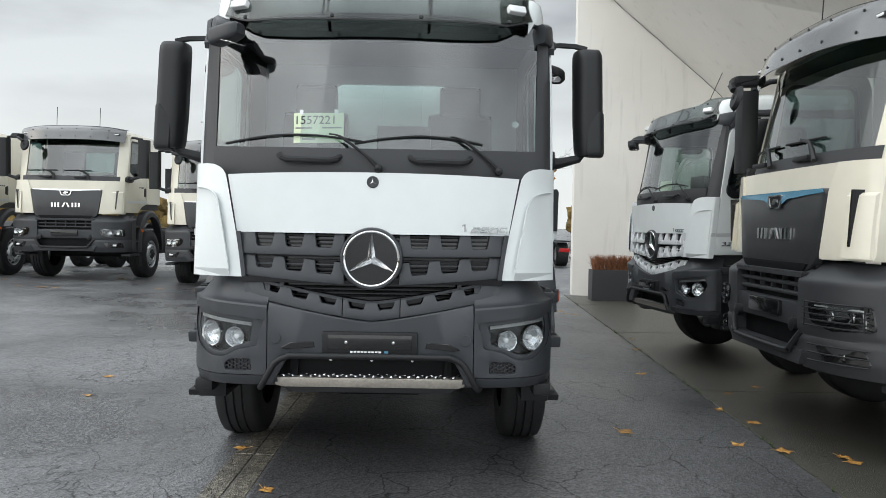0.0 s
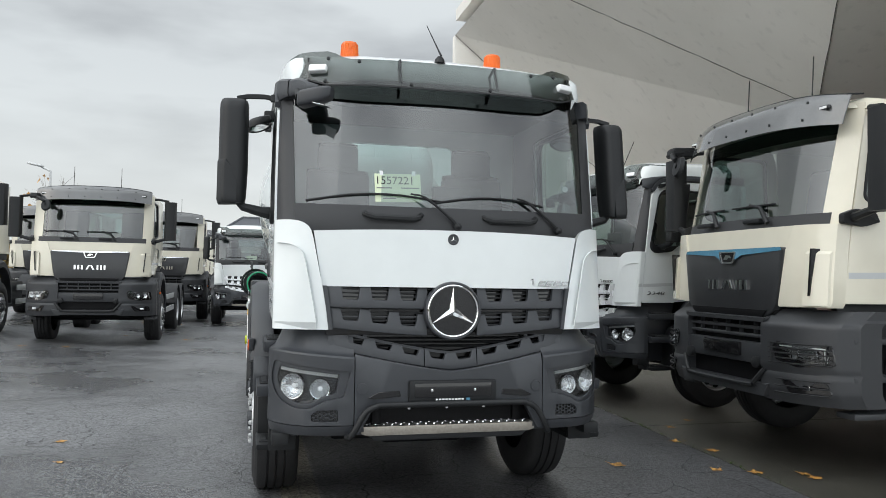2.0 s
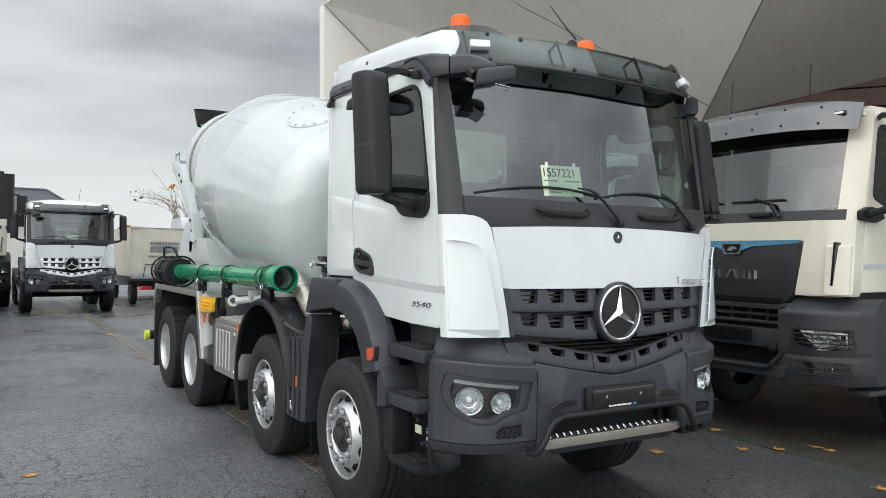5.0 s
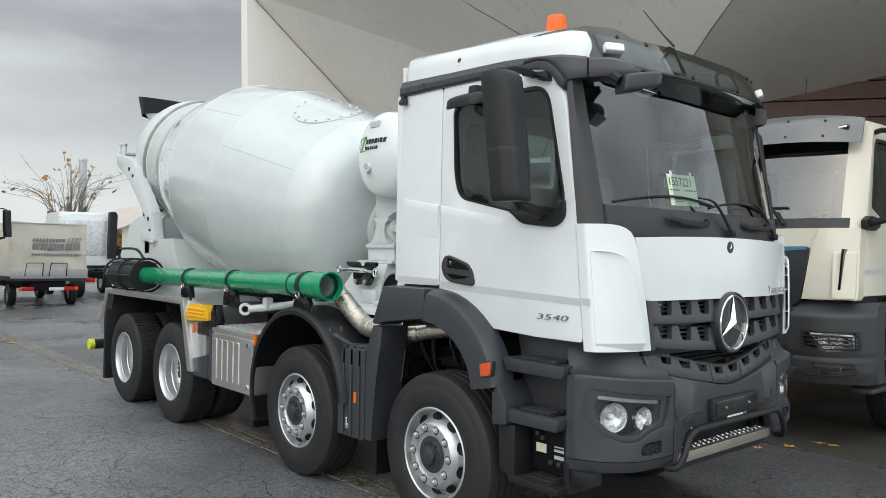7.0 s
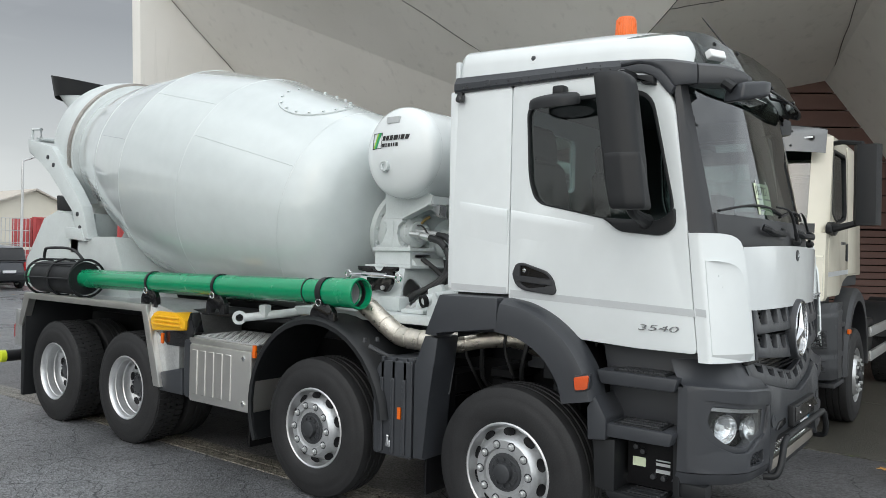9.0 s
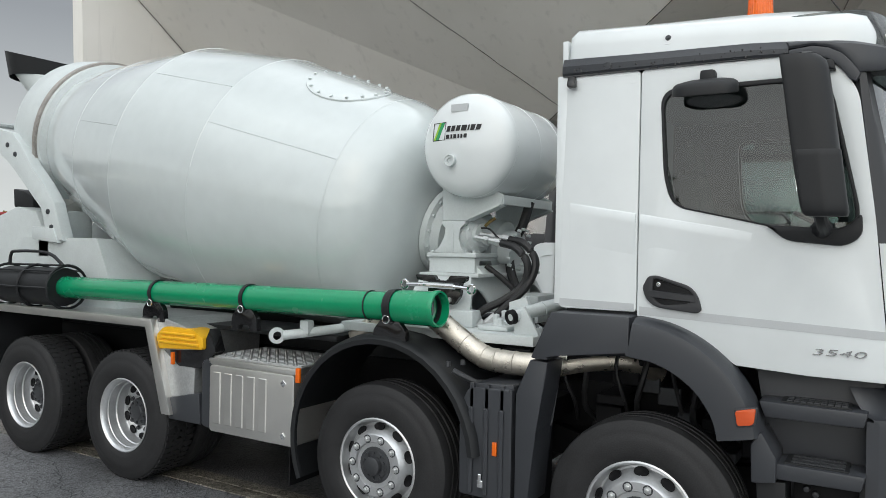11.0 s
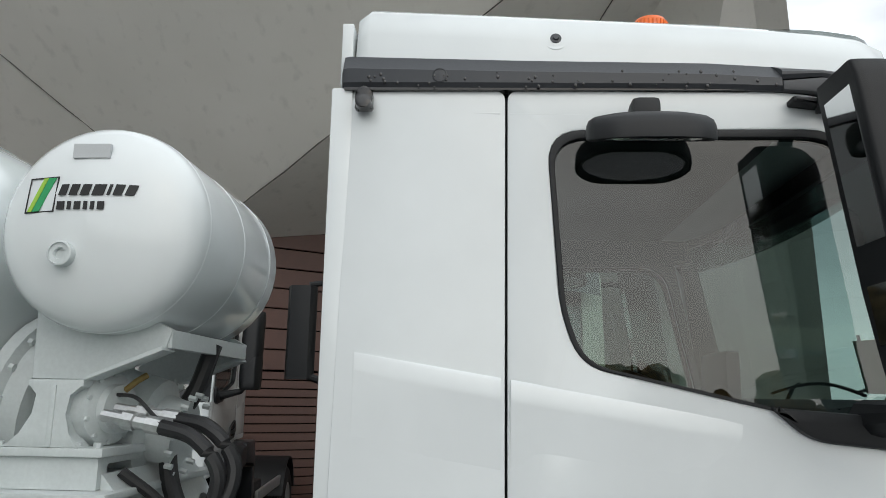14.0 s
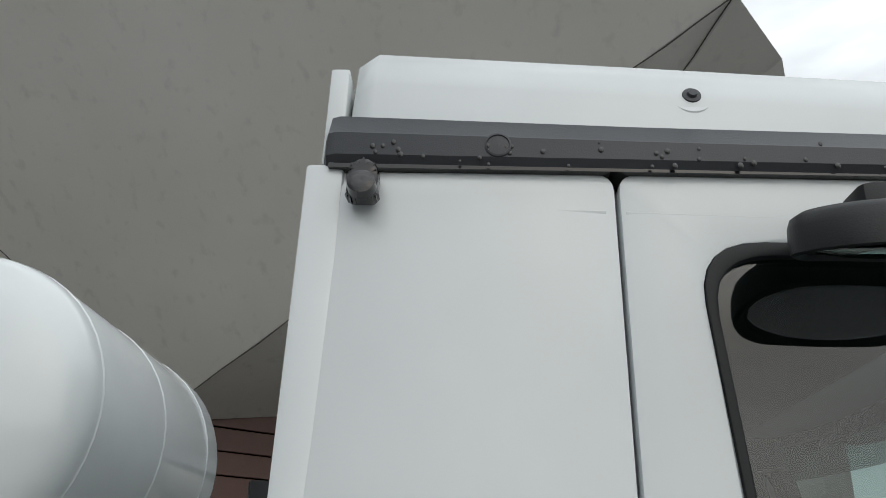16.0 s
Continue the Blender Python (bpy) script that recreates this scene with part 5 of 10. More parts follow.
def bumper(truck, full):
    """Three-piece bumper with lamps, plate, fold-down step and tube bar."""
    yb = bump_y
    # centre piece with the opening for the step, and its sloped top edge
    def ctop(x):
        return 1.040 + 0.135 * (abs(x) / 0.74) ** 1.25
    outer = [(0.617, z) for z in lin(0.66, 1.09, 8)] + [(x, ctop(x)) for x in lin(0.617, -0.617, 20)] + [(-0.617, z) for z in lin(1.09, 0.66, 8)] + [(-0.585, 0.66), (-0.50, 0.815), (-0.46, 0.84), (-0.3, 0.845), (0.0, 0.845), (0.3, 0.845), (0.46, 0.84), (0.50, 0.815), (0.585, 0.66)]
    bm = plate(bmesh.new(), outer, [], lambda u, v, d: (u, yb(u) + 0.75 * max(0.0, v - 1.03 - 0.085 * abs(u) / 0.62) + d, v), 0.05, 0.006)
    part("bumper_centre", bm, M_BUMPER, truck, "dark grey bumper")
    for sd in (-1, 1):
        frame_ = rounded([(0.645, 1.040), (1.100, 1.098), (1.118, 0.985), (1.085, 0.875), (0.985, 0.812), (0.885, 0.815), (0.80, 0.862), (0.685, 0.885)], [0.012, 0.018, 0.05, 0.05, 0.05, 0.03, 0.03, 0.012], 4)
        lens_ = rounded([(0.708, 1.022), (1.066, 1.066), (1.082, 0.985), (1.050, 0.895), (0.970, 0.842), (0.890, 0.842), (0.81, 0.885), (0.730, 0.905)], [0.008, 0.010, 0.03, 0.04, 0.04, 0.03, 0.03, 0.01], 4)
        vent_ = rounded([(0.715, 0.735), (0.722, 0.808), (0.845, 0.803), (0.882, 0.775), (0.878, 0.735)], 0.014, 3)
        edge = dense([(0.623, 0.712), (1.131, 0.712), (1.131, 1.160), (0.623, 1.117)], 0.025)
        bm = plate(bmesh.new(), edge, [dense(frame_, 0.025), dense(vent_, 0.025)], lambda u, v, d, sd=sd: (sd * u, yb(u) + d, v), 0.03, 0.005)
        # sloped top, running back to the cab panels
        us = [0.623] + lin(0.66, 1.10, 12) + [1.12, 1.131]
        def ztop(u):
            return 1.117 + 0.043 * (u - 0.623) / 0.508
        sheet(bm, us, [0.0, 0.06, 0.12, 0.22, 0.36, 0.55, 0.78, 1.0], lambda u, v, sd=sd: (sd * (u - 0.095 * max(0.0, v - 0.06) ** 0.55 * max(0.0, (u - 0.80) / 0.331)), yb(u) + 0.006 * (v > 0.01) + 0.105 * max(0.0, v - 0.06) ** 0.55, ztop(u) + (0.012 if 0.01 < v < 0.1 else 0.012 + (1.300 - ztop(u) - 0.012) * (v - 0.06) / 0.94 if v > 0.1 else 0.0)), 0.02, (0, 1, 0))
        # side return
        sheet(bm, [0, 1], lin(0.712, 1.16, 4), lambda u, v, sd=sd: (sd * (1.131 + 0.002 * u), yb(1.131) + 0.05 * u, v), 0.03, (-sd, 0, 0))
        bc = part("bumper_corner", bm, M_BUMPER, truck, "dark grey bumper corner")
        lip = [0.56] + lin(0.60, 1.131, 12)
        part("bumper_lip", sheet(bmesh.new(), lip, [0.0, 0.6, 1.0], lambda u, v, sd=sd: (sd * u * (1 - 0.012 * (1 - v)), yb(u) + 0.004 + 0.03 * (1 - v) ** 2, 0.645 + 0.062 * v), 0.05, (0, 1, 0)), M_BUMPER, bc)
        # lamp unit
        lamp = part("headlamp", plate(bmesh.new(), dense(frame_, 0.025), [dense(lens_, 0.025)], lambda u, v, d, sd=sd: (sd * u, yb(u) + 0.016 + d, v), 0.05, 0.004), M_BUMPER, truck, "clear twin headlamp in the bumper")
        part("brow", sheet(bmesh.new(), lin(0.722, 1.060, 10), [0, 1], lambda u, v, sd=sd: (sd * u, yb(u) + 0.034 - 0.006 * v, 1.000 + 0.124 * (u - 0.722) + 0.020 * v), 0.02, (0, 1, 0)), M_GALV, lamp)
        part("lamp_back", plate(bmesh.new(), dense(lens_, 0.025), [], lambda u, v, d, sd=sd: (sd * u, yb(u) + 0.128 + d, v), 0.01), M_HUB, lamp)
        for xx, rr, zz, dd, tilt in ((0.966, 0.073, 0.942, 0.108, 30), (0.818, 0.056, 0.930, 0.090, 12)):
            mt = Matrix.Translation((sd * xx, yb(xx) + dd, zz)) @ Matrix.Rotation(radians(tilt * sd), 4, "Z") @ Matrix.Rotation(radians(90), 4, "X")
            rf = part("reflector", lathe(bmesh.new(), [(0.0, 0.0), (-0.0, rr * 0.3), (0.006, rr * 0.48), (0.014, rr * 0.66), (0.026, rr * 0.83), (0.044, rr * 0.97), (0.05, rr), (0.052, rr + 0.006), (0.03, rr + 0.010)], mt, 22), M_REFL, lamp, smooth=0)
            part("bulb", lathe(bmesh.new(), [(0.0, 0.016), (0.028, 0.016), (0.036, 0.008), (0.037, 0.0)], mt, 14), M_LAMPW, rf)
        part("lens", plate(bmesh.new(), dense(lens_, 0.025), [], lambda u, v, d, sd=sd: (sd * u, yb(u) + 0.020 + d, v), 0.003), G_LAMP, lamp, smooth=0).visible_shadow = False
        # hexagon mesh vent
        vt = part("fog_vent", plate(bmesh.new(), dense(vent_, 0.03), [], lambda u, v, d, sd=sd: (sd * u, yb(u) + 0.022 + d, v), 0.01), M_GLOSSK, truck)
        for i in range(7):
            for j in range(3):
                hx, hz = 0.735 + i * 0.0225, 0.748 + j * 0.0235 + (i % 2) * 0.0118
                if hz > 0.800 - max(0, hx - 0.84) * 0.8:
                    continue
                part("hex_cell", lathe(bmesh.new(), [(0, 0.0132), (0.008, 0.0132), (0.008, 0.0100), (0.0, 0.0100)], Matrix.Translation((sd * hx, yb(hx) + 0.021, hz)) @ Matrix.Rotation(radians(90), 4, "X"), 6), M_BUMPER, vt, smooth=0)
        part("tow_cap", lathe(bmesh.new(), [(0, 0.036), (0.004, 0.036), (0.005, 0.031), (0.003, 0.030), (0.004, 0.0)], Matrix.Translation((sd * 0.572, yb(0.572) - 0.001, 0.935)) @ Matrix.Rotation(radians(90), 4, "X"), 20), M_BUMPER, truck)
        part("corner_foot", B((sd * 1.06 - 0.05, 0.20, 0.565), (sd * 1.06 + 0.06, 0.36, 0.645), 0.015), M_DARK, truck)
        part("slot_mesh", P([(sd * 0.33, 0.885), (sd * 0.50, 0.872), (sd * 0.54, 0.880), (sd * 0.47, 0.915), (sd * 0.34, 0.922)], yb(0.4) - 0.006, yb(0.4) + 0.01, 0.003, "y", 1), M_GLOSSK, truck)
    # plate carrier
    pl = part("plate_carrier", B((-0.285, yb(0) - 0.03, 0.855), (0.285, yb(0) + 0.01, 0.985), 0.012), M_DARK, truck, "empty black number plate carrier")
    part("plate_panel", B((-0.25, yb(0) - 0.036, 0.882), (0.25, yb(0) - 0.028, 0.97), 0.004), M_GLOSSK, pl)
    for x in (-0.14, 0.14):
        part("screw", lathe(bmesh.new(), [(0, 0.009), (0.004, 0.009), (0.005, 0)], Matrix.Translation((x, yb(0) - 0.036, 0.925)) @ Matrix.Rotation(radians(90), 4, "X"), 8), M_CHROME, pl)
    for i in range(9):
        part("dealer_bar", B((-0.115 + i * 0.021, yb(0) - 0.0335, 0.862), (-0.100 + i * 0.021, yb(0) - 0.029, 0.872)), M_LAMPW, pl)
    part("dealer_bar", B((0.085, yb(0) - 0.0335, 0.860), (0.110, yb(0) - 0.029, 0.874)), M_BLUE, pl)
    # fold-down step behind the tube
    part("step_recess", B((-0.58, 0.12, 0.655), (0.58, 0.30, 0.86), 0.01), M_CHASSIS, truck)
    st = part("front_step", B((-0.565, 0.035, 0.672), (0.565, 0.20, 0.697), 0.006), M_STEEL, truck, "steel fold-down front step with round grip studs")
    part("step_face", P([(-0.575, 0.697), (0.575, 0.697), (0.57, 0.652), (0.53, 0.640), (-0.53, 0.640), (-0.57, 0.652)], 0.022, 0.036, 0.004, "y"), M_STEPFACE, st)
    part("step_apron", P([(-0.53, 0.642), (0.53, 0.642), (0.48, 0.606), (-0.48, 0.606)], 0.032, 0.044, 0.003, "y"), M_DARK, st)
    stud = mesh_of("grip_stud", lathe(bmesh.new(), [(0, 0.013), (0.006, 0.010), (0.006, 0.007), (0.001, 0.006)], n=8), M_CHROME)
    for i in range(20):
        for j, yy in enumerate((0.065, 0.105, 0.145)):
            g = new("grip_stud", stud)
            g.parent = st
            g.matrix_basis = Matrix.Translation((-0.53 + i * 0.0545 + (j % 2) * 0.0272, yy, 0.697))
    part("guard_tube", tube(bmesh.new(), spline([(-0.66, 0.03, 0.640), (-0.645, -0.03, 0.650), (-0.61, -0.052, 0.71), (-0.555, -0.052, 0.80), (-0.48, -0.052, 0.836), (-0.40, -0.052, 0.840), (0.40, -0.052, 0.840), (0.48, -0.052, 0.836), (0.555, -0.052, 0.80), (0.61, -0.052, 0.71), (0.645, -0.03, 0.650), (0.66, 0.03, 0.640)], 5), 0.019, 12), M_DARK, truck, "black tube guard round the step")
    for x in (-0.46, -0.25, 0.0, 0.25, 0.46):
        part("screw", lathe(bmesh.new(), [(0, 0.010), (0.006, 0.009), (0.007, 0)], Matrix.Translation((x, 0.12, 0.79)) @ Matrix.Rotation(radians(90), 4, "X"), 8), M_CHROME, truck)
    for x in (-0.47, 0.47):
        part("step_hinge", B((x - 0.025, 0.09, 0.70), (x + 0.025, 0.13, 0.80), 0.006), M_CHASSIS, st)


def visor(truck):
    """Smoked sun visor over the windscreen, its brackets and lamps, the dark roof corners and the front mirror."""
    def vy(x, z):
        return 0.112 + 0.50 * (z - 2.88) + 0.115 * (abs(x) / 0.85) ** 3.5

    def vb(x):
        return 2.868 + 0.09 * max(0.0, (abs(x) - 0.80) / 0.22) ** 1.3

    def vt(x):
        k = max(0.0, min(1.0, (abs(x) - 0.66) / 0.14))
        return 3.068 - 0.012 * x * x + 0.062 * k * k * (3 - 2 * k)

    def wrap(u, v):
        x = max(-0.97, min(0.97, u))
        over = abs(u) - abs(x)
        z0 = vb(x) + 0.10 * over
        z = z0 + (vt(x) - 0.05 * over - z0) * v
        return (x + math.copysign(0.085 * math.sin(min(1.0, over / 0.34) * math.pi / 2), u), vy(x, z) + 0.92 * over, z)
    us = lin(-1.30, 1.30, 52)
    vs = part("sun_visor", sheet(bmesh.new(), us, lin(0, 1, 6), wrap, 0.005, (0, 0.9, -0.4)), G_VISOR, truck, "smoked plastic sun visor")
    part("visor_lip", sheet(bmesh.new(), lin(-0.93, 0.93, 28), [0, 1], lambda u, v: (u, vy(u, vb(u)) - 0.003 + 0.004 * v, vb(u) - 0.006 + 0.012 * v), 0.012, (0, 1, 0)), M_DARK, vs)
    # dark header over the glass, behind the visor
    part("header", sheet(bmesh.new(), lin(-0.97, 0.97, 24), lin(0, 1, 4), lambda u, v: (u, glass_y(u, 2.90) - 0.035 * math.sin(math.pi * v) + 0.10 * v, 2.885 + 0.09 * v), 0.03, (0, 1, 0)), M_COWL, truck)
    for x in (-0.92, -0.33, 0.33, 0.92):
        b = part("bracket", tube(bmesh.new(), [(x, vy(x, 2.90) + 0.015, 2.90), (x * 0.97, glass_y(x, 2.90) + 0.01, 2.945), (x * 0.97, vy(x, 3.06) + 0.10, 3.03), (x, vy(x, 3.07) + 0.010, 3.07), (x, vy(x, 2.90) + 0.015, 2.90)], 0.011, 6), M_DARK, vs)
    for x, z in ((-0.82, 2.895), (-0.27, 2.89), (0.27, 2.89), (0.82, 2.895), (-0.795, 3.066), (0.795, 3.066), (-0.60, 3.045), (0.60, 3.045)):
        part("rivet", lathe(bmesh.new(), [(-0.004, 0.013), (0.006, 0.012), (0.009, 0)], Matrix.Translation((x, vy(x, z), z)) @ Matrix.Rotation(radians(64), 4, "X"), 10), M_DARK, vs)
    for sd in (-1, 1):
        lm = Matrix.Translation((sd * 0.868, 0.262, 2.985)) @ Matrix.Rotation(radians(24 * sd), 4, "Z") @ Matrix.Rotation(radians(-20), 4, "X")
        part("marker_lamp", B((-0.06, -0.016, -0.026), (0.06, 0.03, 0.026), 0.012, 3, lm), M_LAMPW, vs)
        # roof corner: an arched band over the door, a fixed corner and a capped end over the glass
        band = [(0.713, 2.894), (0.64, 2.889), (0.585, 2.878), (0.535, 2.857), (0.489, 2.814), (0.445, 2.756), (0.420, 2.742), (0.403, 2.778), (0.44, 2.832), (0.48, 2.878), (0.543, 2.914), (0.608, 2.929), (0.713, 2.921)]
        part("corner_band", plate(bmesh.new(), band, [], lambda u, v, d, sd=sd: (sd * (1.130 - d), u, v), 0.05, 0.006), M_BUMPER, truck)

        def corner(rows, sd=sd):
            rings = []
            for x, y, z0, z1, dx, dy in rows:
                e = min(0.018, (z1 - z0) * 0.3)
                rings.append([(sd * (x - 0.006), y + 0.004, z0), (sd * x, y, z0 + e), (sd * x, y, (z0 + z1) / 2), (sd * (x - 0.004), y + 0.004, z1 - e), (sd * (x - 0.020), y + 0.020, z1), (sd * (x + dx - 0.02), y + dy + 0.05, z1 + 0.004), (sd * (x + dx - 0.02), y + dy + 0.05, z0 + 0.004)])
            return loft(bmesh.new(), rings)
        rc = part("roof_corner", corner(((1.128, 0.713, 2.926, 2.968, -0.07, 0.0), (1.128, 0.608, 2.934, 2.959, -0.07, 0.0), (1.127, 0.545, 2.919, 2.952, -0.07, 0.01), (1.126, 0.484, 2.883, 2.946, -0.07, 0.03), (1.122, 0.444, 2.836, 2.941, -0.07, 0.04), (1.116, 0.411, 2.788, 2.936, -0.07, 0.05), (1.100, 0.372, 2.791, 2.929, -0.07, 0.07), (1.078, 0.332, 2.795, 2.922, -0.06, 0.08), (1.056, 0.302, 2.798, 2.917, -0.06, 0.09))), M_BUMPER, truck, "dark grey roof corner over the windscreen", 28)
        if sd < 0:
            part("corner_cap", corner(((1.050, 0.296, 2.797, 2.913, -0.06, 0.09), (1.022, 0.22, 2.793, 2.904, -0.05, 0.11), (1.000, 0.165, 2.790, 2.895, -0.05, 0.12), (0.976, 0.105, 2.785, 2.872, -0.04, 0.12), (0.955, 0.066, 2.783, 2.848, -0.03, 0.12), (0.925, 0.054, 2.785, 2.837, -0.03, 0.12), (0.892, 0.064, 2.790, 2.832, -0.02, 0.12))), M_BUMPER, rc)
    # close-range front mirror tucked under the corner, passenger side
    fm = bmesh.new()
    rings = []
    for t, s in ((0.0, 0.80), (0.04, 0.95), (0.12, 1.0), (0.7, 0.94), (0.92, 0.80), (1.0, 0.55)):
        c = Vector((-0.985, 0.13, 2.738)).lerp(Vector((-0.795, 0.02, 2.772)), t)
        rings.append([c + s * (Vector((0.35, 0.75, 0)) * u * 0.085 + Vector((0, -0.25, 1)) * v * 0.052) for u, v in rounded([(-1, -1), (1, -0.9), (1, 0.9), (-0.8, 1)], 0.5, 4)])
    fmo = part("front_mirror", loft(fm, rings), M_BUMPER, truck, "grey close-range mirror under the roof corner")
    part("mirror_glass", B((-0.085, -0.06, -0.003), (0.085, 0.06, 0.0), 0.002, m=Matrix.Translation((-0.89, 0.09, 2.712)) @ Matrix.Rotation(radians(-30), 4, "Z") @ Matrix.Rotation(radians(14), 4, "Y")), G_MIRROR, fmo)
    part("mirror_arm", tube(bmesh.new(), [(-0.985, 0.13, 2.76), (-0.99, 0.18, 2.80)], 0.03, 8), M_DARK, fmo)


def steps_and_sill(truck, sd):
    """Entry steps below the door, with wheel arch flare behind them."""
    def S(poly, x0, x1, bev=0.012):
        return P(poly, sd * x0, sd * x1, bev)
    # arch flare: swept section
    arc = [(0.835, 1.03), (0.855, 1.12), (0.90, 1.22), (0.99, 1.34), (1.12, 1.44), (1.27, 1.505), (1.425, 1.53)]
    arc = [(p.x, p.y) for p in spline([(y, z, 0.0) for y, z in arc], 4)]
    rings = []
    for i, (y, z) in enumerate(arc):
        a, b = Vector(arc[max(i - 1, 0)]), Vector(arc[min(i + 1, len(arc) - 1)])
        d = (b - a).normalized()
        nrm = Vector((-d.y, d.x))
        if nrm.y < 0:
            nrm = -nrm
        o, n_ = Vector((y, z)), nrm
        q = [(1.09, 0.055), (1.20, 0.050), (1.245, 0.02), (1.255, -0.02), (1.25, -0.155), (1.21, -0.165), (1.20, -0.03), (1.09, 0.02)]
        rings.append([(sd * x, (o + n_ * k).x, (o + n_ * k).y) for x, k in q])
    fl = part("arch_flare", loft(bmesh.new(), rings), M_BUMPER, truck, "dark grey wheel arch flare")
    rear = [(1.437, 1.585), (1.885, 1.585), (2.005, 1.315), (1.90, 1.31), (1.84, 1.365), (1.437, 1.372)]
    part("arch_rear", S(rear, 1.06, 1.252, 0.02), M_BUMPER, truck)
    part("arch_skirt", S([(1.90, 1.30), (2.01, 1.305), (2.095, 1.10), (2.095, 0.485), (2.0, 0.485), (1.98, 0.9), (1.93, 1.12)], 1.0, 1.235, 0.014), M_BUMPER, truck)
    part("arch_inner", S([(0.80, 1.0), (0.92, 1.25), (1.10, 1.38), (1.44, 1.44), (1.84, 1.34), (1.84, 1.30), (1.44, 1.40), (1.12, 1.34), (0.95, 1.22), (0.84, 1.0)], 0.75, 1.10, 0.0), M_CHASSIS, truck)
    mk = part("side_marker", P(rounded([(0.808, 1.185), (0.905, 1.163), (0.893, 1.088), (0.818, 1.105)], 0.014, 3), sd * 1.232, sd * 1.266, 0.006), M_MARKER, truck, "orange-red side marker lamp")
    part("marker_rim", P(rounded([(0.800, 1.193), (0.913, 1.170), (0.900, 1.080), (0.811, 1.098)], 0.016, 3), sd * 1.225, sd * 1.258, 0.004), M_BUMPER, mk)
    # back panel of the entry
    part("entry_panel", S([(0.30, 0.60), (0.28, 1.33), (0.86, 1.34), (0.80, 1.10), (0.78, 0.60)], 0.93, 0.985, 0.01), M_BUMPER, truck)
    # steps
    for k, (z0, z1, y0, y1, xo) in enumerate(((1.13, 1.205, 0.34, 0.815, 1.165), (0.845, 0.92, 0.345, 0.79, 1.205), (0.50, 0.545, 0.34, 0.74, 1.20))):
        stp = part("entry_step", S([(y0 + 0.02, z0), (y0, z1), (y1, z1 + 0.005), (y1 - 0.03, z0)], 0.95, xo, 0.016), M_DARK if k == 2 else M_BUMPER, truck)
        part("tread_plate", S([(y0 + 0.07, z1 - 0.001), (y0 + 0.07, z1 + 0.010), (y1 - 0.10, z1 + 0.012), (y1 - 0.10, z1 - 0.001)], 1.0, xo - 0.02, 0.003), M_DARK, stp)
        for i in range(9):
            y = y0 + 0.10 + i * (y1 - y0 - 0.24) / 8
            for j in range(3):
                x = 1.02 + j * (xo - 1.06) / 2.4
                part("tread_cleat", B((sd * x, y - 0.012, z1 + 0.009), (sd * (x + 0.03), y + 0.012, z1 + 0.018), 0.0), M_HUB, stp, smooth=0)
    part("step_side", S([(0.72, 0.83), (0.832, 0.815), (0.838, 1.0), (0.79, 1.07), (0.72, 0.95)], 0.95, 1.225, 0.014), M_BUMPER, truck)
    part("step_side", S([(0.68, 0.53), (0.80, 0.55), (0.815, 0.82), (0.68, 0.835)], 0.95, 1.19, 0.012), M_DARK, truck)
    part("step_side", S([(0.335, 0.50), (0.375, 0.52), (0.375, 0.84), (0.36, 0.92), (0.335, 0.92)], 0.95, 1.125, 0.010), M_DARK, truck)
    if sd == -1:
        vb = part("valve_panel", S([(0.32, 0.57), (0.32, 0.82), (0.66, 0.82), (0.66, 0.57)], 1.0, 1.06, 0.008), M_CHASSIS, truck)
        part("sticker", P([(0.55, 0.68), (0.55, 0.73), (0.625, 0.73), (0.625, 0.68)], -1.064, -1.058), M_PAPER, vb)
        for za, zb in ((0.725, 0.732), (0.70, 0.715), (0.66, 0.68)):
            part("sticker", P([(0.41, za), (0.41, zb), (0.49, zb), (0.49, za)], -1.064, -1.058), M_STRIPE, vb)
        for yy, zz in ((0.44, 0.64), (0.50, 0.64), (0.56, 0.77), (0.60, 0.79)):
            part("coupling", lathe(bmesh.new(), [(0, 0.016), (0.03, 0.014), (0.032, 0)], Matrix.Translation((-1.06, yy, zz)) @ Matrix.Rotation(radians(-90), 4, "Y"), 10), M_HUB, vb)


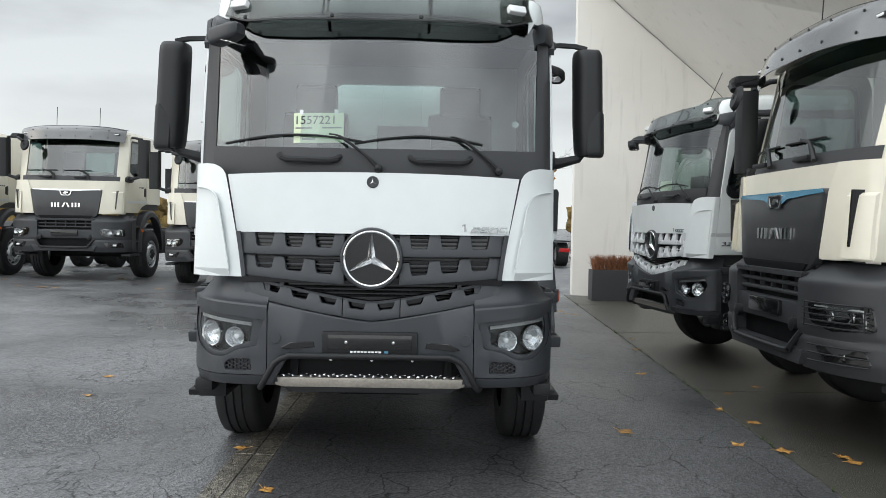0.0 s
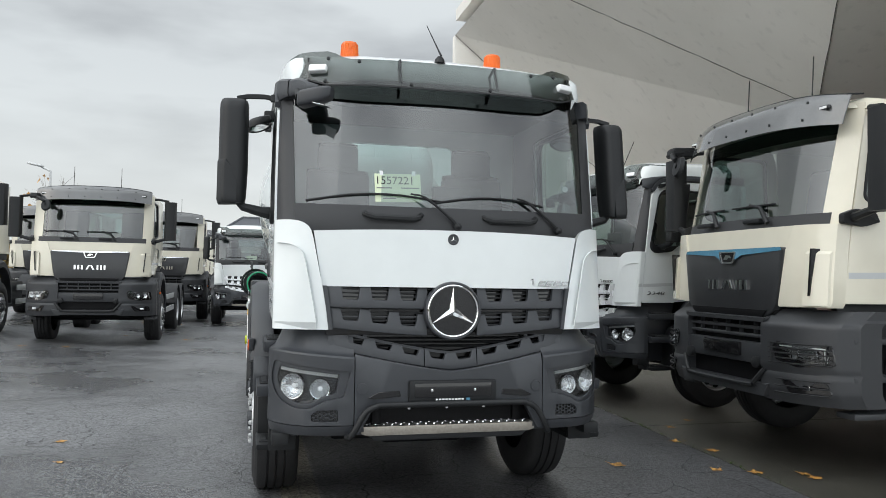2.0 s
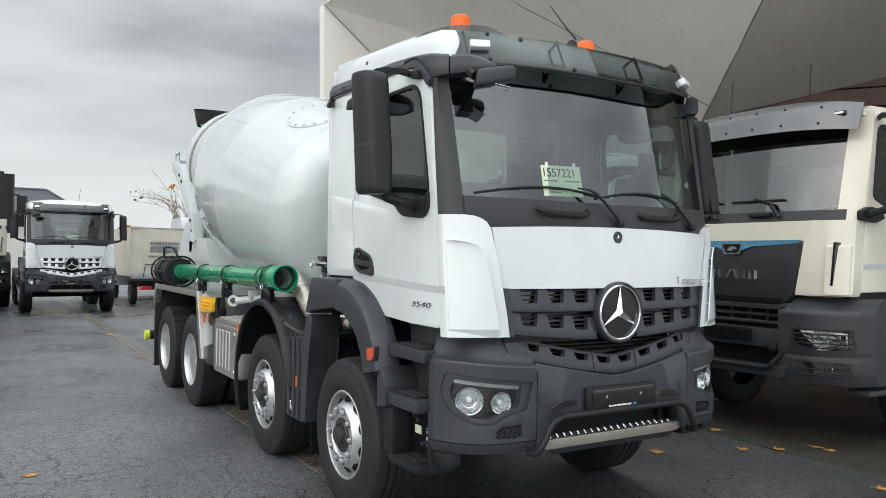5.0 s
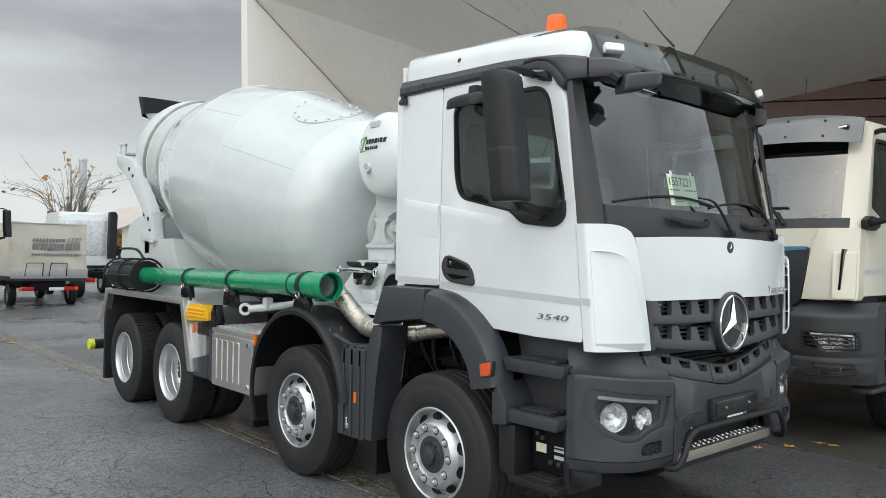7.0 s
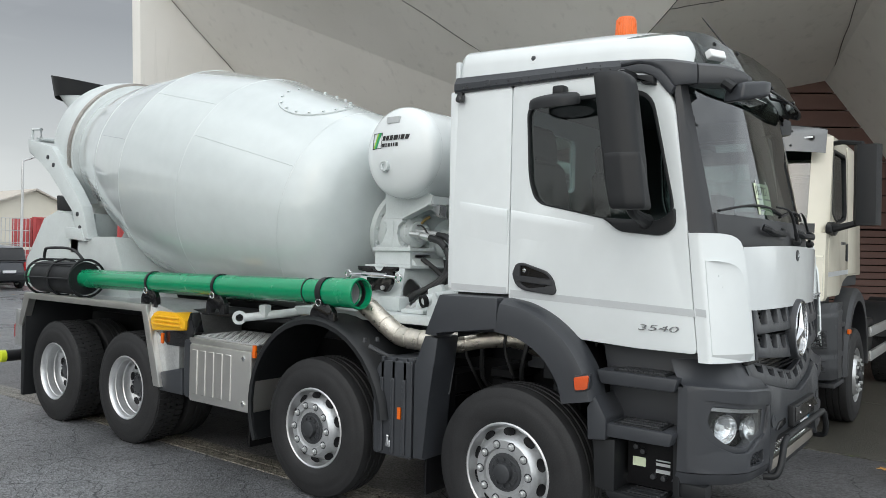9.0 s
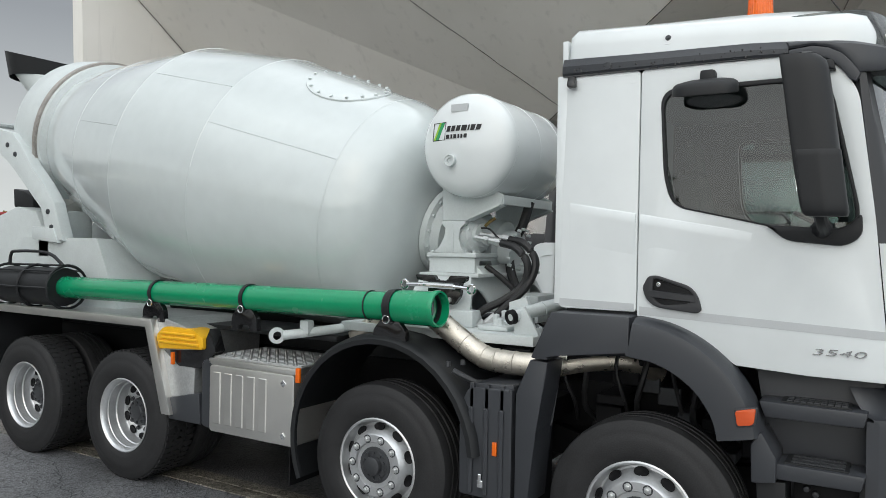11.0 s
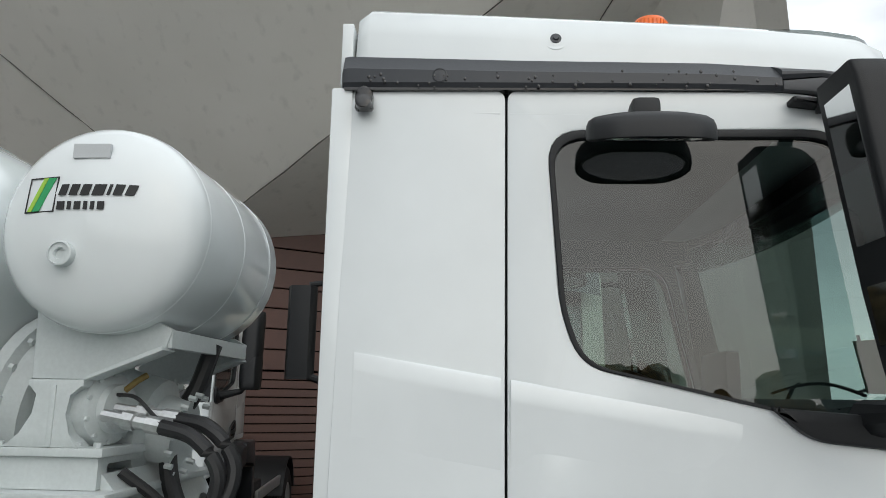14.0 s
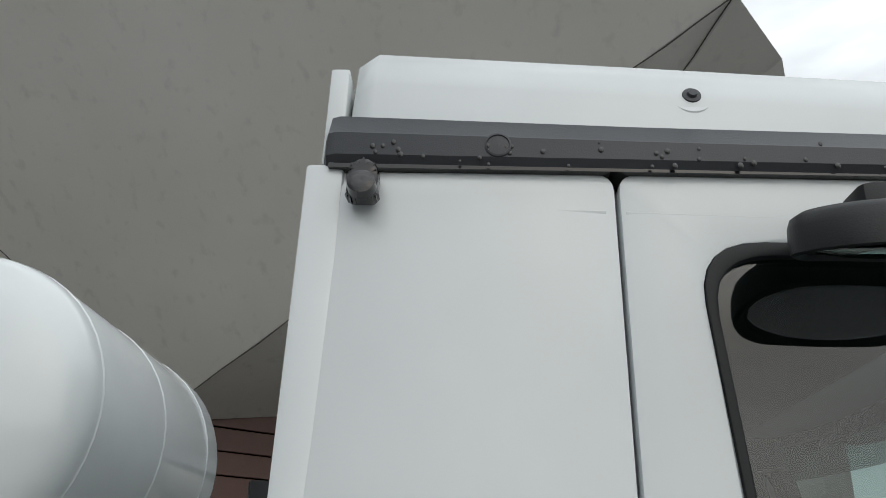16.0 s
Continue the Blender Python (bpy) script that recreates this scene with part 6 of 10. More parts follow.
def interior(truck, note):
    """Dashboard, wheel, seats seen through the glass."""
    dash = part("dashboard", P(rounded([(0.30, 1.60), (0.22, 2.02), (0.34, 2.10), (0.62, 2.07), (0.72, 1.95), (0.66, 1.60)], 0.04, 3), -1.04, 1.04, 0.02), M_TRIM, truck)
    part("dash_screen", B((-0.02, 0.50, 2.06), (0.34, 0.56, 2.28), 0.02), M_DARK, dash)
    sw = Matrix.Translation((0.52, 0.66, 2.10)) @ Matrix.Rotation(radians(28), 4, "X")
    bm = bmesh.new()
    tube(bm, [sw @ Vector((0.22 * math.cos(a), 0.22 * math.sin(a), 0)) for a in lin(0, 2 * math.pi, 24)], 0.017, 8)
    for a in (0.2, math.pi - 0.2, -math.pi / 2):
        tube(bm, [sw @ Vector((0, 0, -0.02)), sw @ Vector((0.21 * math.cos(a), 0.21 * math.sin(a), 0))], 0.02, 6)
    lathe(bm, [(-0.03, 0.075), (0.0, 0.07), (0.006, 0)], sw, 16)
    tube(bm, [sw @ Vector((0, 0, -0.02)), (0.52, 0.62, 1.7)], 0.04, 8)
    part("steering_wheel", bm, M_DARK, truck)
    for x in (-0.58, 0.56):
        seat = part("cab_seat", B((x - 0.26, 0.92, 1.62), (x + 0.26, 1.42, 1.92), 0.06, 3), M_SEAT, truck)
        part("backrest", P(rounded([(1.36, 1.85), (1.50, 2.50), (1.60, 2.50), (1.52, 1.85)], 0.05, 4), x - 0.25, x + 0.25, 0.04, seg=3), M_SEAT, seat)
        part("headrest", P(rounded([(1.49, 2.47), (1.52, 2.72), (1.62, 2.72), (1.60, 2.47)], 0.04, 4), x - 0.16, x + 0.16, 0.04, seg=3), M_SEAT, seat)
    part("tunnel", B((-0.25, 0.9, 1.6), (0.25, 1.8, 1.95), 0.04), M_TRIM, truck)
    if note:
        pm = Matrix.Translation((-0.345, glass_y(-0.345, 2.2) + 0.012, 2.205)) @ Matrix.Rotation(radians(-1.5), 4, "Y") @ Matrix.Rotation(radians(-11), 4, "X")
        nt = part("paper_note", B((-0.152, -0.001, -0.09), (0.152, 0.001, 0.10), m=pm), M_PAPER, truck, "pale green paper note with a stock number")
        text("number_print", "1557221", 0.075, pm @ Matrix.Translation((-0.02, -0.003, 0.052)) @ FRONT, M_INK, nt, 0.0004)
        bm = bmesh.new()
        for (u, v, w_) in ((-0.14, 0.0, 0.10), (0.02, 0.0, 0.12), (-0.10, -0.05, 0.09), (-0.10, -0.07, 0.08)):
            box(bm, (u, -0.003, v), (u + w_, -0.0015, v + 0.008), m=pm)
        part("print_bars", bm, M_GREYINK, nt)
        part("tape", B((-0.118, -0.003, 0.09), (-0.095, -0.002, 0.12), m=pm), M_LAMPW, nt)
        part("tape", B((0.095, -0.003, 0.09), (0.12, -0.002, 0.12), m=pm), M_LAMPW, nt)
        part("round_sticker", lathe(bmesh.new(), [(0, 0.021), (0.001, 0.021), (0.001, 0)], Matrix.Translation((0.87, glass_y(0.87, 2.3) + 0.008, 2.265)) @ Matrix.Rotation(radians(90), 4, "X"), 18), M_STRIPE, truck)

# ---- concrete mixer truck ----
mixer = thing("mixer_truck", "white four-axle concrete mixer truck with a pale drum, parked on asphalt", "truck")
arocs_cab(mixer, M_BUMPER, True, True)
for y in (1.385, 3.095):
    wheel(mixer, Vector((-1.20, y, 0.522)), -1, "front")
    wheel(mixer, Vector((1.20, y, 0.522)), 1, "front")
for y in (5.59, 6.99):
    wheel(mixer, Vector((-1.255, y, 0.522)), -1, "rear")
    wheel(mixer, Vector((1.255, y, 0.522)), 1, "rear")
    for sd in (-1, 1):
        iw = part("inner_tyre", lathe(bmesh.new(), tyre_profile(0.522, 0.31), Matrix.Translation((sd * 0.91, y, 0.522)) @ Matrix.Rotation(radians(90 * sd), 4, "Y"), 40), M_RUBBER, mixer)
# model number on the door
text("model_number", "3540", 0.105, Matrix.Translation((-1.124, 0.468, 1.463)) @ LEFT @ Matrix(((1.12, 0.20, 0, 0), (0, 0.43, 0, 0), (0, 0, 1, 0), (0, 0, 0, 1))), M_GLYPH, mixer, 0.004, "grey metal model number", thin=0.0010)
# roof fittings
for x, lab in ((-0.58, ""), (0.54, "")):
    bc = part("beacon", lathe(bmesh.new(), [(3.24, 0.0), (3.24, 0.064), (3.246, 0.067), (3.365, 0.060), (3.378, 0.052), (3.382, 0.0)], Matrix.Translation((x, 0.93, 0.0)), 28), M_ORANGE, mixer, "orange rotating beacon on the roof")
    part("base", lathe(bmesh.new(), [(3.18, 0.075), (3.24, 0.074), (3.250, 0.068)], Matrix.Translation((x, 0.93, 0.0)), 24), M_DARK, bc)
    bm = bmesh.new()
    for i in range(28):
        a = 2 * math.pi * i / 28
        tube(bm, [(x + r * math.cos(a), 0.93 + r * math.sin(a), z) for r, z in ((0.0655, 3.25), (0.0595, 3.362))], 0.0042, 5)
    part("lens_rib", bm, M_ORANGE, bc)
an = part("antenna", tube(bmesh.new(), [(0.0, 0.42, 3.19), (-0.02, 0.50, 3.29), (-0.06, 0.62, 3.46)], [0.008, 0.005, 0.003], 6), M_DARK, mixer)
part("foot", lathe(bmesh.new(), [(0, 0.04), (0.03, 0.032), (0.05, 0.015), (0.05, 0)], Matrix.Translation((0.0, 0.46, 3.145)), 14), M_DARK, an)
for sd in (-1, 1):
    rb = part("roof_bolt", lathe(bmesh.new(), [(0, 0.016), (0.003, 0.015), (0.004, 0.009), (0.009, 0.007), (0.009, 0)], Matrix.Translation((sd * 1.093, 1.305, 3.063)) @ Matrix.Rotation(radians(80 * sd), 4, "Y"), 16), M_HUB, mixer)
    part("dimple", lathe(bmesh.new(), [(-0.006, 0.040), (-0.0015, 0.034), (-0.002, 0.024), (-0.004, 0.015)], Matrix.Translation((sd * 1.094, 1.305, 3.063)) @ Matrix.Rotation(radians(80 * sd), 4, "Y"), 24), M_WHITE, rb)
sc_ = part("side_camera", P(rounded([(1.802, 2.838), (1.802, 2.885), (1.814, 2.905), (1.838, 2.905), (1.85, 2.885), (1.85, 2.838)], 0.012, 3), -1.115, -1.15, 0.01), M_GLOSSK, mixer, "small black side camera at the cab corner")
part("camera_eye", lathe(bmesh.new(), [(0, 0.022), (0.016, 0.021), (0.02, 0.012), (0.018, 0)], Matrix.Translation((-1.148, 1.825, 2.853)) @ Matrix.Rotation(radians(-80), 4, "Y"), 18), M_GLOSSK, sc_)

# rain drops hanging on the band and the mirror
rs = random.Random(21)
verts, faces = [], []
for i in range(46):
    y, z = rs.uniform(0.7, 1.82), 2.905 + rs.random() * 0.045
    r = rs.uniform(0.0022, 0.005)
    k = len(verts)
    verts += [(-1.1285, y + r * math.cos(a), z + 1.25 * r * math.sin(a)) for a in lin(0, 2 * math.pi, 8)[:-1]] + [(-1.1285 - r * 0.7, y, z - r * 0.3)]
    faces += [(k + q, k + (q + 1) % 8, k + 8) for q in range(8)]
me = bpy.data.meshes.new("rain_water")
me.from_pydata(verts, [], faces)
me.shade_smooth()
me.materials.append(M_GLOSSK)
drops = new("rain_water", me)
drops.parent = mixer
tagged(drops, "small rain drops on the dark band", kind="stuff")

# chassis
ch = part("chassis_rail", B((-0.45, 0.6, 0.78), (-0.36, 8.2, 1.08), 0.01), M_CHASSIS, mixer)
part("chassis_rail", B((0.36, 0.6, 0.78), (0.45, 8.2, 1.08), 0.01), M_CHASSIS, mixer)
for y in (1.36, 3.06, 5.555, 6.93):
    part("axle", tube(bmesh.new(), [(-0.95, y, 0.52), (0.95, y, 0.52)], 0.08, 12), M_CHASSIS, mixer)
# unseen underbody parts down to the flaps, added to block light beneath the truck
for y in (1.36, 3.06):
    part("axle_beam", B((-0.62, y - 0.10, 0.36), (0.62, y + 0.10, 0.56), 0.03), M_CHASSIS, mixer)
for y in (5.555, 6.93):
    part("differential", lathe(bmesh.new(), [(-0.24, 0.0), (-0.22, 0.16), (-0.10, 0.25), (0.10, 0.25), (0.22, 0.16), (0.24, 0.0)], Matrix.Translation((0, y, 0.52)) @ Matrix.Rotation(radians(90), 4, "Y"), 20), M_CHASSIS, mixer)
part("oil_sump", P(rounded([(0.75, 0.70), (0.80, 0.42), (1.75, 0.36), (1.95, 0.70)], 0.05, 3), -0.30, 0.30, 0.03), M_CHASSIS, mixer)
part("transmission", P(rounded([(2.0, 0.50), (2.9, 0.56), (2.9, 1.0), (2.0, 1.1)], 0.08, 3), -0.27, 0.27, 0.05), M_CHASSIS, mixer)
part("drive_shaft", tube(bmesh.new(), [(0, 2.9, 0.78), (0, 5.4, 0.60)], 0.06, 12), M_CHASSIS, mixer)
for sd in (-1, 1):
    for y in (1.36, 3.06):
        part("leaf_spring", loft(bmesh.new(), [[(sd * 0.40, y + t * 0.85, 0.60 + 0.14 * t * t), (sd * 0.49, y + t * 0.85, 0.60 + 0.14 * t * t), (sd * 0.49, y + t * 0.85, 0.67 + 0.12 * t * t), (sd * 0.40, y + t * 0.85, 0.67 + 0.12 * t * t)] for t in lin(-1, 1, 10)]), M_CHASSIS, mixer)
    for y in (2.02, 3.85, 7.70):
        part("mud_flap", B((min(sd * 0.86, sd * 1.18), y, 0.24), (max(sd * 0.86, sd * 1.18), y + 0.014, 0.90), 0.004, 1), M_CHASSIS, mixer)
rs = random.Random(11)
for i in range(26):
    y, z = 0.75 + rs.random() * 1.5, 0.75 + rs.random() * 0.6
    part("engine_cover", B((-0.85 + rs.random() * 0.2, y, z), (-0.45, y + 0.06 + rs.random() * 0.16, z + 0.04 + rs.random() * 0.12), 0.006, 1), M_CHASSIS if i % 4 else M_HUB, mixer)
part("engine_block", B((-0.42, 0.7, 0.7), (0.42, 2.1, 1.45), 0.05), M_CHASSIS, mixer)
for i in range(7):
    y = 0.95 + i * 0.16
    part("brake_hose", tube(bmesh.new(), spline([(-0.80, y, 1.42), (-0.84, y + 0.05, 1.2 + 0.05 * (i % 3)), (-0.78, y + 0.1 * (i % 2), 1.0), (-0.60, y + 0.05, 0.86)], 4), 0.012 + 0.006 * (i % 2), 6), M_HOSE, mixer)

# second-axle mudguard
rings = []
for a in lin(0.10, math.pi + 0.42, 22):
    c = Vector((0, 3.06, 0.63))
    d = Vector((0, -math.cos(a), math.sin(a)))
    R0 = 0.722
    rings.append([c + d * r + Vector((x, 0, 0)) for x, r in ((-1.265, R0 - 0.045), (-1.268, R0 - 0.012), (-1.25, R0 + 0.006), (-1.20, R0 + 0.02), (-0.62, R0 + 0.02), (-0.62, R0 + 0.002), (-1.20, R0 + 0.002), (-1.235, R0 - 0.012), (-1.24, R0 - 0.045))])
part("mudguard", loft(bmesh.new(), rings), M_DARK, mixer, "black plastic mudguard over the second axle")
part("mudguard", loft(bmesh.new(), [[(-p[0], p[1], p[2]) for p in r] for r in rings]), M_DARK, mixer)
bm = bmesh.new()
tube(bm, [(-1.22, 2.52, 1.19), (-1.15, 2.40, 1.12), (-0.6, 2.36, 1.05)], 0.018, 8)
for q in ((-1.235, 2.545, 1.215), (-1.19, 2.47, 1.225)):
    lathe(bm, [(0, 0.016), (0.03, 0.014), (0.03, 0)], Matrix.Translation(q), 8)
part("mudguard_stay", bm, M_HUB, mixer)

# battery / tool box between the first axles
tb = part("tool_box", P(rounded([(2.125, 0.46), (2.47, 0.46), (2.47, 0.98), (2.41, 1.10), (2.125, 1.12)], 0.02, 3), -0.80, -1.215, 0.014), M_BUMPER, mixer, "grey ribbed plastic tool box")
part("box_lid", P(rounded([(2.125, 1.00), (2.47, 0.97), (2.40, 1.125), (2.125, 1.14)], 0.02, 3), -0.78, -1.19, 0.012), M_BUMPER, tb)
for yy in (2.19, 2.29, 2.39):
    part("rib", B((-1.232, yy - 0.014, 0.48), (-1.205, yy + 0.014, 0.99), 0.006, 1), M_BUMPER, tb)
    part("rib", P([(yy - 0.014, 0.985), (yy + 0.014, 0.985), (yy + 0.014, 1.13), (yy - 0.014, 1.13)], -1.215, -1.19, 0.004), M_BUMPER, tb)
part("side_marker", B((-1.228, 2.215, 0.72), (-1.212, 2.245, 0.80), 0.005), M_ORANGE, tb)
bm = bmesh.new()
box(bm, (-1.232, 2.30, 0.52), (-1.215, 2.34, 0.565), 0.004, 1)
box(bm, (-1.242, 2.308, 0.54), (-1.222, 2.33, 0.605), 0.005, 1)
part("latch", bm, M_CHROME, tb)

# exhaust after-treatment cabinet with chequer-plate top
ec = part("exhaust_cabinet", P(rounded([(3.765, 0.535), (4.60, 0.535), (4.60, 1.03), (3.765, 1.03)], 0.03, 3), -0.66, -1.245, 0.015), M_STEEL, mixer, "brushed steel exhaust cabinet with ribbed front")
bm = bmesh.new()
for i in range(5):
    y = 4.02 + i * 0.115
    box(bm, (-1.252, y, 0.60), (-1.238, y + 0.075, 0.98), 0.005, 1)
part("rib", bm, M_STEEL, ec)
part("cabinet_end", P(rounded([(4.58, 0.54), (4.70, 0.56), (4.70, 1.05), (4.58, 1.08)], 0.03, 3), -0.62, -1.235, 0.02), M_BUMPER, ec)
part("top_lip", P([(3.76, 1.03), (4.62, 1.03), (4.62, 1.075), (3.76, 1.075)], -1.235, -1.06, 0.008), M_STEEL, ec)
tp = part("chequer_plate", B((-1.20, 3.74, 1.075), (-0.62, 4.64, 1.09), 0.003, 1), M_GALV, ec)
bm = bmesh.new()
for i in range(20):
    for j in range(12):
        a = 0.6 if (i + j) % 2 else -0.6
        box(bm, (-0.017, -0.005, 0), (0.017, 0.005, 0.005), 0, m=Matrix.Translation((-1.17 + j * 0.046, 3.775 + i * 0.044, 1.089)) @ Matrix.Rotation(a, 4, "Z"))
part("tread_lug", bm, M_GALV, tp, smooth=0)
for zz in (0.965, 0.60):
    part("catch", lathe(bmesh.new(), [(0, 0.026), (0.006, 0.024), (0.008, 0)], Matrix.Translation((-1.247, 3.86, zz)) @ Matrix.Rotation(radians(-90), 4, "Y"), 4), M_CHROME, ec)
part("side_marker", B((-1.25, 3.715, 0.985), (-1.23, 3.75, 1.085), 0.004), M_ORANGE, mixer)
part("side_marker", B((-1.262, 4.985, 0.99), (-1.242, 5.015, 1.085), 0.004), M_ORANGE, mixer)

# wrapped exhaust pipe
ex_pts = spline([(-0.88, 1.95, 1.24), (-0.98, 2.08, 1.235), (-1.00, 2.30, 1.24), (-1.00, 2.46, 1.27), (-1.00, 2.72, 1.43), (-0.98, 2.90, 1.52), (-0.95, 3.06, 1.545), (-0.90, 3.22, 1.48), (-0.86, 3.35, 1.39), (-0.84, 3.55, 1.28)], 5)
exh = part("exhaust_pipe", tube(bmesh.new(), ex_pts, 0.072, 18), M_FOIL, mixer, "exhaust pipe wrapped in dimpled heat foil")
for i in range(2, len(ex_pts) - 2, 3):
    d = (ex_pts[i + 1] - ex_pts[i - 1]).normalized()
    rot = Vector((0, 0, 1)).rotation_difference(d).to_matrix().to_4x4()
    part("wrap_band", lathe(bmesh.new(), [(-0.007, 0.071), (-0.003, 0.0755), (0.003, 0.0755), (0.007, 0.071)], Matrix.Translation(ex_pts[i]) @ rot, 18), M_FOIL, exh)
part("turbo_pipe", tube(bmesh.new(), spline([(-0.60, 1.45, 1.20), (-0.75, 1.60, 1.28), (-0.82, 1.8, 1.27), (-0.88, 1.95, 1.24)], 4), 0.066, 16), M_FOIL, mixer)

# subframe and mixer stand
part("subframe_rail", B((-0.50, 2.2, 1.09), (-0.38, 8.2, 1.27), 0.01), M_DARK, mixer)
part("subframe_rail", B((0.38, 2.2, 1.09), (0.50, 8.2, 1.27), 0.01), M_DARK, mixer)
part("side_ledge", B((-0.95, 2.12, 1.335), (-0.45, 3.6, 1.395), 0.006), M_GREYW, mixer)
sd_ = part("gearbox_stand", plate(bmesh.new(), [(-0.70, 1.385), (-0.50, 1.72), (0.50, 1.72), (0.70, 1.385)], [rounded([(sg * 0.62, 1.392), (sg * 0.60, 1.56), (sg * 0.47, 1.66), (sg * 0.34, 1.56), (sg * 0.28, 1.392)], [0.005, 0.08, 0.14, 0.08, 0.005], 5) for sg in (-1, 1)], lambda u, v, d: (u, 2.70 + 0.30 * (v - 1.385) + d, v), 0.02, 0.003), M_GREYW, mixer, "pale grey welded gearbox stand with arched openings")
for sd in (-1, 1):
    part("stand_side", P([(2.70, 1.385), (2.80, 1.72), (3.21, 1.72), (3.32, 1.385)], sd * 0.0, sd * 0.018, 0.002, "x", 1, Matrix.Translation((sd * 0.69, 0, 0)) @ Matrix.Translation((0, 0, 1.385)) @ Matrix.Rotation(radians(-30 * sd), 4, "Y") @ Matrix.Diagonal((1, 1, 1.155, 1)) @ Matrix.Translation((0, 0, -1.385))), M_GREYW, sd_)
    part("foot_block", B((min(sd * 0.60, sd * 0.74), 2.66, 1.395), (max(sd * 0.60, sd * 0.74), 2.86, 1.505), 0.012), M_GREYW, sd_)
part("stand_back", P([(-0.70, 1.385), (-0.50, 1.72), (0.50, 1.72), (0.70, 1.385)], 3.20, 3.22, 0.0, "y"), M_GREYW, sd_)
part("stand_top", B((-0.52, 2.74, 1.72), (0.52, 3.23, 1.745), 0.005), M_GREYW, sd_)
part("stand_block", plate(bmesh.new(), [(-0.43, 1.747), (0.43, 1.747), (0.43, 1.855), (-0.43, 1.855)], [rounded([(-0.36, 1.785), (-0.05, 1.785), (-0.05, 1.83), (-0.36, 1.83)], 0.01, 2)], lambda u, v, d: (u, 2.82 + d, v), 0.38, 0.006), M_GREYW, sd_)
part("stand_plate", B((-0.45, 2.80, 1.857), (0.45, 3.21, 1.888), 0.005), M_GREYW, sd_)
part("stand_fillet", P([(2.77, 1.745), (2.82, 1.745), (2.82, 1.80)], -0.40, 0.40, 0.0), M_GREYW, sd_)
for i in range(6):
    part("stand_bolt", lathe(bmesh.new(), [(0, 0.015), (0.018, 0.015), (0.020, 0.0)], Matrix.Translation((-0.425, 2.83 + i * 0.07, 1.888)), 6), M_GREYW, sd_)
# rollers on the side: turnbuckle
tk = part("turnbuckle", tube(bmesh.new(), [(-0.72, 3.20, 1.665), (-0.74, 2.92, 1.67), (-0.74, 2.70, 1.655)], 0.014, 8), M_CHROME, mixer)
part("buckle_tube", tube(bmesh.new(), [(-0.73, 3.05, 1.668), (-0.742, 2.80, 1.664)], 0.021, 10), M_CHROME, tk)
for q in ((-0.72, 3.22, 1.665), (-0.74, 2.67, 1.65)):
    part("shackle", tube(bmesh.new(), [Vector(q) + Vector((0, 0.03 * math.cos(a), 0.03 * math.sin(a))) for a in lin(0, 2 * math.pi, 12)], 0.009, 6), M_CHROME, tk)
part("buckle_bracket", P(rounded([(3.144, 1.735), (2.99, 1.735), (2.975, 1.70), (2.88, 1.70), (2.865, 1.735), (2.73, 1.735), (2.735, 1.70), (2.78, 1.69), (2.78, 1.60), (2.83, 1.535), (2.93, 1.555), (2.99, 1.535), (3.04, 1.60), (3.03, 1.69), (3.13, 1.70)], 0.012, 3), -0.66, -0.70, 0.004), M_GLOSSK, mixer)
for y in (2.996, 2.863):
    part("bracket_bolt", lathe(bmesh.new(), [(0, 0.020), (0.014, 0.019), (0.016, 0.0)], Matrix.Translation((-0.70, y, 1.568)) @ Matrix.Rotation(radians(-90), 4, "Y"), 6), M_GALV, mixer)

# gearbox and drive
AX0 = Vector((0, 3.30, 2.05))
AXD = Vector((0, 0.9766, 0.2148)).normalized()
AXM = Matrix.Translation(AX0) @ Vector((0, 0, 1)).rotation_difference(AXD).to_matrix().to_4x4()
gb = part("gearbox", lathe(bmesh.new(), [(-0.62, 0.0), (-0.62, 0.13), (-0.52, 0.135), (-0.50, 0.19), (-0.30, 0.20), (-0.28, 0.235), (-0.12, 0.24), (-0.10, 0.30), (-0.02, 0.30), (0.0, 0.335), (0.05, 0.335), (0.05, 0.2)], AXM, 32), M_GREYW, mixer, "pale grey mixer gearbox with bolted flange")
for r, z, br, bh in ((0.31, -0.005, 0.016, 0.02), (0.16, -0.62, 0.012, 0.03)):
    for i in range(16):
        a = i * math.pi / 8
        part("flange_bolt", lathe(bmesh.new(), [(-bh, br), (0.0, br)], AXM @ Matrix.Translation((r * math.cos(a), r * math.sin(a), z)), 6, True), M_GREYW, gb)
for sd in (-1, 1):
    part("gearbox_yoke", P([(2.88, 1.888), (3.17, 1.888), (3.10, 1.93), (3.06, 2.0), (3.05, 2.07), (3.09, 2.095), (3.09, 2.12), (2.89, 2.12), (2.89, 2.095), (2.94, 2.07), (2.95, 2.0), (2.93, 1.93)], sd * 0.37, sd * 0.45, 0.006), M_GREYW, gb)
    part("yoke_rib", B((sd * 0.41 - 0.045, 2.985, 1.89), (sd * 0.41 + 0.045, 3.005, 2.10), 0.003), M_GREYW, gb)
    for y in (2.92, 3.06):
        part("yoke_bolt", lathe(bmesh.new(), [(0, 0.016), (0.02, 0.015), (0.022, 0)], Matrix.Translation((sd * 0.41, y, 2.12)), 6), M_GREYW, gb)
MOT = Matrix.Translation((-0.30, 2.86, 2.02)) @ Vector((0, 0, 1)).rotation_difference(Vector((-0.30, -1.0, 0.0)).normalized()).to_matrix().to_4x4()
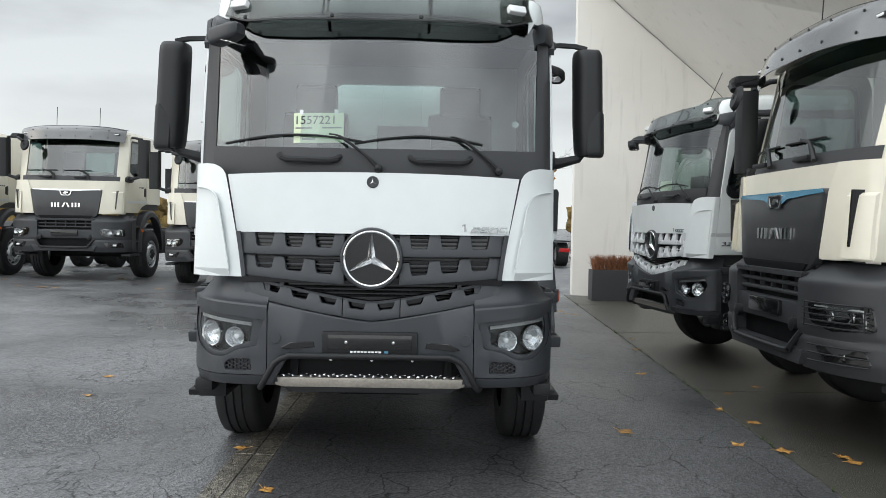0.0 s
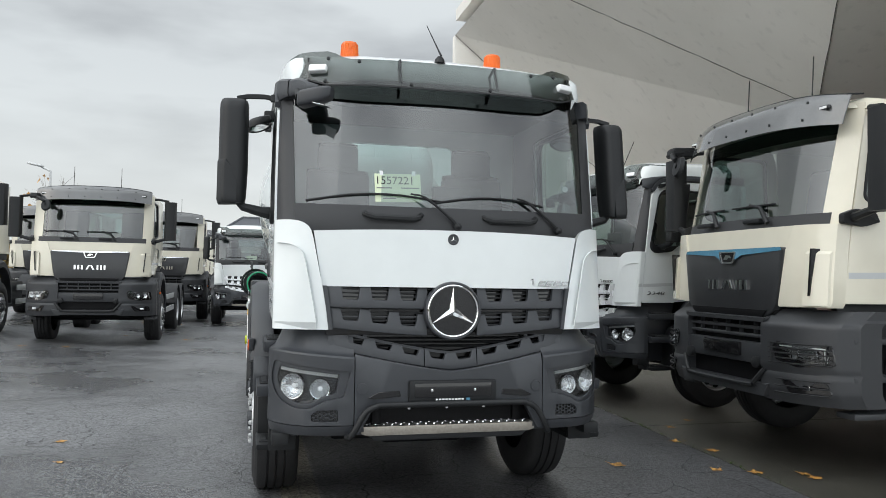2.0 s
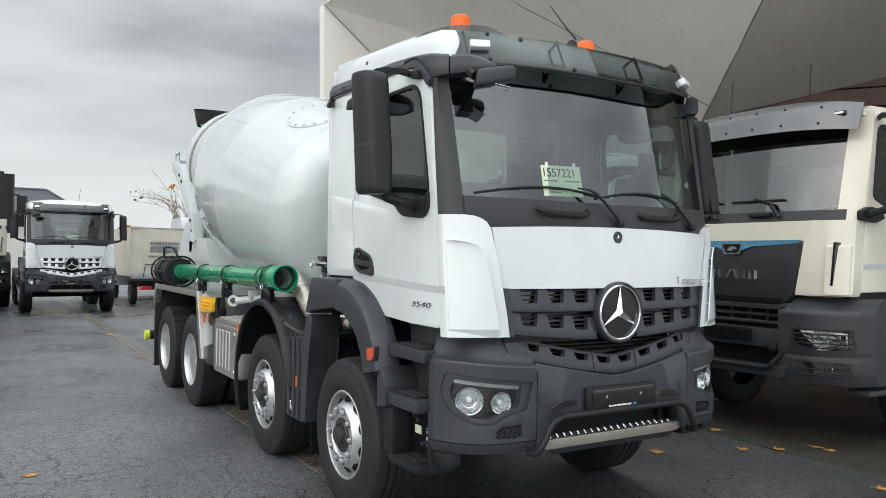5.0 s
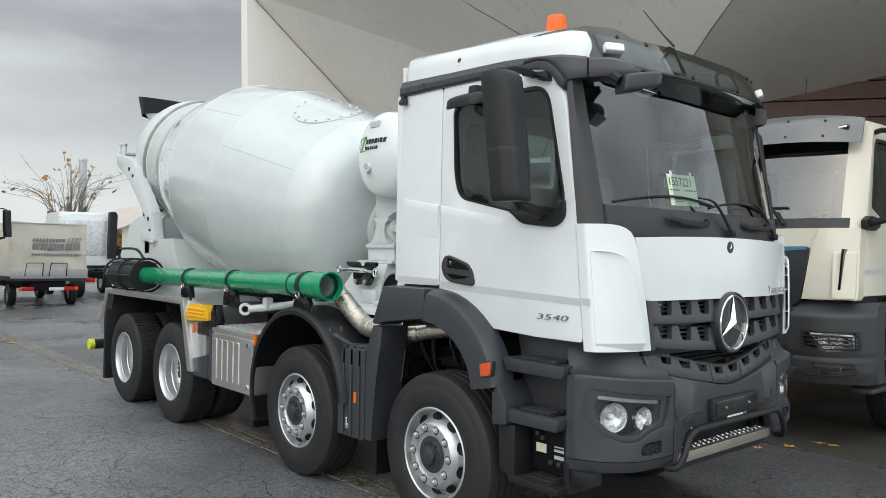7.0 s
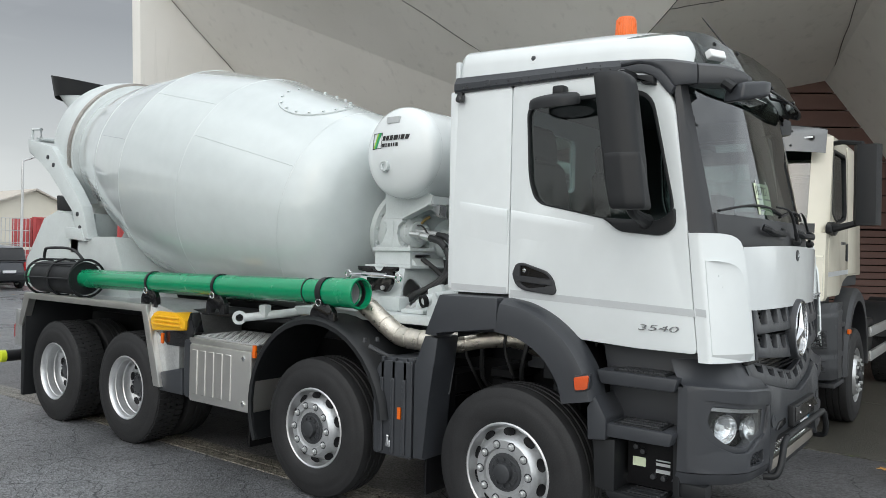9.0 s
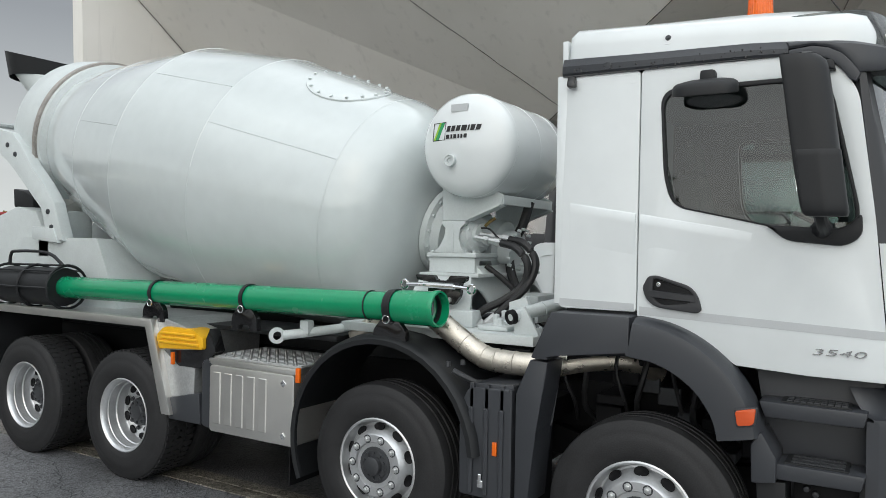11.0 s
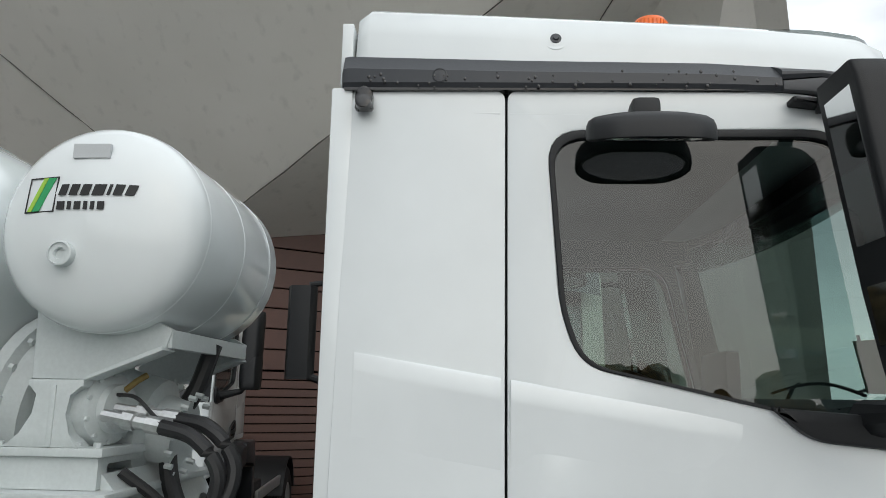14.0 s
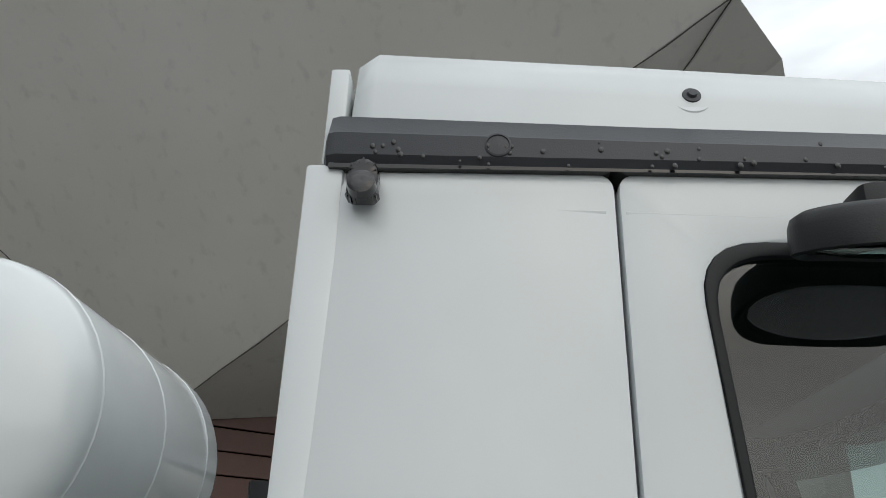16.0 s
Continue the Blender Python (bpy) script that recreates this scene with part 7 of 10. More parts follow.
mo = part("hydraulic_motor", lathe(bmesh.new(), [(-0.2, 0.15), (-0.06, 0.155), (-0.05, 0.135), (0.0, 0.13), (0.01, 0.115), (0.02, 0.09), (0.05, 0.085), (0.055, 0.0)], MOT, 28), M_GREYW, gb)
for i in range(10):
    a = i * math.pi / 5
    part("motor_bolt", lathe(bmesh.new(), [(0, 0.011), (0.012, 0.010), (0.013, 0)], MOT @ Matrix.Translation((0.118 * math.cos(a), 0.118 * math.sin(a), 0.0)), 6), M_GREYW, mo)
part("tap", tube(bmesh.new(), [MOT @ Vector((0.03, 0.06, 0.05)), MOT @ Vector((0.05, 0.09, 0.09)), MOT @ Vector((0.09, 0.10, 0.10))], 0.012, 8), M_BRASS, mo)
for q0, q1 in (((-0.43, 2.82, 2.00), (-0.45, 2.60, 1.965)), ((-0.38, 2.80, 2.02), (-0.40, 2.56, 1.99))):
    q0, q1 = Vector(q0), Vector(q1)
    part("hose_fitting", tube(bmesh.new(), [q0, q0.lerp(q1, 0.35), q0.lerp(q1, 0.36), q0.lerp(q1, 0.55), q0.lerp(q1, 0.56), q0.lerp(q1, 0.75), q0.lerp(q1, 0.76), q1], [0.022, 0.022, 0.033, 0.033, 0.024, 0.024, 0.030, 0.030], 8), M_GALV, gb)
for r, pts in ((0.027, [(-0.45, 2.61, 1.967), (-0.48, 2.47, 1.93), (-0.50, 2.375, 1.82), (-0.50, 2.41, 1.68), (-0.55, 2.52, 1.58), (-0.60, 2.66, 1.50), (-0.63, 2.75, 1.38)]),
               (0.027, [(-0.40, 2.57, 1.99), (-0.44, 2.43, 1.96), (-0.46, 2.335, 1.84), (-0.50, 2.37, 1.69), (-0.55, 2.48, 1.56), (-0.60, 2.56, 1.47)]),
               (0.036, [(0.05, 2.62, 2.28), (0.03, 2.67, 2.1), (0.0, 2.75, 1.92), (-0.05, 2.72, 1.75), (-0.10, 2.62, 1.55), (-0.12, 2.60, 1.35)]),
               (0.020, [(-0.30, 2.80, 1.80), (-0.25, 2.68, 1.70), (-0.22, 2.60, 1.60), (-0.25, 2.62, 1.42)]),
               (0.007, [(-0.34, 2.82, 2.07), (-0.40, 2.72, 2.06), (-0.44, 2.62, 1.99), (-0.46, 2.52, 1.95)])):
    part("hydraulic_hose", tube(bmesh.new(), spline(pts, 7), r, 10), M_HOSE, mixer)
part("hose_fitting", tube(bmesh.new(), [(-0.60, 2.555, 1.475), (-0.625, 2.60, 1.43), (-0.64, 2.62, 1.41)], [0.030, 0.030, 0.026], 8), M_GALV, mixer)
part("hose_fitting", tube(bmesh.new(), [(-0.64, 2.62, 1.43), (-0.66, 2.64, 1.40), (-0.66, 2.64, 1.36)], [0.034, 0.034, 0.030], 6), M_GALV, mixer)
for q, dz in (((-0.70, 2.50, 1.40), 0.09), ((-0.76, 2.44, 1.40), 0.07), ((-0.70, 2.42, 1.40), 0.05), ((-0.62, 2.48, 1.40), 0.11)):
    part("valve_fitting", lathe(bmesh.new(), [(0, 0.032), (dz * 0.4, 0.032), (dz * 0.45, 0.022), (dz, 0.022), (dz + 0.01, 0.0)], Matrix.Translation(q), 8), M_GREYW, mixer)
part("valve_block", B((-0.82, 2.36, 1.395), (-0.58, 2.58, 1.43), 0.015), M_GREYW, mixer)
part("pump_cover", B((-0.25, 2.40, 1.40), (0.10, 2.62, 1.60), 0.03), M_GREYW, mixer)

# grey water pipe stub and its gusset by the cab
part("water_pipe", tube(bmesh.new(), spline([(-0.90, 2.30, 1.50), (-0.75, 2.23, 1.53), (-0.60, 2.16, 1.56), (-0.3, 2.02, 1.62)], 4), 0.043, 14), M_GREYW, mixer)
part("pipe_mouth", lathe(bmesh.new(), [(-0.02, 0.0), (0.004, 0.034), (0.006, 0.045), (-0.03, 0.047)], Matrix.Translation((-0.903, 2.302, 1.499)) @ Vector((0, 0, 1)).rotation_difference(Vector((-0.15, 0.07, -0.03)).normalized()).to_matrix().to_4x4(), 18), M_CHASSIS, mixer)
part("pipe_clip", lathe(bmesh.new(), [(-0.01, 0.043), (-0.01, 0.048), (0.01, 0.048), (0.01, 0.043)], Matrix.Translation((-0.66, 2.188, 1.548)) @ Vector((0, 0, 1)).rotation_difference(Vector((-0.15, 0.07, -0.03)).normalized()).to_matrix().to_4x4(), 18), M_GREYW, mixer)
part("gusset", P([(2.12, 1.395), (2.29, 1.395), (2.27, 1.50), (2.22, 1.57)], -0.87, -0.85, 0.003), M_GREYW, mixer)
part("gusset", P([(2.22, 1.395), (2.40, 1.395), (2.40, 1.58), (2.28, 1.62), (2.24, 1.52)], -0.72, -0.68, 0.006), M_GREYW, mixer)

# water tank across the frame
TKM = Matrix.Translation((0.0, 2.825, 2.642)) @ Matrix.Rotation(radians(-90), 4, "Y")
tank = part("water_tank", lathe(bmesh.new(), [(-0.50, 0.0), (-0.495, 0.14), (-0.475, 0.25), (-0.435, 0.315), (-0.385, 0.352), (-0.34, 0.364), (0.52, 0.364), (0.56, 0.354), (0.592, 0.325), (0.618, 0.27), (0.655, 0.155), (0.665, 0.0)], TKM, 48), M_WHITE, mixer, "white cylindrical water tank with green logo")
for s in (-0.24, 0.12, 0.50):
    part("weld_seam", lathe(bmesh.new(), [(s - 0.006, 0.3638), (s, 0.3665), (s + 0.006, 0.3638)], TKM, 48), M_WHITE, tank)
def cap_x(y, z):
    """The tank's domed end."""
    r = math.hypot(y - 2.825, z - 2.642)
    prof = ((0.0, 0.665), (0.155, 0.655), (0.27, 0.618), (0.325, 0.592), (0.354, 0.56), (0.367, 0.52))
    for (r0, s0), (r1, s1) in zip(prof, prof[1:]):
        if r <= r1:
            return -(s0 + (s1 - s0) * (r - r0) / (r1 - r0)) - 0.002
    return -0.52


part("drain_cap", lathe(bmesh.new(), [(-0.02, 0.042), (0.03, 0.042), (0.032, 0.036), (0.026, 0.034), (0.026, 0.020), (0.012, 0.018), (0.012, 0)], Matrix.Translation((cap_x(2.93, 2.545), 2.895, 2.525)) @ Matrix.Rotation(radians(-90), 4, "Y"), 20), M_GREYW, tank)
part("rating_plate", plate(bmesh.new(), [(2.913, 2.867), (2.913, 2.917), (2.783, 2.917), (2.783, 2.867)], [], lambda u, v, d: (cap_x(2.848, 2.892) - 0.012 + d, u, v), 0.016), M_STRIPE, tank)
# logo as plain shapes laid on the dome
def on_cap(lift):
    return lambda u, v, d: (cap_x(u, v) - lift + d, u, v)


part("logo_edge", plate(bmesh.new(), [(3.063, 2.670), (3.063, 2.797), (2.946, 2.797), (2.946, 2.670)], [[(3.059, 2.674), (3.059, 2.793), (2.950, 2.793), (2.950, 2.674)]], on_cap(0.004), 0.003), M_INK, tank)
part("logo_band", plate(bmesh.new(), [(3.053, 2.674), (3.006, 2.793), (2.988, 2.793), (3.035, 2.674)], [], on_cap(0.004), 0.003), M_LIMEP, tank)
part("logo_band", plate(bmesh.new(), [(3.033, 2.674), (2.986, 2.793), (2.956, 2.793), (3.003, 2.674)], [], on_cap(0.004), 0.003), M_GREENP, tank)
bm = bmesh.new()
for row_z, row_h, widths, gap, lean in ((2.728, 0.038, (0.026, 0.028, 0.030, 0.040, 0.010, 0.030, 0.030), 0.011, 0.010), (2.678, 0.028, (0.026, 0.013, 0.022, 0.013, 0.013, 0.022), 0.011, 0.0)):
    y = 2.936
    for w_ in widths:
        plate(bm, [(y, row_z), (y - lean, row_z + row_h), (y - w_ - lean, row_z + row_h), (y - w_, row_z)], [], on_cap(0.004), 0.003)
        y -= w_ + gap
part("lettering", bm, M_INK, tank, "black lettering bars")
# tank saddle
for sd in (-1, 1):
    part("tank_saddle", P([(3.09, 2.122), (2.88, 2.122), (2.62, 2.225), (2.60, 2.30), (2.66, 2.33), (3.00, 2.33), (3.10, 2.40)], sd * 0.40, sd * 0.43, 0.004), M_GREYW, mixer)
    part("saddle_flange", P([(2.88, 2.118), (2.88, 2.13), (2.62, 2.238), (2.61, 2.225)], sd * 0.36, sd * 0.47, 0.002), M_GREYW, mixer)
part("saddle_beam", B((-0.42, 2.60, 2.235), (0.42, 2.64, 2.30), 0.004), M_GREYW, mixer)

# drum
DRUM = [(0.05, 0.28), (0.09, 0.52), (0.16, 0.74), (0.25, 0.86), (0.36, 0.925), (0.50, 0.965), (0.52, 0.970), (1.72, 1.150), (1.74, 1.152), (2.72, 1.152), (2.74, 1.150), (3.55, 0.965), (3.57, 0.96), (4.32, 0.775), (4.36, 0.765)]
drum = part("drum", lathe(bmesh.new(), DRUM, AXM, 96), M_DRUM, mixer, "glossy pale grey-white mixing drum with weld seams")
for s, r in ((0.51, 0.968), (1.73, 1.1515), (2.73, 1.1515), (3.56, 0.963)):
    part("weld_seam", lathe(bmesh.new(), [(s - 0.006, r - 0.001), (s, r + 0.0025), (s + 0.006, r - 0.001)], AXM, 96), M_DRUM, drum)
for a, s0, s1, r0, r1 in ((-2.72, 0.52, 1.72, 0.970, 1.150), (-2.4, 1.74, 2.72, 1.152, 1.152), (-2.9, 2.74, 3.55, 1.15, 0.965), (0.6, 0.52, 1.72, 0.970, 1.150)):
    part("weld_seam", tube(bmesh.new(), [AXM @ Vector(((r0 + (r1 - r0) * t) * math.cos(a), (r0 + (r1 - r0) * t) * math.sin(a), s0 + (s1 - s0) * t)) for t in lin(0, 1, 6)], 0.003, 6), M_DRUM, drum)
part("roller_ring", lathe(bmesh.new(), [(4.385, 0.80), (4.388, 0.850), (4.43, 0.853), (4.433, 0.80)], AXM, 72), M_RUSTRING, drum, "bare steel roller track ring")
part("neck", lathe(bmesh.new(), [(4.30, 0.78), (4.33, 0.83), (4.37, 0.83), (4.45, 0.82), (4.50, 0.835), (4.60, 0.84), (4.78, 0.82), (4.82, 0.80), (4.86, 0.80), (4.90, 0.76), (4.95, 0.70), (5.0, 0.60), (4.98, 0.56)], AXM, 72), M_GREYW, drum)
# inspection hatch on the front cone
def on_drum(a, s, off=0.0):
    r = 0.970 + (s - 0.52) / 1.20 * 0.18 + off
    return AXM @ Vector((r * math.cos(a), r * math.sin(a), s))


HA, HS = -1.90, 0.98
bm = bmesh.new()
mid = bm.verts.new(on_drum(HA, HS, 0.014))
prev = [mid]
rings = []
for rr, off in ((0.15, 0.014), (0.30, 0.013), (0.345, 0.012), (0.35, 0.002)):
    rings.append([bm.verts.new(on_drum(HA + rr * 0.98 * math.cos(t) / 1.04, HS + rr * math.sin(t), off)) for t in lin(0, 2 * math.pi, 36)[:-1]])
for i in range(36):
    bm.faces.new((mid, rings[0][i], rings[0][(i + 1) % 36]))
for a_, b_ in zip(rings, rings[1:]):
    for i in range(36):
        bm.faces.new((a_[i], a_[(i + 1) % 36], b_[(i + 1) % 36], b_[i]))
ht = part("inspection_hatch", bm, M_DRUM, drum, "bolted oval inspection hatch")
for i in range(16):
    t = (i + 0.5) * math.pi / 8
    q = on_drum(HA + 0.31 * math.cos(t) / 1.04, HS + 0.318 * math.sin(t), 0.012)
    nrm = (q - (AX0 + AXD * (q - AX0).dot(AXD))).normalized()
    part("hatch_bolt", lathe(bmesh.new(), [(0, 0.014), (0.012, 0.013), (0.014, 0)], Matrix.Translation(q) @ Vector((0, 0, 1)).rotation_difference(nrm).to_matrix().to_4x4(), 6), M_GREYW, ht)

# rear frame: arms, hopper, chutes
for sd in (-1, 1):
    arm = [(8.52, 3.13), (8.46, 2.96), (8.13, 2.81), (7.90, 2.66), (7.68, 2.48), (7.37, 2.24), (7.29, 1.95), (7.02, 1.92), (7.17, 2.29), (7.35, 2.47), (7.56, 2.65), (7.75, 2.87), (7.91, 3.0)]
    part("hopper_arm", P(arm, sd * 0.90, sd * 0.78, 0.012), M_GREYW, mixer)
    part("arm_pad", P([(7.08, 1.90), (7.50, 1.93), (7.52, 2.06), (7.16, 2.04)], sd * 0.915, sd * 0.75, 0.01), M_GREYW, mixer)
    for y, z in ((7.84, 2.78), (7.98, 2.88), (7.26, 2.2), (7.20, 2.05)):
        part("arm_bolt", lathe(bmesh.new(), [(0, 0.026), (0.012, 0.024), (0.014, 0)], Matrix.Translation((sd * 0.90, y, z)) @ Matrix.Rotation(radians(90 * sd), 4, "Y"), 8), M_HUB, mixer)
    rl = part("drum_roller", lathe(bmesh.new(), [(-0.09, 0.05), (-0.085, 0.13), (0.085, 0.13), (0.09, 0.05)], Matrix.Translation((sd * 0.55, 7.45, 2.20)) @ Vector((0, 0, 1)).rotation_difference(AXD).to_matrix().to_4x4(), 28, True), M_STEEL, mixer)
    part("roller_bracket", B((sd * 0.55 - 0.14, 7.28, 1.90), (sd * 0.55 + 0.14, 7.62, 2.22), 0.03), M_GREYW, mixer)
    bm = bmesh.new()
    loft(bm, [[(sd * 0.30, 6.2, 1.27), (sd * 0.86, 6.2, 1.27), (sd * 0.86, 8.1, 1.27), (sd * 0.30, 8.1, 1.27)], [(sd * 0.35, 6.5, 1.92), (sd * 0.86, 6.55, 1.95), (sd * 0.86, 7.75, 1.95), (sd * 0.35, 7.75, 1.92)]])
    part("rear_stand", bm, M_GREYW, mixer)
    # chute cheek
    part("discharge_cheek", P([(8.92, 1.68), (8.70, 1.86), (8.47, 2.18), (8.14, 2.27), (7.80, 2.22), (7.60, 1.95), (7.55, 1.32), (8.95, 1.32)], sd * 0.40, sd * 0.71, 0.02), M_GREYW, mixer)
part("cross_beam", B((-0.86, 7.3, 1.75), (0.86, 7.5, 1.95), 0.02), M_GREYW, mixer)
# feed hopper with rubber skirt
def hop(r0, r1, z0, z1, y0, y1):
    return [[(r * math.cos(a), y + 0.75 * r * math.sin(a), z + 0.10 * math.sin(a) * k) for a in lin(0, 2 * math.pi, 28)[:-1]] for r, z, y, k in ((r0, z0, y0, 0), (r1, z1, y1, 1))]


part("feed_hopper", loft(bmesh.new(), hop(0.30, 0.50, 3.35, 3.80, 8.35, 8.62), caps=False), M_GREYW, mixer)
part("rubber_skirt", loft(bmesh.new(), hop(0.51, 0.56, 3.74, 3.98, 8.62, 8.62), caps=False), M_DARK, mixer, "black rubber skirt round the hopper mouth")
bm = bmesh.new()
loft(bm, [[(-0.45, 8.35, 2.9), (0.45, 8.35, 2.9), (0.45, 8.5, 2.86), (-0.45, 8.5, 2.86)], [(-0.30, 7.95, 2.35), (0.30, 7.95, 2.35), (0.30, 8.1, 2.3), (-0.30, 8.1, 2.3)]])
part("discharge_chute", bm, M_GREYW, mixer)
part("chute_rubber", P([(8.16, 2.22), (8.54, 2.28), (8.56, 2.48), (8.36, 2.45), (8.18, 2.38)], -0.52, 0.52, 0.02), M_DARK, mixer)
bm = bmesh.new()
tube(bm, [(-0.84, 8.30, 3.12), (-0.84, 8.30, 3.24), (-0.84, 8.52, 3.26), (-0.84, 8.52, 3.14)], 0.018, 8)
tube(bm, [(-0.80, 8.48, 3.14), (0.80, 8.48, 3.14)], 0.03, 8)
part("arm_loop", bm, M_GREYW, mixer)

# rear wheel cover: bright aluminium frame with skirt
bm = bmesh.new()
rail = [(5.00, 0.60), (5.10, 0.60), (5.30, 1.265), (7.55, 1.265), (7.70, 0.95), (7.80, 0.95), (7.66, 1.325), (5.24, 1.325)]
prism(bm, rail, -1.275, -1.20, 0.006)
wc = part("wheel_cover", bm, M_STEEL, mixer, "bright aluminium wheel cover frame")
part("cover_top", B((-1.21, 5.10, 1.30), (-0.45, 7.62, 1.318), 0.004), M_GALV, wc)
part("cover_front", P([(4.80, 0.62), (5.02, 0.58), (5.24, 1.32), (5.12, 1.33), (4.78, 1.26)], -1.22, -0.55, 0.01), M_GALV, wc)
part("cover_rear", P([(7.68, 0.18), (7.74, 0.18), (7.74, 1.25), (7.64, 1.30)], -1.26, -0.5, 0.006), M_DARK, wc)
part("cover_block", P([(4.70, 0.56), (5.06, 0.56), (5.10, 0.72), (4.72, 0.80)], -1.24, -0.70, 0.02), M_BUMPER, wc)
part("wheel_cover", P(rail, 1.20, 1.275, 0.006), M_STEEL, mixer)
bm = bmesh.new()
box(bm, (-1.24, 7.78, 0.72), (-0.6, 7.95, 1.12), 0.01)
part("tail_bracket", bm, M_GALV, mixer)
part("underrun_bar", tube(bmesh.new(), [(-1.26, 8.2, 0.56), (1.26, 8.2, 0.56)], 0.065, 14), M_DARK, mixer)
part("bar_cap", lathe(bmesh.new(), [(-0.06, 0.070), (0.0, 0.070), (0.006, 0.05), (0.006, 0)], Matrix.Translation((-1.30, 8.2, 0.56)) @ Matrix.Rotation(radians(-90), 4, "Y"), 18), M_LIME, mixer)
part("tail_lamp", B((-1.23, 7.95, 0.80), (-0.8, 8.0, 0.95), 0.01), M_RED, mixer)
# wheel chock in its holder
ck = part("wheel_chock", P(rounded([(4.66, 1.13), (5.16, 1.10), (5.19, 1.20), (5.10, 1.275), (4.78, 1.275), (4.66, 1.22)], 0.02, 3), -1.26, -1.10, 0.012), M_YELLOW, mixer, "yellow plastic wheel chock in a black holder")
bm = bmesh.new()
for i in range(3):
    box(bm, (-1.275, 4.70 + i * 0.02, 1.15 + i * 0.035), (-1.255, 5.14 - i * 0.01, 1.168 + i * 0.035), 0.004, 1)
part("chock_rib", bm, M_YELLOW, ck)
part("chock_holder", P([(4.56, 1.12), (4.62, 1.29), (4.70, 1.12), (5.14, 1.09), (4.96, 0.98), (4.72, 0.98)], -1.23, -1.13, 0.006), M_GLOSSK, ck)

# green extension pipe in its clamps
PA, PB = Vector((-1.175, 2.645, 1.548)), Vector((-1.175, 7.70, 1.505))
PM = Matrix.Translation(PA) @ Vector((0, 0, 1)).rotation_difference((PB - PA).normalized()).to_matrix().to_4x4()
L = (PB - PA).length
gp = part("green_pipe", lathe(bmesh.new(), [(0.0, 0.100), (0.0, 0.112), (0.012, 0.116), (0.03, 0.116), (0.035, 0.110), (0.30, 0.108), (0.33, 0.096), (0.34, 0.094), (L - 0.02, 0.094), (L, 0.088), (L, 0.08), (0.30, 0.085), (0.10, 0.090), (0.09, 0.098), (0.0, 0.100)], PM, 32), M_GREEN, mixer, "long green plastic pipe with a socket end")
part("seal_ring", lathe(bmesh.new(), [(0.05, 0.099), (0.05, 0.088), (0.075, 0.088), (0.08, 0.098)], PM, 32), M_DARK, gp)
part("inner_wall", lathe(bmesh.new(), [(0.10, 0.086), (0.60, 0.084), (0.62, 0.0)], PM, 24), M_STRIPE, gp)
for k, s in enumerate((0.34, 0.52 - 0.18 + 0.12, 1.62, 2.62)):
    if k == 1:
        continue
    w_ = 0.03 if k == 0 else 0.016
    stq = part("strap", lathe(bmesh.new(), [(s - w_, 0.096 + 0.012 * (s < 0.35)), (s - w_, 0.104 + 0.010 * (s < 0.35)), (s + w_, 0.104 + 0.004 * (s < 0.35)), (s + w_, 0.096)], PM, 28), M_DARK, gp)
    c = PM @ Vector((0, 0, s))
    part("cradle", P(rounded([(c.y - 0.13, 1.30), (c.y - 0.12, 1.40), (c.y - 0.07, 1.46), (c.y + 0.07, 1.46), (c.y + 0.12, 1.40), (c.y + 0.13, 1.30), (c.y + 0.06, 1.30), (c.y + 0.05, 1.35), (c.y - 0.05, 1.35), (c.y - 0.06, 1.30)], 0.012, 2), -1.235, -1.19, 0.004), M_GLOSSK, gp)
    bm = bmesh.new()
    q = c + Vector((-0.085, 0.0, -0.075))
    tube(bm, [q + Vector((-0.01, 0.026 * math.cos(a), 0.026 * math.sin(a))) for a in lin(0, 2 * math.pi, 12)], 0.005, 6)
    part("clip_ring", bm, M_CHROME, gp)
part("strap", lathe(bmesh.new(), [(0.52, 0.095), (0.52, 0.099), (0.53, 0.099), (0.53, 0.095)], PM, 24), M_DARK, gp)
# black can cage at the pipe's rear end
cg = part("can_holder", lathe(bmesh.new(), [(L - 1.18, 0.0), (L - 1.18, 0.165), (L - 1.15, 0.17), (L - 0.32, 0.17), (L - 0.29, 0.165), (L - 0.29, 0.0)], PM, 36), M_DARK, mixer, "black round holder strapped round the pipe end")
bm = bmesh.new()
for s in (L - 1.20, L - 0.75, L - 0.27):
    tube(bm, [PM @ Vector((0.19 * math.cos(a), 0.19 * math.sin(a), s)) for a in lin(0, 2 * math.pi, 28)], 0.013, 6)
for a in (3.14, 4.0, -1.57, -0.8):
    tube(bm, [PM @ Vector((0.19 * math.cos(a), 0.19 * math.sin(a), s)) for s in (L - 1.20, L - 0.27)], 0.010, 6)
tube(bm, spline([PM @ Vector((-0.05, -0.19, L - 1.22)), PM @ Vector((-0.06, -0.30, L - 1.0)), PM @ Vector((-0.06, -0.31, L - 0.5)), PM @ Vector((-0.05, -0.28, L - 0.40)), PM @ Vector((-0.05, -0.19, L - 0.38))], 3), 0.015, 6)
part("cage_bar", bm, M_DARK, cg)
bm = bmesh.new()
for y in (6.55, 6.95, 7.35):
    lathe(bm, [(0, 0.02), (0.10, 0.02), (0.10, 0.03), (0.11, 0.03), (0.11, 0)], Matrix.Translation((-1.12, y, 1.31)), 8)
part("stud", bm, M_STEEL, cg)
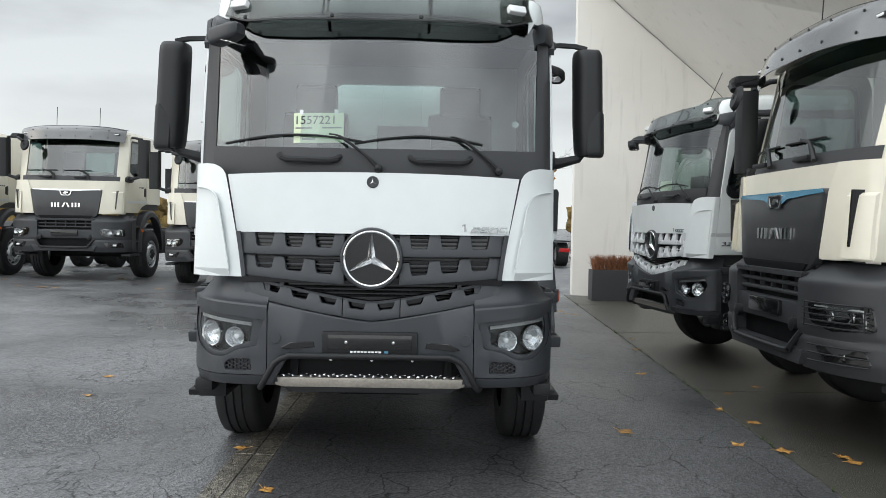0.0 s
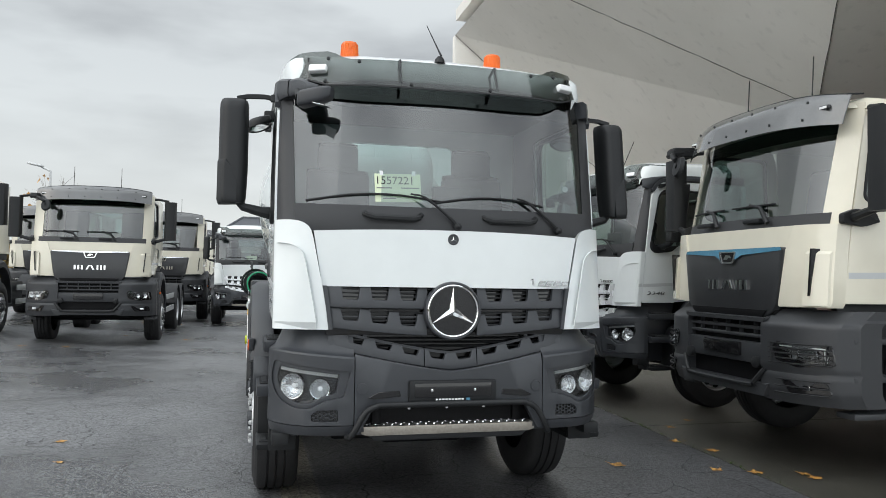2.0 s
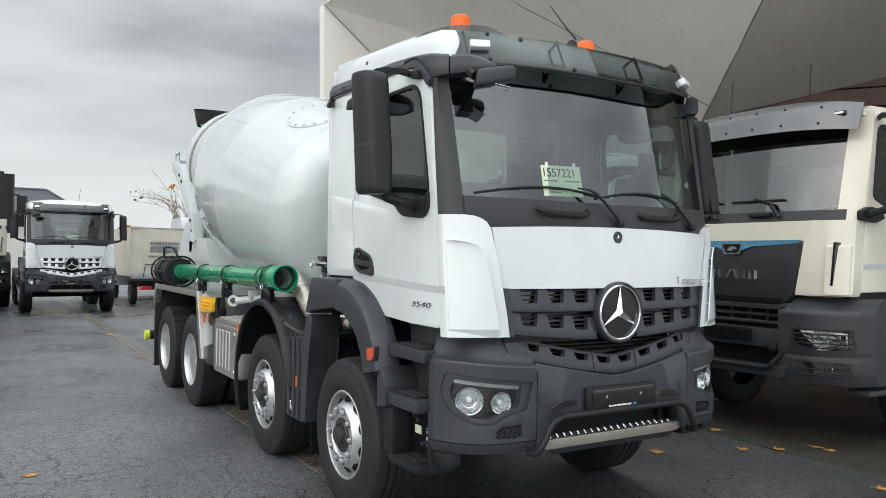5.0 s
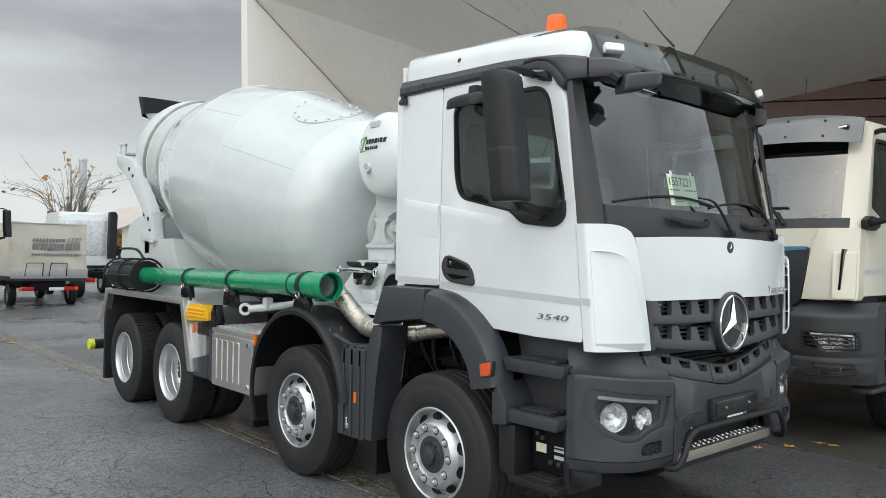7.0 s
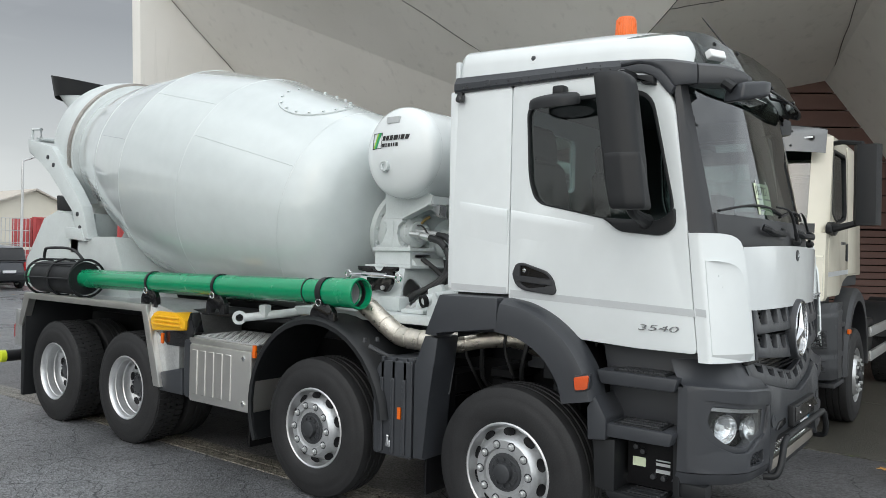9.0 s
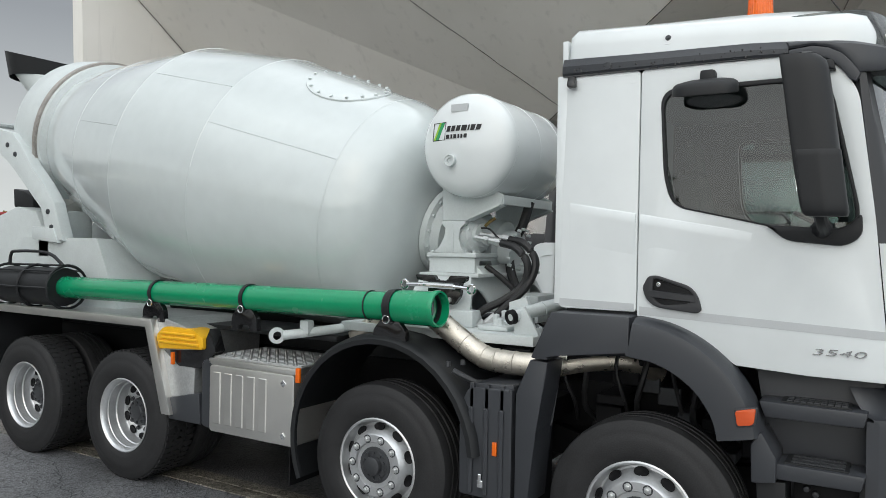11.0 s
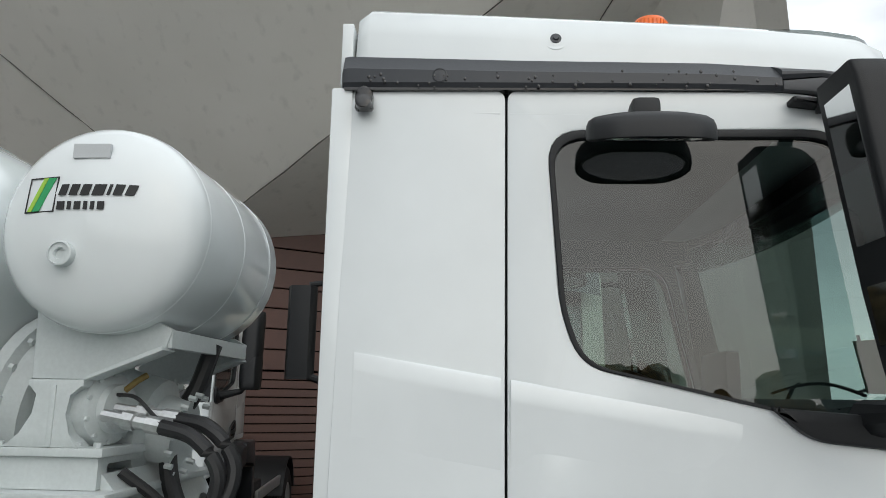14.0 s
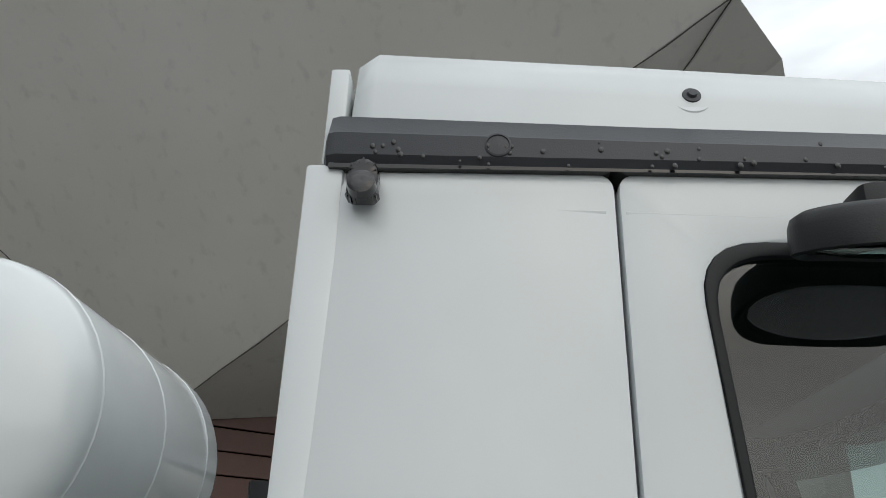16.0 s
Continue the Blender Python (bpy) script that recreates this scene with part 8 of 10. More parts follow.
# flushing nozzle
nz = part("flush_nozzle", tube(bmesh.new(), [(-1.22, 3.90, 1.295), (-1.10, 3.80, 1.31), (-0.95, 3.62, 1.34), (-0.75, 3.40, 1.40)], 0.034, 12), M_GREYW, mixer)
part("nozzle_flange", lathe(bmesh.new(), [(0, 0.030), (0.0, 0.055), (0.02, 0.058), (0.035, 0.055), (0.04, 0.034)], Matrix.Translation((-1.245, 3.925, 1.292)) @ Matrix.Rotation(radians(55), 4, "Z") @ Matrix.Rotation(radians(90), 4, "Y"), 20), M_GREYW, nz)
part("nozzle_valve", B((-1.13, 3.75, 1.30), (-1.06, 3.83, 1.40), 0.015), M_GREYW, nz)
# black chassis-top bracketing
part("top_bar", B((-1.0, 3.6, 1.25), (-0.5, 5.0, 1.29), 0.01), M_DARK, mixer)
part("air_tank", tube(bmesh.new(), [(-0.80, 3.9, 0.75), (-0.80, 4.9, 0.75)], 0.14, 16), M_CHASSIS, mixer)

# ---- parked chassis trucks ----
def bare_chassis(t, y0, y1, front_axle, rear_axles, box_mat=None):
    """Ladder frame with wheels, side rails and tanks."""
    for sd in (-1, 1):
        part("chassis_rail", B((sd * 0.40 - 0.04, y0, 0.80), (sd * 0.40 + 0.04, y1, 1.06), 0.01), M_CHASSIS, t)
        part("side_guard", B((sd * 1.18 - 0.02, 2.6, 0.55), (sd * 1.18 + 0.02, 4.4, 0.67), 0.01), M_GALV, t)
        part("side_guard", B((sd * 1.18 - 0.02, 2.6, 0.85), (sd * 1.18 + 0.02, 4.4, 0.97), 0.01), M_GALV, t)
        part("fuel_tank", P(rounded([(2.2, 0.50), (3.3, 0.50), (3.3, 1.05), (2.2, 1.05)], 0.06, 3), sd * 0.55, sd * 1.12, 0.03), M_DARK, t)
        for y in front_axle:
            wheel(t, Vector((sd * 1.22, y, 0.522)), sd, "front")
        for y in rear_axles:
            wheel(t, Vector((sd * 1.235, y, 0.522)), sd, "rear")
            part("mudguard", loft(bmesh.new(), [[Vector((sd * x, y - math.cos(a) * r, 0.55 + math.sin(a) * r)) for x, r in ((0.66, 0.62), (1.25, 0.62), (1.25, 0.64), (0.66, 0.64))] for a in lin(0.25, math.pi - 0.25, 12)]), M_DARK, t)
    for y in lin(y0 + 0.3, y1 - 0.1, 5):
        part("cross_member", B((-0.36, y, 0.84), (0.36, y + 0.08, 1.0), 0.01), M_CHASSIS, t)
    for y in front_axle + rear_axles:
        part("axle", tube(bmesh.new(), [(-0.95, y, 0.52), (0.95, y, 0.52)], 0.08, 10), M_CHASSIS, t)


def parked_arocs(label, at, group=""):
    t = thing("chassis_truck", label, "truck", group, at=at)
    arocs_cab(t, M_SILVER, False, False)
    bare_chassis(t, 0.8, 7.6, [1.36], [4.9, 6.25])
    text("model_number", "3348", 0.105, Matrix.Translation((-1.124, 0.468, 1.463)) @ LEFT @ Matrix(((1.28, 0.17, 0, 0), (0, 0.54, 0, 0), (0, 0, 1, 0), (0, 0, 0, 1))), M_CHROME, t, 0.004)
    text("model_number", "3348", 0.105, Matrix.Translation((1.124, 0.468, 1.463)) @ RIGHT @ Matrix(((1.28, 0.17, 0, 0), (0, 0.54, 0, 0), (0, 0, 1, 0), (0, 0, 0, 1))), M_CHROME, t, 0.004)
    part("antenna", tube(bmesh.new(), [(0.2, 0.6, 3.17), (0.25, 0.75, 3.55)], 0.005, 6), M_DARK, t)
    bm = bmesh.new()
    prism(bm, rounded([(-0.16, 2.10), (0.16, 2.10), (0.16, 2.22), (-0.16, 2.22)], 0.01, 2), 0.17, 0.175, 0, "y")
    part("paper_note", bm, M_PAPER, t)
    return t


def mgy(x, z):
    """Windscreen surface of the cream cabs."""
    return 0.10 + 0.22 * (z - 2.06) + 0.16 * (abs(x) / 1.0) ** 2.6


M_MANDOOR = [(0.28, 1.42), (0.36, 2.10), (0.50, 2.98), (0.60, 3.04), (1.30, 3.04), (1.36, 2.9), (1.40, 1.62), (1.10, 1.56), (0.92, 1.42)]
MAN_WIN = rounded([(0.46, 2.26), (0.56, 2.94), (1.24, 2.94), (1.28, 2.24), (0.75, 2.16)], [0.06, 0.10, 0.08, 0.10, 0.1], 5)


def man_truck(label, film, at, group="", guards=False):
    """Cream cab-over chassis truck with a dark trapezoid grille panel."""
    t = thing("chassis_truck", label, "truck", group, at=at)
    # cab sides
    for sd in (-1, 1):
        side = lambda u, v, d, sd=sd: (sd * (1.12 - 0.02 * max(0, (v - 2.1) / 1.0) ** 2 - d), u, v)
        part("cab_side", plate(bmesh.new(), rounded([(1.41, 1.62), (1.37, 3.05), (2.18, 3.05), (2.20, 1.62)], 0.03, 3), [], side, 0.05, 0.006), M_CREAM, t)
        dr = part("door", plate(bmesh.new(), rounded(M_MANDOOR, [0.02, 0.02, 0.06, 0.05, 0.05, 0.05, 0.02, 0.1, 0.05], 4), [MAN_WIN], side, 0.05, 0.006), M_CREAM, t)
        n = len(MAN_WIN)
        cy, cz = sum(p[0] for p in MAN_WIN) / n, sum(p[1] for p in MAN_WIN) / n
        inner = [(cy + (p[0] - cy) * 0.93, cz + (p[1] - cz) * 0.93) for p in MAN_WIN]
        part("window_rubber", plate(bmesh.new(), MAN_WIN, [inner], lambda u, v, d, sd=sd: (sd * (1.123 - 0.02 * max(0, (v - 2.1)) ** 2 - d), u, v), 0.04, 0.003), M_DARK, dr)
        part("pane", plate(bmesh.new(), inner, [], lambda u, v, d, sd=sd: (sd * (1.10 - 0.02 * max(0, (v - 2.1)) ** 2 - d), u, v), 0.004), G_SIDE, dr, smooth=0).visible_shadow = False
        part("door_handle", P(rounded([(1.24, 1.78), (1.24, 1.96), (1.34, 1.98), (1.34, 1.78)], 0.03, 3), sd * 1.11, sd * 1.132, 0.006), M_DARK, dr)
        part("stripe", plate(bmesh.new(), [(0.32, 1.62), (0.32, 1.67), (1.40, 1.69), (1.40, 1.64)], [], lambda u, v, d, sd=sd: (sd * (1.1215 - d), u, v), 0.003), M_STRIPE, dr)
        for i in range(4):
            part("lettering_bar", plate(bmesh.new(), [(0.62 + i * 0.07, 2.08), (0.62 + i * 0.07, 2.11), (0.67 + i * 0.07, 2.11), (0.67 + i * 0.07, 2.08)], [], lambda u, v, d, sd=sd: (sd * (1.122 - d), u + 0.35, v - 0.12), 0.003), M_HUB, dr)
        # pillars in cab colour
        rings = []
        for z in lin(2.04, 3.06, 8):
            yd = 0.345 + (z - 2.08) * 0.165
            rings.append([(sd * 0.93, mgy(0.93, z) - 0.01, z), (sd * 1.03, mgy(1.03, z) - 0.005, z), (sd * 1.095, (mgy(1.05, z) + yd) / 2, z), (sd * 1.115, yd - 0.004, z), (sd * 1.06, yd + 0.02, z), (sd * 0.95, mgy(0.95, z) + 0.06, z)])
        part("pillar", loft(bmesh.new(), rings), M_CREAM, t)
        # mirrors
        mr = part("mirror_housing", loft(bmesh.new(), [[(sd * (1.45 + 0.12 * u), 0.34 + 0.075 * v, z) for u, v in ((-0.95, 1.0), (-1, 0), (-0.7, -0.9), (0, -1.1), (0.7, -0.9), (1, 0), (0.95, 1.0))] for z in (2.14, 2.17, 2.45, 2.75, 2.90, 2.93)]), M_DARK, t, "tall black door mirror")
        part("mirror_glass", B((sd * 1.45 - 0.095, 0.414, 2.2), (sd * 1.45 + 0.095, 0.42, 2.86), 0.003), G_MIRROR, mr)
        part("upper_arm", tube(bmesh.new(), [(sd * 1.08, 0.62, 3.0), (sd * 1.2, 0.46, 2.99), (sd * 1.40, 0.38, 2.95)], 0.026, 8), M_DARK, mr)
        part("lower_arm", tube(bmesh.new(), [(sd * 1.10, 0.36, 2.10), (sd * 1.22, 0.32, 2.12), (sd * 1.42, 0.36, 2.18)], [0.05, 0.035, 0.03], 8), M_DARK, mr)
        part("mirror_foot", P(rounded([(0.24, 2.06), (0.24, 2.14), (0.36, 2.18), (0.55, 2.16), (0.60, 2.08), (0.45, 2.04)], 0.02, 3), sd * 1.10, sd * 1.16, 0.012), M_DARK, mr)
        # cream corner panel with crease
        rings = []
        for z, xi, yi, xo, yo in ((1.385, 0.66, 0.03, 1.10, 0.14), (1.42, 0.665, 0.025, 1.115, 0.15), (1.65, 0.70, 0.035, 1.115, 0.165), (1.86, 0.73, 0.045, 1.112, 0.185), (2.06, 0.80, 0.07, 1.11, 0.21)):
            rings.append([(sd * xi, yi, z), (sd * (xi * 0.5 + xo * 0.5), yi + (yo - yi) * 0.30, z), (sd * (xi * 0.15 + xo * 0.85), yi + (yo - yi) * 0.75, z), (sd * xo, yo + 0.02, z), (sd * (xo + 0.004), yo + 0.14, z), (sd * (xo - 0.04), yo + 0.14, z), (sd * xi, yi + 0.09, z)])
        cp = part("corner_panel", loft(bmesh.new(), rings), M_CREAM, t)
        part("deflector", loft(bmesh.new(), [[(sd * 0.93, y0, z), (sd * 1.03, y0 + 0.03, z), (sd * 1.10, y0 + 0.10, z), (sd * 1.10, y0 + 0.13, z), (sd * 0.93, y0 + 0.05, z)] for z, y0 in ((1.40, 0.035), (1.60, 0.045), (1.82, 0.065), (1.84, 0.09))]), M_CREAM, cp)
        part("vent_slot", P([(0.98, 1.48), (1.0, 1.48), (1.03, 1.86), (1.01, 1.86)], 0.05, 0.13, 0, "y") if sd > 0 else P([(-0.98, 1.48), (-1.0, 1.48), (-1.03, 1.86), (-1.01, 1.86)], 0.05, 0.13, 0, "y"), M_GLOSSK, cp)
        # bumper corner
        us = lin(0.55, 1.10, 14) + [1.14, 1.17, 1.20, 1.215]
        def by(x):
            return -0.06 + 0.30 * max(0.0, (x - 0.55) / 0.66) ** 2.4
        def cornr(u, v, sd=sd):
            z = 0.60 + v * 0.76
            y = by(u) + 0.16 * max(0, v - 0.84) / 0.16 + 0.05 * max(0, 0.14 - v) / 0.14 + 0.022 * max(0.0, 1 - abs(v - 0.335) / 0.03) + 0.02 * max(0.0, 0.335 - v)
            if u > 1.19:
                y += 0.10
            return (sd * (u - 0.02 * (v > 0.9)), y, z)
        bc = part("bumper_corner", sheet(bmesh.new(), us, lin(0, 1, 34), cornr, 0.20, (0, 1, 0)), M_MANB, t, "dark grey bumper corner")
        lp = part("headlamp", plate(bmesh.new(), rounded([(0.70, 1.06), (0.74, 1.10), (1.13, 1.08), (1.15, 0.93), (0.92, 0.90), (0.74, 0.95)], 0.02, 3), [], lambda u, v, d, sd=sd: (sd * u, by(u) - 0.012 + d, v), 0.03), M_GLOSSK, t, "dark headlamp with bright projector")
        for xx, rr in ((1.03, 0.046), (0.91, 0.036)):
            part("reflector", lathe(bmesh.new(), [(0.0, rr), (0.010, rr), (0.008, rr * 0.8), (0.002, rr * 0.5), (0.001, 0)], Matrix.Translation((sd * xx, by(xx) - 0.012, 1.005)) @ Matrix.Rotation(radians(90), 4, "X"), 16), M_REFL, lp)
        part("light_bar", plate(bmesh.new(), [(0.78, 1.062), (0.78, 1.072), (1.10, 1.064), (1.11, 0.95), (1.10, 0.95), (1.09, 1.054)], [], lambda u, v, d, sd=sd: (sd * u, by(u) - 0.018 + d, v), 0.006), M_GALV, lp)
        part("lens", plate(bmesh.new(), rounded([(0.72, 1.05), (0.75, 1.085), (1.12, 1.065), (1.135, 0.94), (0.92, 0.915), (0.76, 0.96)], 0.02, 3), [], lambda u, v, d, sd=sd: (sd * u, by(u) - 0.032 + d, v), 0.003), G_LAMP, lp, smooth=0).visible_shadow = False
        fg = part("fog_lamp", plate(bmesh.new(), rounded([(0.78, 0.80), (1.10, 0.79), (1.13, 0.70), (0.86, 0.69)], 0.02, 3), [], lambda u, v, d, sd=sd: (sd * u, by(u) - 0.008 + d, v), 0.02), M_GLOSSK, t)
        part("reflector", B((sd * 0.98 - 0.04, by(0.98) - 0.016, 0.722), (sd * 0.98 + 0.04, by(0.98) - 0.004, 0.762), 0.006), M_REFL, fg)
        if guards:
            for zz in (1.09, 1.05, 1.01, 0.97, 0.93):
                part("guard_wire", tube(bmesh.new(), [(sd * x, by(x) - 0.045, zz) for x in lin(0.70, 1.15, 6)], 0.006, 6), M_DARK, lp)
            for zz in (0.80, 0.745, 0.69):
                part("guard_wire", tube(bmesh.new(), [(sd * x, by(x) - 0.04, zz) for x in lin(0.76, 1.14, 6)], 0.006, 6), M_DARK, fg)
            for xx in (0.72, 1.12):
                part("guard_wire", tube(bmesh.new(), [(sd * xx, by(xx) - 0.045, 0.92), (sd * xx, by(xx) - 0.045, 1.10)], 0.006, 6), M_DARK, lp)
        part("tow_eye", lathe(bmesh.new(), [(0, 0.05), (0.05, 0.05), (0.06, 0.03), (0.06, 0)], Matrix.Translation((sd * 0.50, -0.03, 0.90)) @ Matrix.Rotation(radians(90), 4, "X"), 12), M_DARK, t)
        # steps, arch
        part("entry_panel", P([(0.30, 0.60), (0.30, 1.42), (0.95, 1.42), (0.85, 1.1), (0.80, 0.60)], sd * 0.95, sd * 1.02, 0.01), M_DARK, t)
        for z in (1.15, 0.85, 0.56):
            part("entry_step", B((min(sd * 1.0, sd * 1.2), 0.30, z - 0.05), (max(sd * 1.0, sd * 1.2), 0.82, z), 0.015), M_MANB, t)
        rings = []
        for a in lin(-0.1, math.pi + 0.1, 14):
            c = Vector((0, 1.42, 0.66))
            d = Vector((0, -math.cos(a), math.sin(a) * 1.15))
            rings.append([c + d * r + Vector((sd * x, 0, 0)) for x, r in ((1.05, 0.72), (1.20, 0.72), (1.235, 0.68), (1.235, 0.60), (1.21, 0.60), (1.05, 0.66))])
        part("arch_flare", loft(bmesh.new(), rings), M_MANB, t, "dark grey wheel arch flare")
        part("side_marker", B((sd * 1.235 - 0.015, 0.80, 1.02), (sd * 1.235 + 0.015, 0.88, 1.07), 0.008), M_ORANGE, t)
    # roof, back
    rings = []
    for y, zt, hw in ((2.18, 3.06, 1.06), (2.16, 3.12, 1.08), (1.6, 3.17, 1.09), (0.9, 3.19, 1.09), (0.60, 3.16, 1.07), (0.42, 3.06, 1.03)):
        ring = [(-hw, y, 3.02), (-hw + 0.005, y, min(zt, 3.10) - 0.04), (-hw + 0.05, y, min(zt, 3.12)), (-hw * 0.5, y, zt + 0.01), (0, y, zt + 0.02)]
        rings.append(ring + [(-p[0], p[1], p[2]) for p in reversed(ring[:-1])])
    part("roof", loft(bmesh.new(), rings), M_CREAM, t)
    win = rounded([(-0.6, 2.35), (-0.6, 2.8), (0.6, 2.8), (0.6, 2.35)], 0.06, 4)
    part("back_wall", plate(bmesh.new(), [(-1.10, 1.62), (-1.10, 3.05), (1.10, 3.05), (1.10, 1.62)], [win], lambda u, v, d: (u, 2.19 - d, v), 0.05), M_CREAM, t)
    part("rear_pane", plate(bmesh.new(), win, [], lambda u, v, d: (u, 2.17 - d, v), 0.004), G_SIDE, t, smooth=0).visible_shadow = False
    part("cab_floor", B((-1.08, 0.2, 1.50), (1.08, 2.18, 1.62), 0.01), M_TRIM, t)
    part("dashboard", P(rounded([(0.32, 1.62), (0.24, 2.03), (0.40, 2.12), (0.70, 2.06), (0.72, 1.62)], 0.04, 3), -1.04, 1.04, 0.02), M_TRIM, t)
    for x in (-0.58, 0.56):
        seat = part("cab_seat", B((x - 0.26, 1.0, 1.64), (x + 0.26, 1.5, 1.95), 0.06, 2), M_SEAT, t)
        part("backrest", P(rounded([(1.46, 1.9), (1.60, 2.78), (1.70, 2.78), (1.62, 1.9)], 0.05, 3), x - 0.24, x + 0.24, 0.04), M_SEAT, seat)
    bm = bmesh.new()
    sw = Matrix.Translation((0.52, 0.72, 2.12)) @ Matrix.Rotation(radians(28), 4, "X")
    tube(bm, [sw @ Vector((0.22 * math.cos(a), 0.22 * math.sin(a), 0)) for a in lin(0, 2 * math.pi, 20)], 0.017, 6)
    part("steering_wheel", bm, M_DARK, t)
    # windscreen, cowl, visor
    us = lin(-1.0, 1.0, 18)
    ws = part("windscreen", sheet(bmesh.new(), us, lin(2.06, 2.99, 8), lambda u, v: (u, mgy(u, v), v)), G_WIND, t)
    ws.visible_shadow = False
    part("cowl", sheet(bmesh.new(), us, lin(2.045, 2.16, 3), lambda u, v: (u, mgy(u, v) - 0.012, v)), M_COWL, t)
    for px, tip in ((-0.25, -0.9), (0.45, -0.1)):
        wp = part("wiper", tube(bmesh.new(), [(px, mgy(px, 2.10) - 0.05, 2.10), (px - 0.10, mgy(px - 0.1, 2.2) - 0.05, 2.24), (px - 0.28, mgy(px - 0.28, 2.24) - 0.03, 2.285)], [0.022, 0.018, 0.01], 6), M_DARK, t)
        part("blade", tube(bmesh.new(), [(x, mgy(x, 2.27) - 0.02, 2.27) for x in lin(px + 0.02, tip, 6)], 0.010, 6), M_DARK, wp)
        part("grab_handle", B((px - 0.32, mgy(px, 2.12) - 0.07, 2.11), (px - 0.08, mgy(px, 2.12) - 0.02, 2.15), 0.012), M_DARK, t)
    def vy(x, z):
        return 0.075 + 0.34 * (z - 2.92) + 1.3 * max(0.0, z - 3.08) ** 2 * 4 + 0.22 * (abs(x) / 1.05) ** 3

    def vz(x, k):
        return 2.905 - 0.03 * abs(x) ** 3 + k * (0.285 - 0.03 * abs(x) ** 3)
    vs = part("sun_visor", sheet(bmesh.new(), lin(-1.08, 1.08, 28), lin(0, 1, 8), lambda u, v: (u, vy(u, vz(u, v)), vz(u, v)), 0.012, (0, 1, 0)), M_VISORG, t, "grey plastic sun visor")
    part("sun_band", sheet(bmesh.new(), lin(-1.0, 1.0, 16), [2.82, 2.95], lambda u, v: (u, mgy(u, v) - 0.004, v)), G_DARKBAND, ws)
    part("visor_top", sheet(bmesh.new(), lin(-1.05, 1.05, 20), [0, 1], lambda u, v: (u, vy(u, vz(u, 1)) + 0.012 + 0.16 * v, vz(u, 1) - 0.004 + 0.02 * v), 0.014, (0, 0, 1)), M_DARK, vs)
    bm = bmesh.new()
    for x in (-0.78, -0.45, -0.15, 0.15, 0.45, 0.78):
        for z in (vz(x, 0.22), vz(x, 0.78)):
            lathe(bm, [(0, 0.013), (0.006, 0.012), (0.008, 0)], Matrix.Translation((x, vy(x, z) - 0.002, z)) @ Matrix.Rotation(radians(90), 4, "X"), 8)
    part("rivet", bm, M_DARK, vs)
    for sd in (-1, 1):
        part("marker_lamp", B((sd * 0.93 - 0.055, vy(0.93, 3.03) - 0.016, 3.012), (sd * 0.93 + 0.055, vy(0.93, 3.03) + 0.02, 3.048), 0.01), M_GLOSSK, vs)
        part("marker_lens", B((sd * 0.93 - 0.04, vy(0.93, 3.03) - 0.020, 3.020), (sd * 0.93 + 0.04, vy(0.93, 3.03) - 0.014, 3.040), 0.003), M_LAMPW, vs)
        part("antenna", tube(bmesh.new(), [(sd * 0.45, 0.55, 3.2), (sd * 0.45, 0.57, 3.62)], 0.006, 6), M_DARK, t)
    fm = part("front_mirror", P(rounded([(0.02, 2.90), (0.05, 3.0), (0.34, 3.02), (0.34, 2.92)], 0.03, 3), -1.13, -1.00, 0.025), M_DARK, t)
    part("mirror_arm", tube(bmesh.new(), spline([(-1.02, 0.08, 2.93), (-0.95, 0.0, 2.90), (-0.86, -0.02, 2.84)], 4), 0.028, 8), M_DARK, fm)
    part("mirror_head", lathe(bmesh.new(), [(-0.03, 0.02), (-0.026, 0.085), (0.012, 0.105), (0.02, 0.09), (0.02, 0)], Matrix.Translation((-0.83, 0.0, 2.765)) @ Matrix.Rotation(radians(-105), 4, "X") @ Matrix.Diagonal((0.85, 1.15, 1, 1)), 18), M_DARK, fm)
    # hood and grille panel
    part("hood", sheet(bmesh.new(), lin(-0.82, 0.82, 14), lin(1.38, 2.06, 5), lambda u, v: (u, 0.045 + 0.03 * (v - 1.4) + 0.04 * abs(u) ** 3, v), 0.04, (0, 1, 0)), M_CREAM, t)
    def gy(u, v):
        return 0.0 + 0.02 * (v - 1.4) + 0.04 * abs(u) ** 3
    gpl = part("grille_panel", plate(bmesh.new(), rounded([(-0.73, 1.86), (-0.70, 1.885), (0.70, 1.885), (0.73, 1.86), (0.64, 1.36), (0.52, 1.28), (-0.52, 1.28), (-0.64, 1.36)], [0.02, 0.02, 0.02, 0.02, 0.05, 0.06, 0.06, 0.05], 3), [], lambda u, v, d: (u, gy(u, v) + d, v), 0.06, 0.008), M_GRILLE, t, "dark trapezoid grille panel")
    part("film_strip" if film else "chrome_strip", plate(bmesh.new(), [(-0.71, 1.855), (-0.69, 1.883), (0.69, 1.883), (0.71, 1.855), (0.20, 1.825), (0.12, 1.79), (-0.12, 1.79), (-0.20, 1.825)] if film else [(-0.71, 1.868), (-0.69, 1.883), (0.69, 1.883), (0.71, 1.868), (0.2, 1.850), (-0.2, 1.850)], [], lambda u, v, d: (u, gy(u, v) - 0.006 + d, v), 0.008), M_BLUE if film else M_CHROME, gpl)
    part("badge", plate(bmesh.new(), rounded([(-0.13, 1.86), (0.13, 1.86), (0.09, 1.75), (-0.09, 1.75)], 0.02, 3), [rounded([(-0.11, 1.85), (0.11, 1.85), (0.075, 1.765), (-0.075, 1.765)], 0.02, 3)], lambda u, v, d: (u, gy(u, v) - 0.014 + d, v), 0.012), M_CHROME, gpl)
